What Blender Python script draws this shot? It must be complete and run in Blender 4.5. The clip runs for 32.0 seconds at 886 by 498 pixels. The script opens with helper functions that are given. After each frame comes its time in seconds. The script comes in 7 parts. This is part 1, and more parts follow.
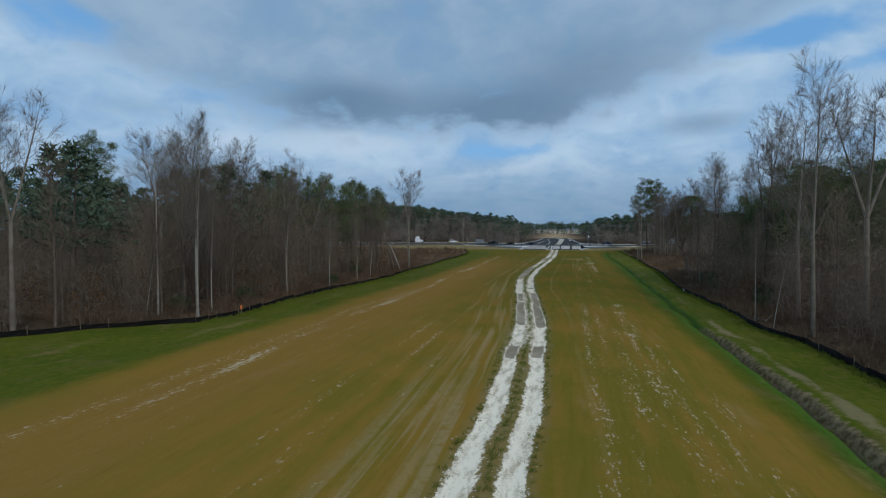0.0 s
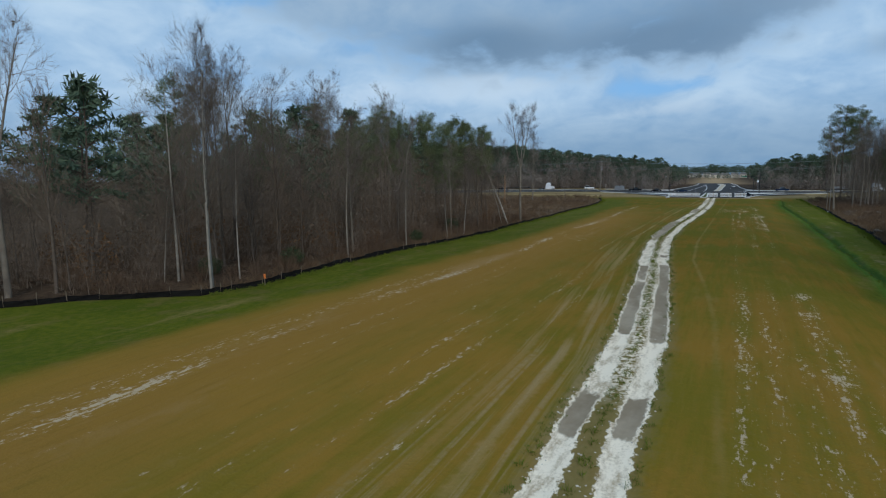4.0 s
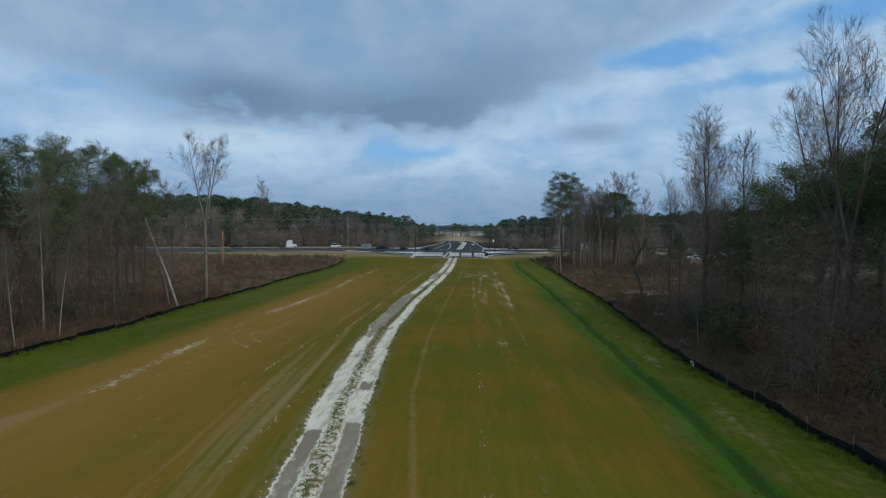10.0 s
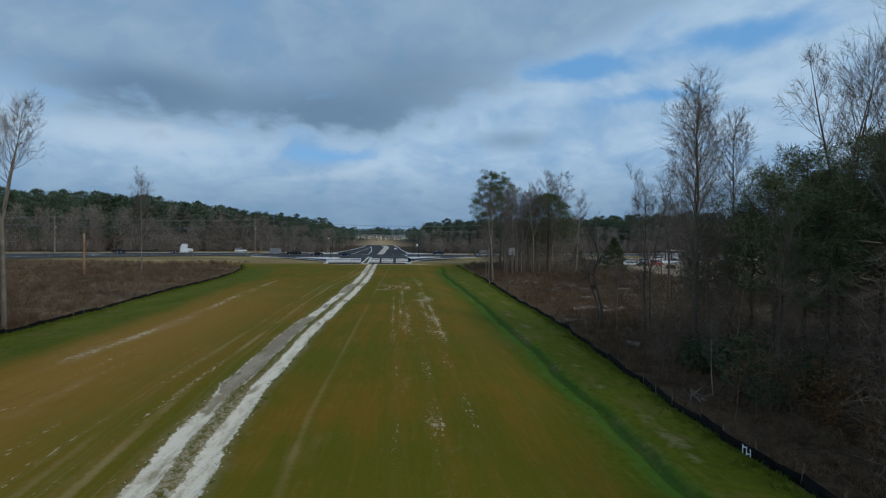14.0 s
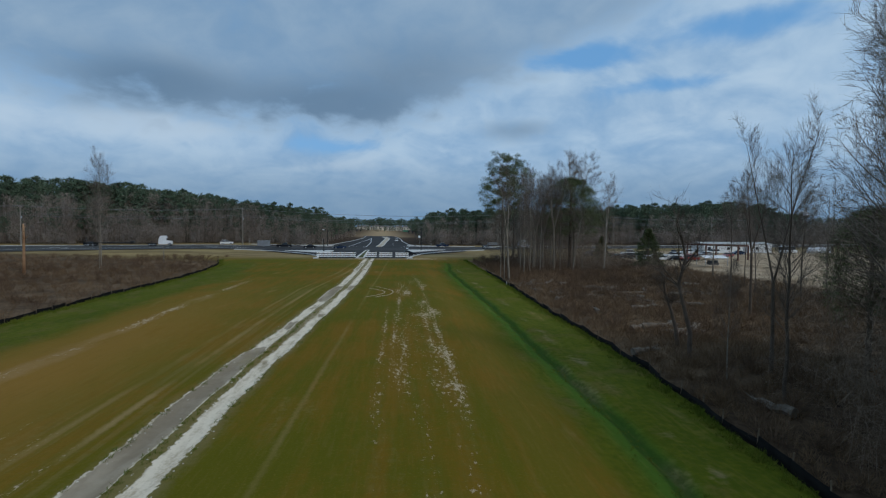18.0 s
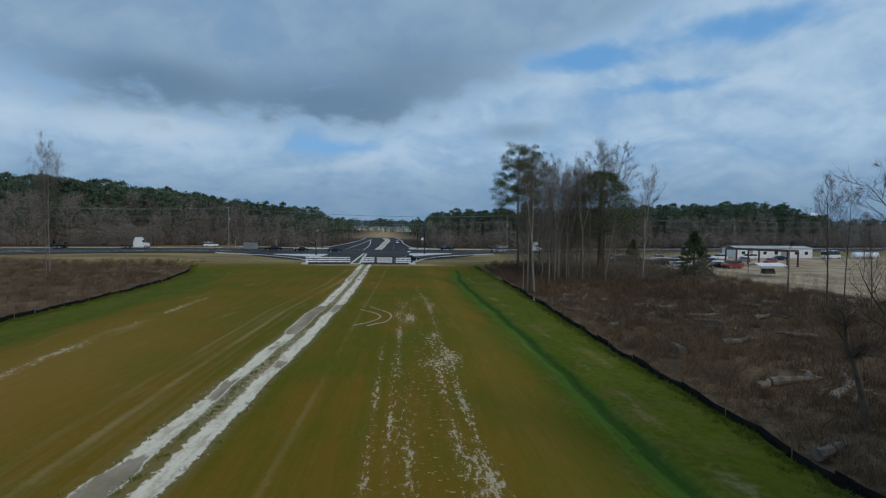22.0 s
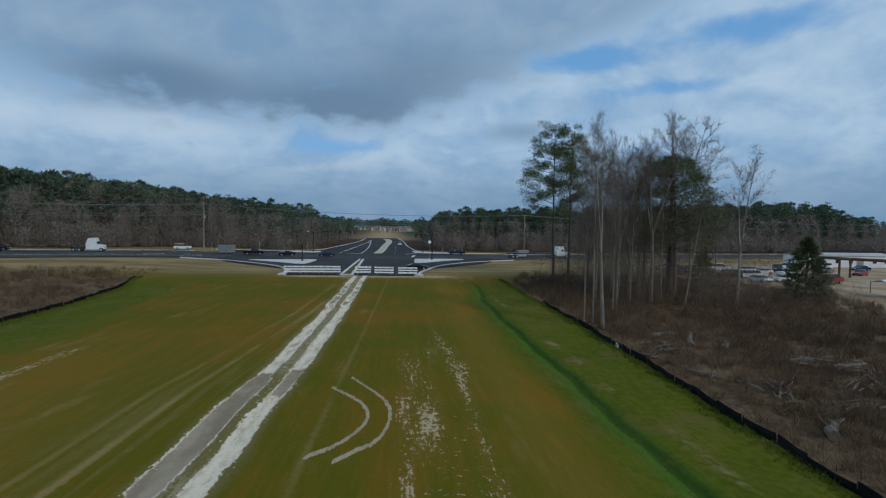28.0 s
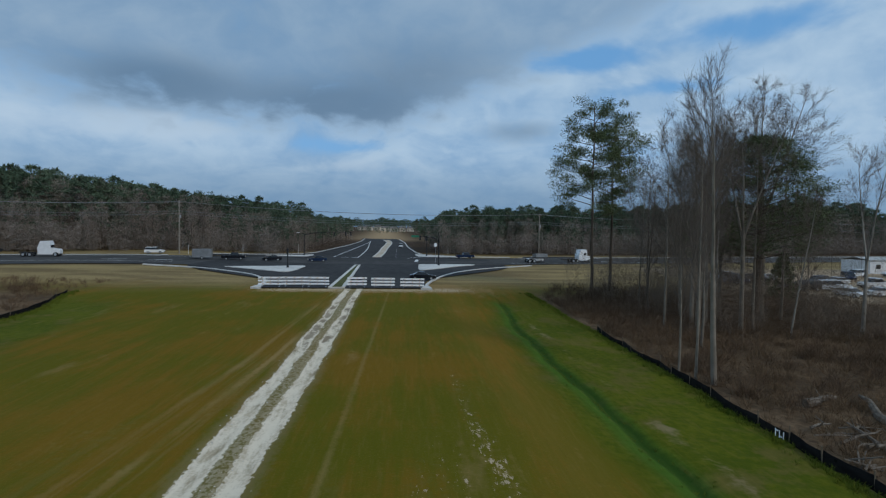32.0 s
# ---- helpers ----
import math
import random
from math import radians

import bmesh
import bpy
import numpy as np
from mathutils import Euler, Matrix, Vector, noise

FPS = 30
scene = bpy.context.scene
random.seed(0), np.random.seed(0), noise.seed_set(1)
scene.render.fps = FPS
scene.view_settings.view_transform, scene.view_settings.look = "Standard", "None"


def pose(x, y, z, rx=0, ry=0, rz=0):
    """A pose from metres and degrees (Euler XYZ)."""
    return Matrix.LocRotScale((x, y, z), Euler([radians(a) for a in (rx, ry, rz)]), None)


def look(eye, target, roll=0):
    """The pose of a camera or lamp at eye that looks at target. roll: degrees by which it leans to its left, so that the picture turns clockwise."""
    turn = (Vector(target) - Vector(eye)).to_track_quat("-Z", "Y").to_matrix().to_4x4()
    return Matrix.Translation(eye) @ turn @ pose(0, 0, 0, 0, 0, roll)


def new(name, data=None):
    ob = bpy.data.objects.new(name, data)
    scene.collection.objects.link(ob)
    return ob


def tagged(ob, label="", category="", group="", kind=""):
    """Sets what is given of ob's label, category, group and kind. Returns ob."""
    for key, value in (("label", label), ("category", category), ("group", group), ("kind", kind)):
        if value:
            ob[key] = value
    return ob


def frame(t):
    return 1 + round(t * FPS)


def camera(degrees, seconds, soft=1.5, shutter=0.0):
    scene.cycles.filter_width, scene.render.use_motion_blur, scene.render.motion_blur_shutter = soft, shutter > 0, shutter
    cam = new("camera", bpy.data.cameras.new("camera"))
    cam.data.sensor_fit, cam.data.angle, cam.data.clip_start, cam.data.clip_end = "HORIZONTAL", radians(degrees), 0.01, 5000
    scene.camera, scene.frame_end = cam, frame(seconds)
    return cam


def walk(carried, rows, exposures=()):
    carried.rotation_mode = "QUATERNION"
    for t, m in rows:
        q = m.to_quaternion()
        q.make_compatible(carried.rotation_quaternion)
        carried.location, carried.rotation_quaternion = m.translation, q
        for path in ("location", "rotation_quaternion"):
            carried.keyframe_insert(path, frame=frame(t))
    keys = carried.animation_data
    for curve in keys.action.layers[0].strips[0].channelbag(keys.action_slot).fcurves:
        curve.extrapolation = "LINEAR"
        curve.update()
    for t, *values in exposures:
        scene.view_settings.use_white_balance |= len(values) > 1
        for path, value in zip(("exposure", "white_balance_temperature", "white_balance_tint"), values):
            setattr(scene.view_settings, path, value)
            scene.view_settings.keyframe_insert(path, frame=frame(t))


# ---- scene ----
cam = camera(80.3, 32.0, soft=1.2)
METRES, EYE, TILT, LEAN, TURN = 150.0, 8.45, -0.41, 1.16, 13.5
ROWS = [
    (0.0, 0.0, 0.0, 0.0, 0.03, -1.6, -1.01),
    (0.5, 0.0041, 0.0156, -0.0, 3.01, -1.55, -0.96),
    (1.0, 0.0081, 0.0295, 0.0002, 5.61, -3.17, -0.88),
    (1.5, 0.0123, 0.0441, 0.0003, 8.07, -4.5, -0.81),
    (2.0, 0.0163, 0.0582, 0.0004, 8.61, -4.83, -0.8),
    (2.5, 0.0201, 0.0716, 0.0004, 11.77, -6.32, -0.66),
    (4.5, 0.0373, 0.1356, 0.0024, 15.36, -7.74, -0.47),
    (5.0, 0.0418, 0.1526, 0.0031, 15.42, -7.84, -0.43),
    (5.5, 0.0463, 0.1698, 0.0038, 15.4, -7.68, -0.59),
    (6.0, 0.0504, 0.1859, 0.0042, 14.68, -7.6, -0.64),
    (6.5, 0.0543, 0.2016, 0.0042, 10.88, -5.55, -0.82),
    (7.0, 0.0578, 0.2161, 0.0049, 7.09, -4.66, -0.9),
    (7.5, 0.0609, 0.2297, 0.005, 2.9, -3.67, -0.9),
    (8.0, 0.0641, 0.2442, 0.0055, -1.73, -2.3, -1.06),
    (8.5, 0.0678, 0.2598, 0.0055, -6.81, -1.24, -1.19),
    (9.0, 0.0711, 0.2743, 0.0058, -8.33, -1.27, -1.21),
    (9.5, 0.0751, 0.2906, 0.0065, -9.31, -1.27, -1.16),
    (10.0, 0.0792, 0.3069, 0.0074, -10.19, -1.24, -1.2),
    (10.5, 0.0832, 0.3232, 0.0079, -12.26, -1.1, -1.25),
    (11.0, 0.087, 0.3377, 0.0084, -13.19, -1.14, -1.21),
    (11.5, 0.0912, 0.3536, 0.0086, -13.32, -4.05, -1.17),
    (12.0, 0.0952, 0.3688, 0.0088, -13.44, -4.9, -1.2),
    (12.5, 0.0988, 0.3823, 0.009, -16.28, -1.21, -1.2),
    (13.0, 0.1025, 0.3959, 0.0088, -17.52, -0.72, -1.27),
    (13.5, 0.1063, 0.4092, 0.0085, -18.49, -0.62, -1.36),
    (14.0, 0.1099, 0.4211, 0.0082, -18.54, -0.64, -1.32),
    (14.5, 0.1137, 0.4344, 0.0084, -18.51, -0.67, -1.31),
    (16.5, 0.1321, 0.4959, 0.0089, -18.3, -1.88, -1.27),
    (17.0, 0.1369, 0.5131, 0.0089, -18.22, -1.83, -1.31),
    (17.5, 0.1413, 0.5293, 0.0094, -18.24, -1.76, -1.28),
    (18.0, 0.1456, 0.5452, 0.0102, -18.26, -1.67, -1.31),
    (18.5, 0.1498, 0.5605, 0.0111, -18.26, -1.66, -1.29),
    (19.0, 0.1534, 0.5743, 0.0114, -18.26, -1.66, -1.33),
    (19.5, 0.1573, 0.5893, 0.0113, -18.24, -1.56, -1.3),
    (20.0, 0.161, 0.604, 0.0114, -18.22, -1.58, -1.36),
    (20.5, 0.1642, 0.6184, 0.0114, -18.2, -1.53, -1.41),
    (21.0, 0.1675, 0.6338, 0.0116, -18.2, -1.54, -1.44),
    (21.5, 0.171, 0.6494, 0.0119, -18.17, -1.57, -1.43),
    (22.0, 0.1744, 0.6647, 0.0122, -18.15, -1.55, -1.46),
    (22.5, 0.1776, 0.6789, 0.0125, -18.1, -1.53, -1.45),
    (23.0, 0.1812, 0.6939, 0.0128, -18.02, -1.58, -1.45),
    (23.5, 0.185, 0.7094, 0.0129, -18.0, -1.63, -1.48),
    (24.0, 0.1885, 0.7239, 0.0133, -18.03, -1.62, -1.45),
    (24.5, 0.1924, 0.74, 0.014, -18.06, -1.64, -1.5),
    (25.0, 0.1965, 0.7572, 0.0146, -18.05, -1.58, -1.49),
    (25.5, 0.1999, 0.7716, 0.0152, -18.09, -1.48, -1.52),
    (27.5, 0.2114, 0.8273, 0.0158, -17.99, -1.51, -1.79),
    (28.0, 0.2145, 0.8424, 0.0164, -17.93, -1.57, -1.82),
    (28.5, 0.2176, 0.8584, 0.0163, -17.89, -1.59, -1.8),
    (29.0, 0.2206, 0.8736, 0.0163, -17.89, -1.55, -1.82),
    (29.5, 0.224, 0.8904, 0.0166, -17.85, -1.55, -1.81),
    (30.0, 0.2273, 0.9069, 0.0172, -17.85, -1.61, -1.81),
    (30.5, 0.2306, 0.9222, 0.0179, -17.87, -1.6, -1.82),
    (31.0, 0.2344, 0.9386, 0.0187, -17.88, -1.63, -1.79),
    (31.5, 0.2381, 0.955, 0.0192, -17.9, -1.54, -1.81),
    (32.0, 0.2417, 0.9696, 0.0195, -17.91, -1.59, -1.78),
]
walk(cam, [(t, pose(0, 0, EYE, TILT, LEAN, TURN) @ pose(METRES * x, METRES * y, METRES * z, 90 + pitch, roll, yaw)) for t, x, y, z, yaw, pitch, roll in ROWS],
     exposures=[(0.0, 0.10), (2.0, 0.24), (5.0, 0.20), (6.0, 0.18), (7.0, 0.28), (8.0, 0.34), (9.0, 0.20), (10.5, 0.15), (14.0, 0.05), (18.0, 0.0), (32.0, 0.0)])

# ---- world and light ----
world = bpy.data.worlds.new("overcast_sky")
scene.world = world
world.use_nodes = True
WN, WL = world.node_tree.nodes, world.node_tree.links
WN.clear()


def wnode(kind, **kw):
    n = WN.new(kind)
    for k, v in kw.items():
        n.inputs[k].default_value = v
    return n


def wmath(op, a, b=None, c=None):
    n = WN.new("ShaderNodeMath")
    n.operation = op
    for i, v in enumerate((a, b, c)):
        if v is None:
            continue
        if isinstance(v, (int, float)):
            n.inputs[i].default_value = v
        else:
            WL.new(v, n.inputs[i])
    return n.outputs[0]


def wmix(fac, a, b):
    n = WN.new("ShaderNodeMix")
    n.data_type = "RGBA"
    for sock, v in ((n.inputs[0], fac), (n.inputs[6], a), (n.inputs[7], b)):
        if isinstance(v, (tuple, float, int)):
            sock.default_value = v
        else:
            WL.new(v, sock)
    return n.outputs[2]


def wstep(v, lo, hi):
    n = WN.new("ShaderNodeMapRange")
    n.interpolation_type = "SMOOTHSTEP"
    WL.new(v, n.inputs[0])
    n.inputs[1].default_value, n.inputs[2].default_value = lo, hi
    return n.outputs[0]


SUN_ELEV, SUN_AZ = 36.0, 140.0          # degrees; azimuth clockwise from +y
sky = WN.new("ShaderNodeTexSky")
sky.sky_type = "NISHITA"
sky.sun_disc = False
sky.sun_elevation, sky.sun_rotation = radians(SUN_ELEV), radians(SUN_AZ)
coord = WN.new("ShaderNodeTexCoord")
sep = WN.new("ShaderNodeSeparateXYZ")
WL.new(coord.outputs["Generated"], sep.inputs[0])
sx, sy, sz = sep.outputs
az = wmath("MULTIPLY", wmath("ARCTAN2", sx, sy), 180 / math.pi)
el = wmath("MULTIPLY", wmath("ARCSINE", wmath("MAXIMUM", wmath("MINIMUM", sz, 1.0), -1.0)), 180 / math.pi)
# cloud sheet: the direction meets a plane high above
down = wmath("ADD", wmath("MAXIMUM", sz, 0.0), 0.42)
flat = WN.new("ShaderNodeCombineXYZ")
WL.new(wmath("DIVIDE", sx, down), flat.inputs[0])
WL.new(wmath("DIVIDE", sy, down), flat.inputs[1])


def cloud(scale, detail, rough, off, warp=0.6):
    m = WN.new("ShaderNodeMapping")
    m.inputs["Location"].default_value = off
    WL.new(flat.outputs[0], m.inputs[0])
    n = wnode("ShaderNodeTexNoise", Scale=scale, Detail=detail, Roughness=rough, Distortion=warp)
    WL.new(m.outputs[0], n.inputs[0])
    return n.outputs[0]


def bump_at(a0, e0, wa, we):
    """A soft mound in direction, 1 in its middle."""
    u = wmath("DIVIDE", wmath("SUBTRACT", az, a0), wa)
    v = wmath("DIVIDE", wmath("SUBTRACT", el, e0), we)
    r = wmath("ADD", wmath("MULTIPLY", u, u), wmath("MULTIPLY", v, v))
    return wmath("POWER", 2.718, wmath("MULTIPLY", r, -1.0))


mid = cloud(4.2, 5, 0.52, (7.3, 4.4, 0.0), 0.5)
fine = cloud(11.0, 5, 0.55, (1.3, 8.4, 0.0), 0.4)
grain = wmath("ADD", wmath("MULTIPLY", wmath("SUBTRACT", mid, 0.5), 1.25), wmath("MULTIPLY", wmath("SUBTRACT", fine, 0.5), 0.22))
# the heavy grey bank ahead, the paler sheet, and the gaps of blue
brim = wmath("ADD", wmath("ADD", 10.4, wmath("MULTIPLY", wmath("MAXIMUM", wmath("ADD", az, 2.0), 0.0), 0.37)), wmath("MULTIPLY", wmath("MAXIMUM", wmath("SUBTRACT", -31.0, az), 0.0), 0.34))
depth = wmath("ADD", wmath("SUBTRACT", el, brim), wmath("ADD", wmath("MULTIPLY", wmath("SUBTRACT", mid, 0.5), 9.0), wmath("MULTIPLY", wmath("SUBTRACT", fine, 0.5), 5.0)))
core = wmath("ADD", wmath("ADD", bump_at(-25, 13.4, 7, 2.6), bump_at(-8, 12.4, 11, 3.0)), wmath("MULTIPLY", bump_at(2, 17, 10, 4), 0.6))
dark = wmath("MULTIPLY", wstep(depth, -1.2, 2.4), wmath("ADD", 0.46, wmath("MULTIPLY", wstep(wmath("ADD", core, wmath("MULTIPLY", grain, 0.6)), 0.0, 1.1), 0.54)))
dark = wmath("MULTIPLY", dark, wmath("SUBTRACT", 1.0, wstep(el, 24.0, 44.0)))
shelf = wmath("ADD", wmath("MULTIPLY", bump_at(12.5, 10.2, 6, 1.7), 0.75), wmath("MULTIPLY", bump_at(-44, 11.5, 9, 1.6), 0.55))
dark = wmath("MAXIMUM", dark, wstep(wmath("ADD", shelf, wmath("MULTIPLY", grain, 0.8)), 0.25, 1.2))
gaps = wmath("ADD", wmath("MULTIPLY", bump_at(19, 16.9, 5.5, 1.5), 0.62), wmath("ADD", wmath("MULTIPLY", bump_at(28, 14.0, 7, 0.9), 0.5), wmath("MULTIPLY", bump_at(35, 18.6, 8, 1.8), 0.6)))
gaps = wmath("ADD", gaps, wmath("ADD", wmath("MULTIPLY", bump_at(-5.5, 8.4, 6, 0.9), 0.5), wmath("MULTIPLY", bump_at(-50, 18, 6, 2.4), 0.5)))
clear = wstep(wmath("SUBTRACT", gaps, wmath("MULTIPLY", grain, 1.0)), 0.14, 0.62)
pale = wmix(wstep(wmath("ADD", wmath("MULTIPLY", fine, 0.55), wmath("MULTIPLY", mid, 1.25)), 0.55, 1.25), (0.23, 0.39, 0.60, 1), (0.41, 0.56, 0.72, 1))
nish = WN.new("ShaderNodeVectorMath")
nish.operation = "SCALE"
WL.new(sky.outputs[0], nish.inputs[0])
nish.inputs["Scale"].default_value = 0.10
blue = wmix(0.25, (0.13, 0.36, 0.70, 1), nish.outputs[0])
sheet = wmix(clear, pale, blue)
puff = wmath("ADD", wmath("ADD", wmath("MULTIPLY", bump_at(-34, 8.6, 9, 2.0), 0.8), wmath("MULTIPLY", bump_at(-22.5, 9.3, 6, 1.3), 0.85)), wmath("MULTIPLY", bump_at(-6, 6.4, 7, 0.9), 0.75))
puff = wmath("ADD", puff, wmath("ADD", wmath("MULTIPLY", bump_at(30, 11.2, 15, 2.2), 0.5), wmath("MULTIPLY", bump_at(-54, 14, 8, 4), 0.3)))
puff = wstep(wmath("ADD", puff, wmath("MULTIPLY", grain, 1.5)), 0.25, 1.0)
sheet = wmix(wmath("MULTIPLY", dark, wmath("SUBTRACT", 0.93, wmath("MULTIPLY", clear, 0.75))), sheet, (0.120, 0.208, 0.325, 1))
sheet = wmix(wmath("MULTIPLY", puff, 0.55), sheet, (0.46, 0.585, 0.72, 1))
# low band near the horizon, blue-grey
low = wstep(el, 9.0, 1.5)
sheet = wmix(wmath("MULTIPLY", low, 0.7), sheet, (0.135, 0.240, 0.375, 1))
bg = WN.new("ShaderNodeBackground")
WL.new(sheet, bg.inputs[0])
bg.inputs[1].default_value = 1.0
out = WN.new("ShaderNodeOutputWorld")
WL.new(bg.outputs[0], out.inputs[0])

sun = new("sun", bpy.data.lights.new("sun", "SUN"))
sun.data.energy, sun.data.angle, sun.data.color = 1.1, radians(12), (1.0, 0.94, 0.85)
a, e = radians(SUN_AZ), radians(SUN_ELEV)
sun.matrix_world = look((0, 0, 60), (-60 * math.sin(a) * math.cos(e), -60 * math.cos(a) * math.cos(e), 60 - 60 * math.sin(e)))

# ---- materials ----


def material(name, rough=0.8, metal=0.0):
    m = bpy.data.materials.new(name)
    m.use_nodes = True
    b = m.node_tree.nodes["Principled BSDF"]
    b.inputs["Roughness"].default_value, b.inputs["Metallic"].default_value = rough, metal
    b.inputs["Specular IOR Level"].default_value = 0.08 if rough > 0.86 else 0.5
    return m, m.node_tree.nodes, m.node_tree.links, b


class Net:
    """Short ways to lay nodes in one material."""

    def __init__(self, name, rough=0.8, metal=0.0):
        self.m, self.n, self.l, self.b = material(name, rough, metal)
        self.tc = self.n.new("ShaderNodeTexCoord").outputs["Object"]

    def put(self, v, sock):
        if isinstance(v, (int, float)):
            sock.default_value = v
        elif isinstance(v, tuple):
            sock.default_value = (*v, 1) if len(v) == 3 and len(sock.default_value) == 4 else v
        else:
            self.l.new(v, sock)

    def math(self, op, a, b=0.0):
        n = self.n.new("ShaderNodeMath")
        n.operation = op
        self.put(a, n.inputs[0])
        self.put(b, n.inputs[1])
        return n.outputs[0]

    def noise(self, scale, detail=4, rough=0.55, stretch=(1, 1, 1), off=(0, 0, 0), vec=None):
        mp = self.n.new("ShaderNodeMapping")
        mp.inputs["Scale"].default_value, mp.inputs["Location"].default_value = stretch, off
        self.l.new(vec or self.tc, mp.inputs[0])
        t = self.n.new("ShaderNodeTexNoise")
        t.inputs["Scale"].default_value, t.inputs["Detail"].default_value, t.inputs["Roughness"].default_value = scale, detail, rough
        self.l.new(mp.outputs[0], t.inputs[0])
        return t.outputs[0]

    def step(self, v, lo, hi, smooth=True):
        n = self.n.new("ShaderNodeMapRange")
        n.interpolation_type = "SMOOTHSTEP" if smooth else "LINEAR"
        self.put(v, n.inputs[0])
        n.inputs[1].default_value, n.inputs[2].default_value = lo, hi
        return n.outputs[0]

    def mix(self, f, a, b):
        n = self.n.new("ShaderNodeMix")
        n.data_type = "RGBA"
        self.put(f, n.inputs[0])
        self.put(a, n.inputs[6])
        self.put(b, n.inputs[7])
        return n.outputs[2]

    def attr(self, name):
        n = self.n.new("ShaderNodeAttribute")
        n.attribute_name = name
        return n.outputs["Fac"]

    def lane(self, name):
        """Coordinates that follow a line in plan: the distance from it, and y."""
        s, c = self.n.new("ShaderNodeSeparateXYZ"), self.n.new("ShaderNodeCombineXYZ")
        self.l.new(self.tc, s.inputs[0])
        self.l.new(self.attr(name), c.inputs[0])
        self.l.new(s.outputs[1], c.inputs[1])
        return c.outputs[0]

    def chance(self, per_island=False):
        if per_island:
            return self.n.new("ShaderNodeNewGeometry").outputs["Random Per Island"]
        return self.n.new("ShaderNodeObjectInfo").outputs["Random"]

    def colour(self, v):
        self.put(v, self.b.inputs["Base Color"])

    def rough(self, v):
        self.put(v, self.b.inputs["Roughness"])

    def bump(self, height, strength=0.4, dist=0.05):
        n = self.n.new("ShaderNodeBump")
        n.inputs["Strength"].default_value, n.inputs["Distance"].default_value = strength, dist
        self.l.new(height, n.inputs["Height"])
        self.l.new(n.outputs[0], self.b.inputs["Normal"])


def plain(name, c1, c2, scale=3.0, rough=0.8, metal=0.0, bump=0.2, dist=0.02, vary=0.0, per_island=False, detail=5):
    """Two colours mixed by a noise at two scales, with relief; vary: spread between pieces."""
    k = Net(name, rough, metal)
    f = k.math("ADD", k.math("MULTIPLY", k.noise(scale, detail), 0.6), k.math("MULTIPLY", k.noise(scale * 0.13, 3, off=(5, 2, 1)), 0.4))
    f = k.step(f, 0.35, 0.65)
    if vary:
        f = k.math("ADD", k.math("MULTIPLY", f, 1 - vary), k.math("MULTIPLY", k.chance(per_island), vary))
    k.colour(k.mix(f, c1, c2))
    if bump:
        k.bump(k.noise(scale * 3, 4), bump, dist)
    return k.m


M_ASPHALT = plain("asphalt", (0.032, 0.032, 0.033), (0.058, 0.057, 0.057), 0.8, 0.9, bump=0.25)
M_OLD_ASPHALT = plain("worn_asphalt", (0.044, 0.043, 0.042), (0.078, 0.076, 0.073), 0.5, 0.9, bump=0.25)
M_CONCRETE = plain("pale_concrete", (0.46, 0.45, 0.42), (0.62, 0.60, 0.56), 1.2, 0.85, bump=0.2)
M_SAND_MEDIAN = plain("sandy_concrete", (0.40, 0.33, 0.24), (0.55, 0.48, 0.38), 0.7, 0.9)
M_LINE = plain("road_paint", (0.55, 0.55, 0.53), (0.72, 0.72, 0.70), 1.5, 0.7, bump=0.1)
M_WHITE = plain("white_plastic", (0.76, 0.78, 0.80), (0.86, 0.87, 0.88), 2.0, 0.45, bump=0.05)
M_STRIPE = plain("faded_orange_sheeting", (0.60, 0.42, 0.30), (0.70, 0.52, 0.40), 3.0, 0.5, bump=0.0)
M_STEEL = plain("galvanised_steel", (0.30, 0.31, 0.32), (0.42, 0.43, 0.44), 2.0, 0.5, 0.6, bump=0.1)
M_DARKPOLE = plain("black_painted_steel", (0.012, 0.013, 0.014), (0.03, 0.03, 0.032), 2.0, 0.5, 0.2, bump=0.05)
M_FABRIC = plain("black_silt_fabric", (0.004, 0.004, 0.004), (0.016, 0.015, 0.013), 2.5, 0.9, bump=0.5, dist=0.06, vary=0.3)
M_STAKE = plain("weathered_wood", (0.13, 0.10, 0.07), (0.24, 0.19, 0.14), 6.0, 0.9, bump=0.3)
M_POLE = plain("grey_pole_wood", (0.20, 0.18, 0.15), (0.34, 0.31, 0.27), 2.0, 0.9, bump=0.3)
M_ORANGE = plain("orange_paint", (0.75, 0.16, 0.02), (0.85, 0.24, 0.05), 3.0, 0.6, bump=0.0)
M_WIRE = plain("grey_cable", (0.17, 0.18, 0.19), (0.25, 0.26, 0.27), 3.0, 0.6, bump=0.0)
M_BARK_PALE = plain("pale_bark", (0.13, 0.108, 0.085), (0.30, 0.26, 0.21), 1.1, 0.95, bump=0.6, dist=0.04, vary=0.35)
M_BARK_WHITE = plain("whitish_bark", (0.19, 0.168, 0.138), (0.40, 0.36, 0.305), 1.3, 0.9, bump=0.4, dist=0.03, vary=0.25)
M_BARK_DARK = plain("dark_bark", (0.065, 0.050, 0.039), (0.155, 0.122, 0.096), 1.4, 0.95, bump=0.7, dist=0.05, vary=0.35)
M_TWIG = plain("bare_twigs", (0.100, 0.079, 0.063), (0.195, 0.160, 0.132), 0.4, 0.95, bump=0.0, vary=0.5)
M_TWIG_FAR = plain("grey_brown_twigs", (0.112, 0.083, 0.060), (0.25, 0.193, 0.145), 0.05, 0.95, bump=0.0, vary=0.4, per_island=True)
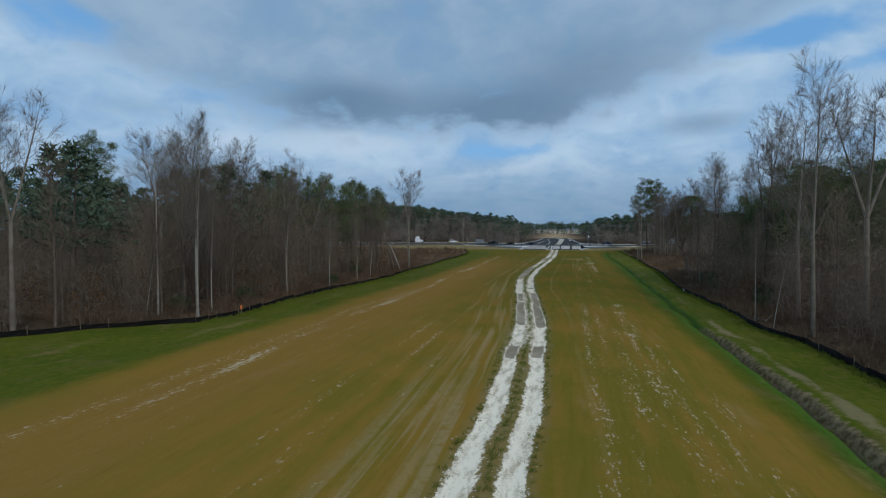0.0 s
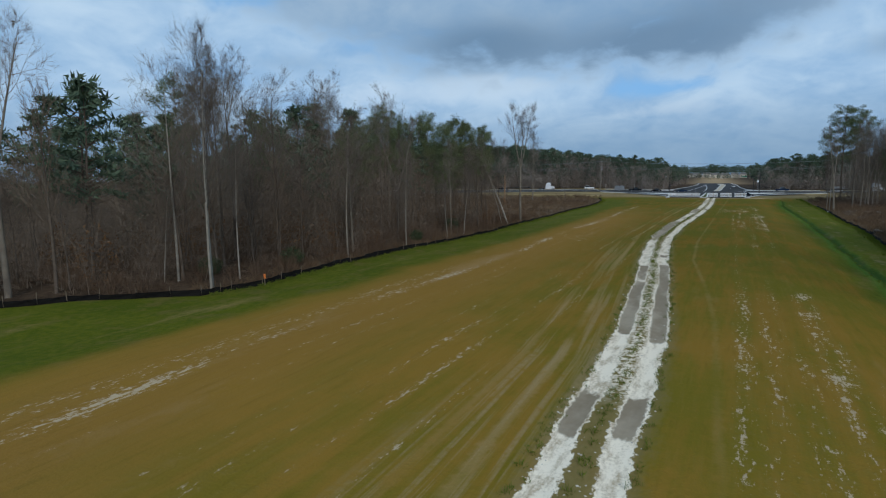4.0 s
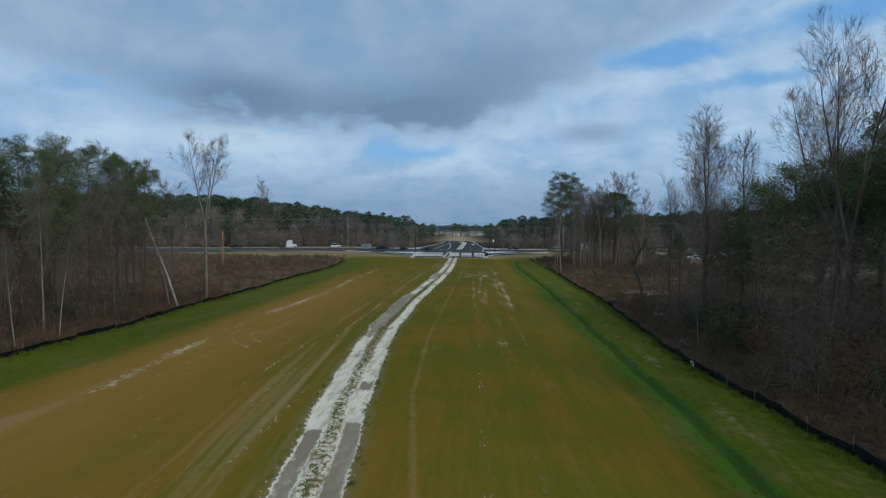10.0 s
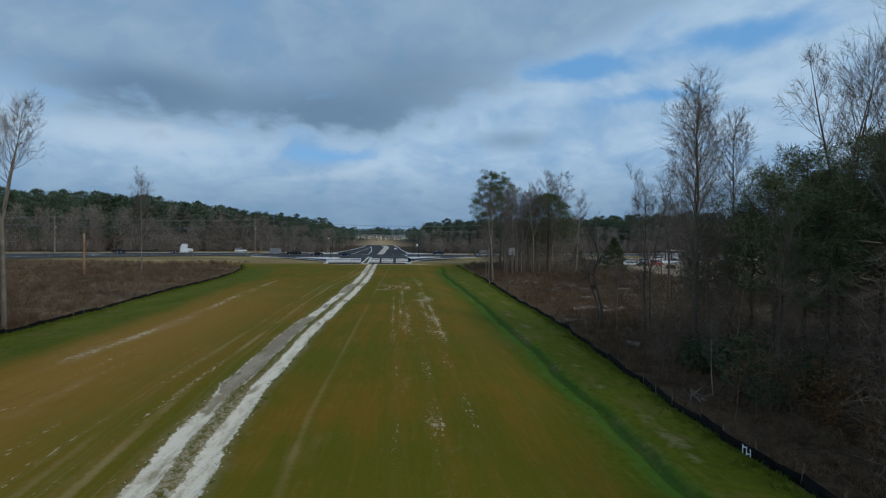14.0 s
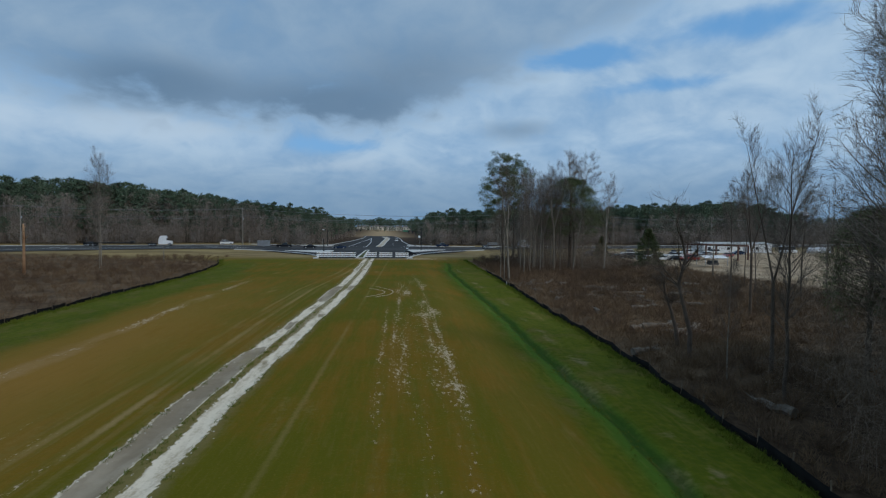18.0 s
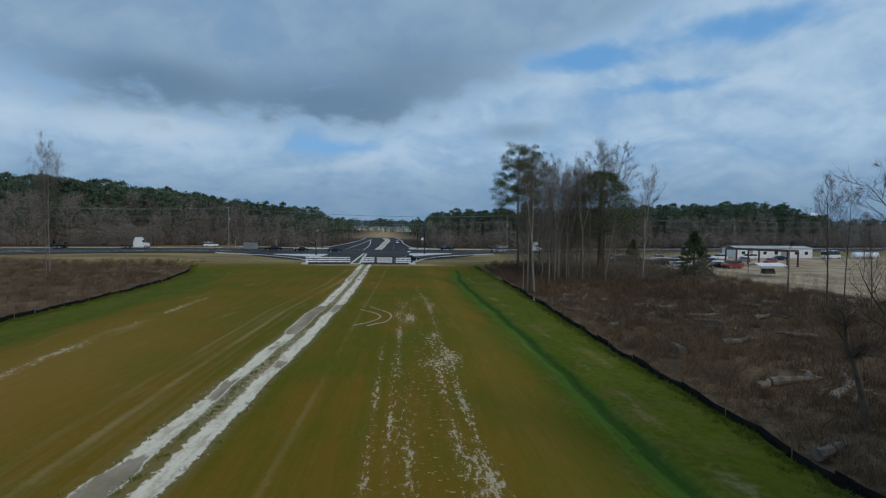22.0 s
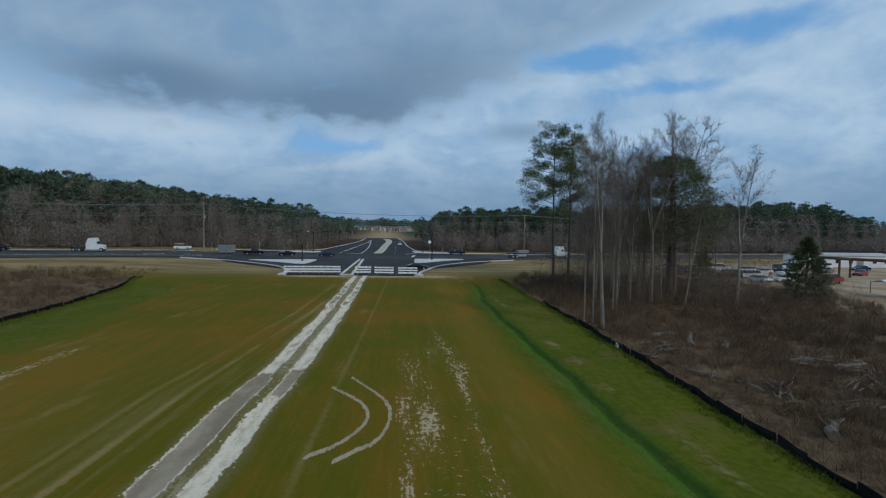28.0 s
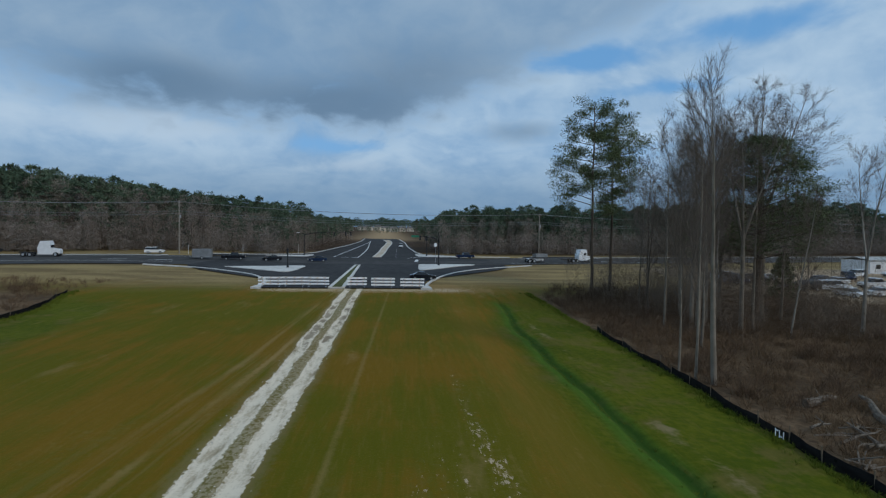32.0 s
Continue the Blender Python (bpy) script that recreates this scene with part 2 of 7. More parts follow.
M_NEEDLE = plain("pine_needles", (0.054, 0.078, 0.034), (0.155, 0.178, 0.086), 0.5, 0.9, bump=0.0, vary=0.45, per_island=True)
# pine green turned blue-grey, with distance haze mixed into the colour
M_NEEDLE_HAZE = plain("hazed_pine_needles", (0.057, 0.092, 0.060), (0.128, 0.166, 0.106), 0.05, 0.9, bump=0.0, vary=0.5, per_island=True)
M_LEAF_BROWN = plain("dead_leaves", (0.09, 0.045, 0.02), (0.19, 0.10, 0.045), 0.5, 0.95, bump=0.0, vary=0.5, per_island=True)
M_BRUSH = plain("dry_brush", (0.068, 0.044, 0.030), (0.165, 0.109, 0.070), 0.08, 0.95, bump=0.0, vary=0.55, per_island=True)
M_SEDGE = plain("dry_broomsedge", (0.094, 0.059, 0.035), (0.212, 0.142, 0.083), 0.08, 0.95, bump=0.0, vary=0.55, per_island=True)
M_GRASS = plain("grass_blades", (0.06, 0.10, 0.010), (0.15, 0.16, 0.025), 0.15, 0.9, bump=0.0, vary=0.5, per_island=True)
# far twigs are paler: the haze of distance is put into this colour
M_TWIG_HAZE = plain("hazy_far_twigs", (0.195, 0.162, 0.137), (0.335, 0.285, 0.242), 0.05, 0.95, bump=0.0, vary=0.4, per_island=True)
M_SHRUB = plain("evergreen_shrub", (0.015, 0.035, 0.010), (0.06, 0.085, 0.025), 0.6, 0.85, bump=0.0, vary=0.5, per_island=True)
M_STONE = plain("white_gravel", (0.34, 0.30, 0.24), (0.64, 0.59, 0.50), 2.0, 0.95, bump=0.2, vary=0.4, per_island=True)
M_SANDMARK = plain("bare_pale_soil", (0.24, 0.17, 0.09), (0.46, 0.37, 0.25), 0.9, 0.95, bump=0.3, vary=0.5, per_island=True)
M_SEDAN_BLACK = plain("black_car_paint", (0.010, 0.012, 0.016), (0.02, 0.022, 0.028), 1.0, 0.25, 0.2, bump=0.0)
M_CAR_WHITE = plain("white_car_paint", (0.68, 0.69, 0.70), (0.78, 0.79, 0.80), 1.0, 0.25, bump=0.0)
M_CAR_BLUE = plain("navy_car_paint", (0.012, 0.025, 0.06), (0.02, 0.04, 0.09), 1.0, 0.25, 0.2, bump=0.0)
M_CAR_GREY = plain("silver_car_paint", (0.24, 0.25, 0.26), (0.33, 0.34, 0.35), 1.0, 0.3, 0.5, bump=0.0)
M_CAR_RED = plain("dull_red_paint", (0.22, 0.025, 0.02), (0.34, 0.05, 0.04), 1.0, 0.35, bump=0.0)
M_GLASS = plain("dark_window_glass", (0.010, 0.013, 0.016), (0.025, 0.03, 0.035), 1.0, 0.08, bump=0.0)
M_TYRE = plain("tyre_rubber", (0.010, 0.010, 0.010), (0.025, 0.025, 0.025), 4.0, 0.85, bump=0.1)
M_RIM = plain("alloy_rim", (0.40, 0.41, 0.42), (0.55, 0.56, 0.57), 4.0, 0.35, 0.7, bump=0.0)
M_LENS = plain("lamp_lens", (0.65, 0.66, 0.64), (0.8, 0.8, 0.78), 4.0, 0.15, bump=0.0)
M_TAIL = plain("red_lamp_lens", (0.30, 0.012, 0.010), (0.42, 0.02, 0.018), 4.0, 0.2, bump=0.0)
M_SIGNGREEN = plain("green_sign_sheeting", (0.008, 0.14, 0.075), (0.015, 0.18, 0.10), 2.0, 0.5, bump=0.0)
M_WALL_WHITE = plain("white_metal_siding", (0.60, 0.61, 0.62), (0.75, 0.75, 0.75), 0.6, 0.6, bump=0.1)
M_ROOF = plain("weathered_metal_roof", (0.33, 0.33, 0.31), (0.48, 0.48, 0.45), 0.6, 0.55, 0.2, bump=0.1)
M_RUST = plain("rust_brown_steel", (0.09, 0.04, 0.028), (0.17, 0.085, 0.06), 1.5, 0.8, 0.2, bump=0.2)
M_HOUSE = plain("cream_siding", (0.45, 0.40, 0.32), (0.60, 0.54, 0.44), 0.3, 0.8, bump=0.0, vary=0.4)
M_SHINGLE = plain("grey_shingles", (0.11, 0.10, 0.095), (0.20, 0.18, 0.165), 0.4, 0.9, bump=0.0, vary=0.4)
M_TANKWHITE = plain("white_tank_paint", (0.66, 0.70, 0.76), (0.76, 0.79, 0.83), 0.2, 0.5, bump=0.0)
M_LOG = plain("grey_dead_wood", (0.095, 0.078, 0.062), (0.215, 0.18, 0.146), 2.5, 0.95, bump=0.5)
M_SNAG = plain("bare_reddish_wood", (0.24, 0.13, 0.07), (0.38, 0.24, 0.14), 1.0, 0.95, bump=0.4)
M_MEDIAN_GRASS = plain("short_median_grass", (0.045, 0.06, 0.02), (0.10, 0.10, 0.04), 1.0, 0.95, bump=0.4, dist=0.05)

# ---- plan: lines that run along the cleared strip, as x over y ----
TRACK_Y, TRACK_X = (-20, 17, 26, 33, 40, 51, 60, 67, 76, 88, 97, 110, 122, 135, 147, 157, 164, 179, 205, 230), (-2.8, -2.72, -2.65, -2.8, -3.05, -3.6, -4.45, -5.15, -6.15, -7.2, -7.5, -7.55, -7.25, -6.7, -6.3, -6.0, -5.8, -5.6, -5.8, -6.1)
LEFT_Y, LEFT_X = (20, 28, 34, 40, 45.6, 50, 64, 78, 97, 118, 130, 150, 175, 195, 215, 226), (-70, -56, -47.9, -43.3, -36.8, -35.5, -36.0, -35.5, -34.5, -35.5, -35.6, -37.0, -37.0, -38.5, -41.3, -45.0)
RIGHT_Y, RIGHT_X = (-25, 20, 38, 48, 57, 71, 84, 95, 112, 126, 150, 176, 190, 203, 216, 228), (21.5, 20.3, 19.4, 19.6, 18.2, 18.3, 17.5, 17.8, 19.1, 20.0, 20.4, 21.2, 21.8, 22.0, 21.5, 20.6)
DITCH_Y, DITCH_X = (-25, 25, 35, 54, 71, 85, 99, 113, 127, 143, 153, 165, 175, 185, 205, 215, 232), (12.6, 12.55, 12.75, 12.6, 12.7, 12.9, 13.05, 13.6, 13.55, 13.85, 13.95, 13.9, 13.7, 13.5, 13.8, 14.6, 15.2)


def track(y): return np.interp(y, TRACK_Y, TRACK_X) + 0.06 * np.sin(np.asarray(y) * 0.31) + 0.05 * np.sin(np.asarray(y) * 0.83)
def left(y): return np.interp(y, LEFT_Y, LEFT_X)
def right(y): return np.interp(y, RIGHT_Y, RIGHT_X)
def ditch(y): return np.interp(y, DITCH_Y, DITCH_X) + 0.10 * np.sin(np.asarray(y) * 0.42) + 0.07 * np.sin(np.asarray(y) * 1.13 + 2)


def smooth(v, lo, hi):
    t = np.clip((np.asarray(v, float) - lo) / (hi - lo), 0, 1)
    return t * t * (3 - 2 * t)


def wobble(x, y):
    """Gentle unevenness of the ground in metres."""
    return 0.05 * np.sin(0.21 * x + 0.13 * y) + 0.04 * np.sin(0.37 * y - 0.29 * x + 1.3) + 0.025 * np.sin(0.9 * x + 0.55 * y)


def road_z(x, y):
    """The highway climbs gently to one side of the junction."""
    return 0.22 + 1.35 * smooth(-np.asarray(x, float), 10, 72) * smooth(y, 232, 268)


def highway(x): return 290 + 0.22 * (np.asarray(x, float) + 8)


def ground_z(x, y):
    x, y = np.asarray(x, float), np.asarray(y, float)
    yl = np.clip(y, 45, 226)
    d = ditch(y)
    z = -0.7 * smooth(-x, 23, -left(yl)) - 0.15 * smooth(-x, 38, 70)
    rise = -1.1 * smooth(x, 5, d - 0.3) - 0.15 * smooth(x, d + 1, d + 6)
    furrow = -(0.30 + 0.40 * smooth(-y, -66, -48)) * np.exp(-((x - d) / 0.36) ** 2) + 0.10 * np.exp(-((x - d - 1.5) / 0.8) ** 2)
    z = z + rise + furrow * smooth(-y, -232, -222)
    z = z + 1.15 * smooth(x, 38, 60)
    z = z + wobble(x, y) * smooth(np.hypot(x + 7, np.maximum(y - 230, 0)), 0, 12)
    # wheel ruts sink a little
    t = x - track(y)
    rut = -0.09 * (np.exp(-((t + 0.90) / 0.5) ** 2) + np.exp(-((t - 0.90) / 0.5) ** 2)) * smooth(-y, -232, -224)
    z = z + rut
    k = smooth(y, 205, 232 + 0.30 * np.clip(np.abs(x + 8) - 14, 0, 70))
    return z * (1 - k) + (road_z(x, y) - 0.16) * k


def gz(x, y): return float(ground_z(x, y))

# ---- building tools ----


class Geo:
    """Gathers vertices and faces of one mesh."""

    def __init__(self):
        self.v, self.f = [], []

    def add(self, vs, fs):
        o = len(self.v)
        self.v += [tuple(p) for p in vs]
        self.f += [tuple(i + o for i in f) for f in fs]
        return self

    def box(self, c, s, rot=None, taper=1.0):
        x, y, z = (k / 2 for k in s)
        t = taper
        vs = [Vector(p) for p in ((-x, -y, -z), (x, -y, -z), (x, y, -z), (-x, y, -z), (-x * t, -y * t, z), (x * t, -y * t, z), (x * t, y * t, z), (-x * t, y * t, z))]
        if rot:
            r = Euler([radians(k) for k in rot]).to_matrix()
            vs = [r @ p for p in vs]
        return self.add([p + Vector(c) for p in vs], [(0, 3, 2, 1), (4, 5, 6, 7), (0, 1, 5, 4), (1, 2, 6, 5), (2, 3, 7, 6), (3, 0, 4, 7)])

    def tube(self, pts, radii, n=6, caps=True):
        pts = [Vector(p) for p in pts]
        rings = []
        for i, p in enumerate(pts):
            d = (pts[min(i + 1, len(pts) - 1)] - pts[max(i - 1, 0)]).normalized()
            s = d.cross(Vector((0.31, 0.17, 1) if abs(d.z) < 0.9 else (1, 0.13, 0))).normalized()
            u = s.cross(d)
            rings.append([p + (s * math.cos(2 * math.pi * k / n) + u * math.sin(2 * math.pi * k / n)) * radii[i] for k in range(n)])
        fs = [(i * n + k, i * n + (k + 1) % n, (i + 1) * n + (k + 1) % n, (i + 1) * n + k) for i in range(len(pts) - 1) for k in range(n)]
        if caps:
            fs += [tuple(range(n))[::-1], tuple((len(pts) - 1) * n + k for k in range(n))]
        return self.add([q for r in rings for q in r], fs)

    def cyl(self, c, r, h, n=12, axis="z", r2=None):
        d = {"x": Vector((1, 0, 0)), "y": Vector((0, 1, 0)), "z": Vector((0, 0, 1))}[axis] * h / 2
        return self.tube([Vector(c) - d, Vector(c) + d], [r, r if r2 is None else r2], n)

    def prism(self, outline, z0, z1):
        """An outline in plan raised from z0 to z1; either may be a function of x and y."""
        lo = z0 if callable(z0) else (lambda x, y: z0)
        hi = z1 if callable(z1) else (lambda x, y: z1)
        n = len(outline)
        vs = [(x, y, float(lo(x, y))) for x, y in outline] + [(x, y, float(hi(x, y))) for x, y in outline]
        return self.add(vs, [tuple(range(n))[::-1], tuple(range(n, 2 * n))] + [(i, (i + 1) % n, n + (i + 1) % n, n + i) for i in range(n)])

    def sheet(self, lines):
        """Quads between equal rows of points."""
        n = len(lines[0])
        return self.add([p for r in lines for p in r], [(i * n + k, i * n + k + 1, (i + 1) * n + k + 1, (i + 1) * n + k) for i in range(len(lines) - 1) for k in range(n - 1)])

    def data(self, name):
        me = bpy.data.meshes.new(name)
        me.from_pydata(self.v, [], self.f)
        me.update()
        return me


def mesh_of(name, v, t):
    """A mesh from arrays of vertices and triangles."""
    me = bpy.data.meshes.new(name)
    me.vertices.add(len(v))
    me.vertices.foreach_set("co", np.asarray(v, np.float32).ravel())
    t = np.asarray(t, np.int32)
    me.loops.add(t.size)
    me.loops.foreach_set("vertex_index", t.ravel())
    me.polygons.add(len(t))
    me.polygons.foreach_set("loop_start", np.arange(0, t.size, t.shape[1], dtype=np.int32))
    me.polygons.foreach_set("loop_total", np.full(len(t), t.shape[1], np.int32))
    me.update(calc_edges=True)
    return me


def dress(me, mat, shade=False):
    me.materials.append(mat)
    if shade:
        me.polygons.foreach_set("use_smooth", [True] * len(me.polygons))
    return me


def part(name, geo, mat, parent, label="", shade=False, at=None):
    me = geo if isinstance(geo, bpy.types.Mesh) else dress(geo.data(name), mat, shade)
    ob = new(name, me)
    ob.parent = parent
    if at is not None:
        ob.matrix_local = at
    return tagged(ob, label)


def thing(name, m, label, category, group=""):
    ob = new(name)
    ob.matrix_world = m
    ob.empty_display_size = 0.2
    return tagged(ob, label, category, group)


def single(name, geo, mat, label, category, kind="", group="", shade=False):
    me = geo if isinstance(geo, bpy.types.Mesh) else dress(geo.data(name), mat, shade)
    return tagged(new(name, me), label, category, group, kind)


# ---- ground ----
def spread(parts):
    out = []
    for lo, hi, step in parts:
        out += list(np.arange(lo, hi, step))
    return np.array(out + [parts[-1][1]])


gx = spread([(-3000, -1000, 400), (-1000, -300, 70), (-300, -100, 12), (-100, -54, 2.5), (-54, -10, 0.44), (-10, -0.8, 0.23), (-0.8, 11.6, 0.42), (11.6, 14.8, 0.16), (14.8, 30, 0.42), (30, 66, 1.5), (66, 160, 5), (160, 360, 20), (360, 1000, 80), (1000, 3000, 400)])
gy = spread([(-900, -300, 150), (-300, -60, 40), (-60, -4, 4), (-4, 240, 0.62), (240, 330, 3), (330, 700, 18), (700, 1500, 100), (1500, 4200, 450)])
GX, GY = np.meshgrid(gx, gy)
GZ = ground_z(GX, GY)
far_rise = smooth(GY, 560, 1500) * 4.0
GZ = GZ + far_rise
nx, ny = len(gx), len(gy)
idx = np.arange(nx * ny).reshape(ny, nx)
quads = np.stack([idx[:-1, :-1], idx[:-1, 1:], idx[1:, 1:], idx[1:, :-1]], -1).reshape(-1, 4)
me = mesh_of("ground", np.stack([GX, GY, GZ], -1).reshape(-1, 3), quads)
fl, fr, dt = GX - left(np.clip(GY, 20, 226)), GX - right(GY), GX - ditch(GY)
near_road = smooth(GY, 224, 244)
green = np.clip(smooth(left(np.clip(GY, 46, 226)) - GX, -13.5, -6.0) + smooth(dt, -4.6, -0.5), 0, 1) * smooth(-GY, -238, -205)
lush = np.exp(-((dt + 0.3) / 1.1) ** 2) + (0.16 + 0.06 * smooth(-GY, -80, -40)) * np.exp(-((fl - 5.0) / 2.6) ** 2)
wild = np.where(fl < 0, smooth(-fl, -0.3, 0.5), smooth(fr, -0.3, 0.5)) * (1 - smooth(GY, 221 + 0.30 * np.clip(np.abs(GX + 10) - 34, 0, 120), 234 + 0.30 * np.clip(np.abs(GX + 10) - 34, 0, 120)))
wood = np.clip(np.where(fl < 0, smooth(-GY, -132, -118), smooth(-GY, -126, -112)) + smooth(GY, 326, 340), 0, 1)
lot = smooth(GX, 56, 59) * smooth(GY, 152 + 0.3 * (GX - 60), 160 + 0.3 * (GX - 60)) * smooth(-GY, -282, -274) * smooth(-GX, -190, -170)
dirt = smooth(GY, 470, 560) * np.exp(-((GX + 12 + (GY - 500) * 0.03) / 22.0) ** 2)
def tan_line(y): return np.interp(y, (-20, 30, 42, 52, 70, 98, 135, 160, 188, 208, 226), (-5.6, -6.6, -7.0, -7.9, -9.8, -11.6, -11.6, -11.0, -8.8, -8.2, -7.6))
def thin_line(y): return np.interp(y, (-20, 20, 38, 52, 62, 76, 92, 130, 160, 178, 200, 226), (2.0, 1.4, 0.6, 0.1, -0.8, -2.5, -3.0, -2.4, -1.9, -1.5, -1.1, -0.6))


def band(x0, w, y0, y1, amount):
    """How much bare soil shows along a line at x0, fading at both ends."""
    return amount * np.exp(-((GX - x0) / w) ** 2) * smooth(GY, y0 - 6, y0 + 6) * smooth(-GY, -y1 - 6, -y1 + 6)


def stretches(spans):
    return np.max([smooth(GY, a - 1.5, a + 1.5) * smooth(-GY, -b - 1.5, -b + 1.5) * m for a, b, m in spans], 0)


STRIP = 0.62 * np.exp(-((GX + 20.7 + 0.009 * (GY - 20)) / 1.3) ** 2) * smooth(-GY, -180, -120) + 1.7 * np.exp(-((GY - 228.6) / 2.4) ** 2) * smooth(GX, -26, -14) * smooth(-GX, -15, -5) + 1.5 * np.exp(-((GX - 9) / 5.0) ** 2 - ((GY - 233) / 5.0) ** 2)
MUD = np.where(GX < track(GY), stretches([(35, 39, 1.0), (47.5, 63, 1.0), (63, 71, 0.7), (96, 124, 1.45), (130, 137, 0.6), (142, 146, 0.5), (148, 164, 1.35), (190, 215, 0.5)]),
               stretches([(35.5, 39, 1.0), (46.5, 72, 1.0), (77, 79, 0.9), (100, 103, 0.4), (137, 139.5, 0.8), (159.5, 165, 0.9), (190, 222, 0.5)]))
MIDDLE = stretches([(39, 84, 1.0), (84, 96, 0.3), (128, 150, 0.3), (164, 226, 0.3)])


def spot(x0, y0, wx, wy, amount):
    """A patch where the sown grass failed."""
    return amount * np.exp(-((GX - x0) / wx) ** 2 - ((GY - y0) / wy) ** 2)


SOIL = band(-20.4 - 0.011 * (GY - 20) + 0.35 * np.sin(GY * 0.11), 0.62, -10, 172, 0.80) * (0.62 + 0.34 * np.sin(GY * 0.23 + 1.0) + 0.22 * np.sin(GY * 0.67))
SOIL = np.maximum(SOIL, band(-22.3 - 0.006 * (GY - 20), 0.7, 8, 64, 0.42))
CLEAT = 0.0 * SOIL
# wheel lines of the seed drill: x, half width, from y, to y, amount
for x0, w, y0, y1, am in ((1.25, 0.24, 14, 66, 0.60), (1.85, 0.22, 14, 66, 0.66), (2.7, 0.22, 16, 64, 0.60), (3.25, 0.22, 22, 68, 0.56), (3.9, 0.22, 16, 50, 0.46), (4.75, 0.28, 16, 62, 0.66), (5.5, 0.26, 18, 60, 0.54), (6.3, 0.3, 14, 44, 0.5), (7.4, 0.4, 14, 34, 0.5),
                          (1.3, 0.3, 66, 112, 0.36), (3.2, 0.34, 84, 112, 0.5), (4.9, 0.34, 84, 112, 0.42), (0.95, 0.26, 108, 144, 0.70), (1.95, 0.28, 112, 160, 0.84), (2.7, 0.26, 110, 134, 0.70),
                          (4.55, 0.3, 110, 150, 0.70), (5.45, 0.36, 108, 150, 0.86), (2.05, 0.28, 150, 170, 0.74), (2.8, 0.28, 150, 172, 0.76), (3.6, 0.26, 156, 172, 0.58), (5.4, 0.34, 150, 172, 0.82), (4.9, 0.3, 164, 184, 0.7)):
    line = band(x0 + 0.10 * np.sin(GY * 0.17 + x0), w, y0, y1, am) * (0.80 + 0.26 * np.sin(GY * 0.61 + 3.0 * x0))
    SOIL, CLEAT = np.maximum(SOIL, line), np.maximum(CLEAT, 0.6 * line)
for x0, y0, wx, wy, am in ((5.0, 55.6, 0.6, 0.8, 0.9), (4.8, 44.5, 0.5, 2.0, 0.85), (5.3, 61.5, 0.55, 1.6, 0.85), (4.8, 31, 0.6, 3.0, 0.6), (3.2, 90, 0.5, 1.2, 0.8), (5.4, 122, 0.6, 3.0, 0.8), (5.4, 114, 0.5, 1.4, 0.95),
                           (4.9, 137.8, 1.5, 2.3, 0.75), (5.8, 139.5, 0.7, 2.0, 0.9), (5.1, 146.8, 0.5, 2.0, 0.85), (3.2, 155, 0.6, 3.2, 0.9), (5.7, 165, 0.8, 3.0, 0.65)):
    SOIL, CLEAT = np.maximum(SOIL, spot(x0, y0, wx, wy, am)), np.maximum(CLEAT, spot(x0, y0, wx * 1.2, wy * 1.2, am))
CLEAT = np.maximum(CLEAT, band(3.6, 2.3, 112, 158, 0.50))
for x0, am in ((-8.1, 0.45), (-10.1, 0.62), (-11.9, 0.55), (-13.6, 0.36), (-16.6, 0.4), (-18.0, 0.45)):
    SOIL = np.maximum(SOIL, band(x0 - 0.008 * GY, 0.24, 4, 112, am) * (0.75 + 0.3 * np.sin(GY * 0.31 + x0)))
SOIL = np.maximum(SOIL, 0.9 * np.exp(-((GY - 229.5) / 3.0) ** 2) * smooth(GX, -24, -16) * smooth(-GX, -16, -8))
# soil washed off the bank beyond the ditch
WASH = np.maximum(band(ditch(GY) + 1.7, 0.9, 18, 66, 0.8), band(ditch(GY) + 1.9, 1.0, 66, 215, 0.55))
for name, arr in (("green", green), ("lush", lush), ("wild", wild), ("wood", wood), ("lot", lot), ("dirt", dirt), ("verge", near_road), ("trk", np.clip(GX - track(GY), -12, 12)), ("ditchline", np.clip(dt, -20, 20)), ("soil", SOIL), ("tan", np.clip(GX - tan_line(GY), -20, 20)), ("tan2", np.clip(GX - thin_line(GY), -20, 20)), ("pale", smooth(-GY, -95, -25)), ("mud", MUD), ("middle", MIDDLE), ("cleat", CLEAT), ("wash", WASH), ("cut", smooth(-GY, -62, -46)), ("strip", STRIP), ("tawny", np.exp(-((GX + 20) / 6.5) ** 2) * smooth(-GY, -190, -110) + 0.28 * np.exp(-((GX - 8.6) / 1.9) ** 2) * smooth(GY, 80, 120))):
    at = me.attributes.new(name, "FLOAT", "POINT")
    at.data.foreach_set("value", arr.astype(np.float32).ravel())

k = Net("field_ground", 0.95)
big1, big2 = k.noise(0.045, 4), k.noise(0.13, 5, off=(9, 3, 0))
streak = k.noise(0.9, 5, 0.6, stretch=(1.0, 0.07, 1.0))
fine1, fine2 = k.noise(2.2, 6, 0.65), k.noise(9.0, 4, 0.6)
mixf = k.math("ADD", k.math("ADD", k.math("MULTIPLY", big1, 0.35), k.math("MULTIPLY", big2, 0.3)), k.math("ADD", k.math("MULTIPLY", streak, 0.34), k.math("MULTIPLY", fine1, 0.13)))
field = k.mix(k.step(mixf, 0.47, 0.62), (0.160, 0.094, 0.010), (0.098, 0.091, 0.007))
field = k.mix(k.math("MULTIPLY", k.attr("pale"), 0.48), field, k.mix(k.step(mixf, 0.48, 0.64), (0.325, 0.180, 0.034), (0.220, 0.152, 0.019)))
field = k.mix(k.math("MULTIPLY", k.step(fine2, 0.52, 0.75), 0.35), field, (0.22, 0.155, 0.03))
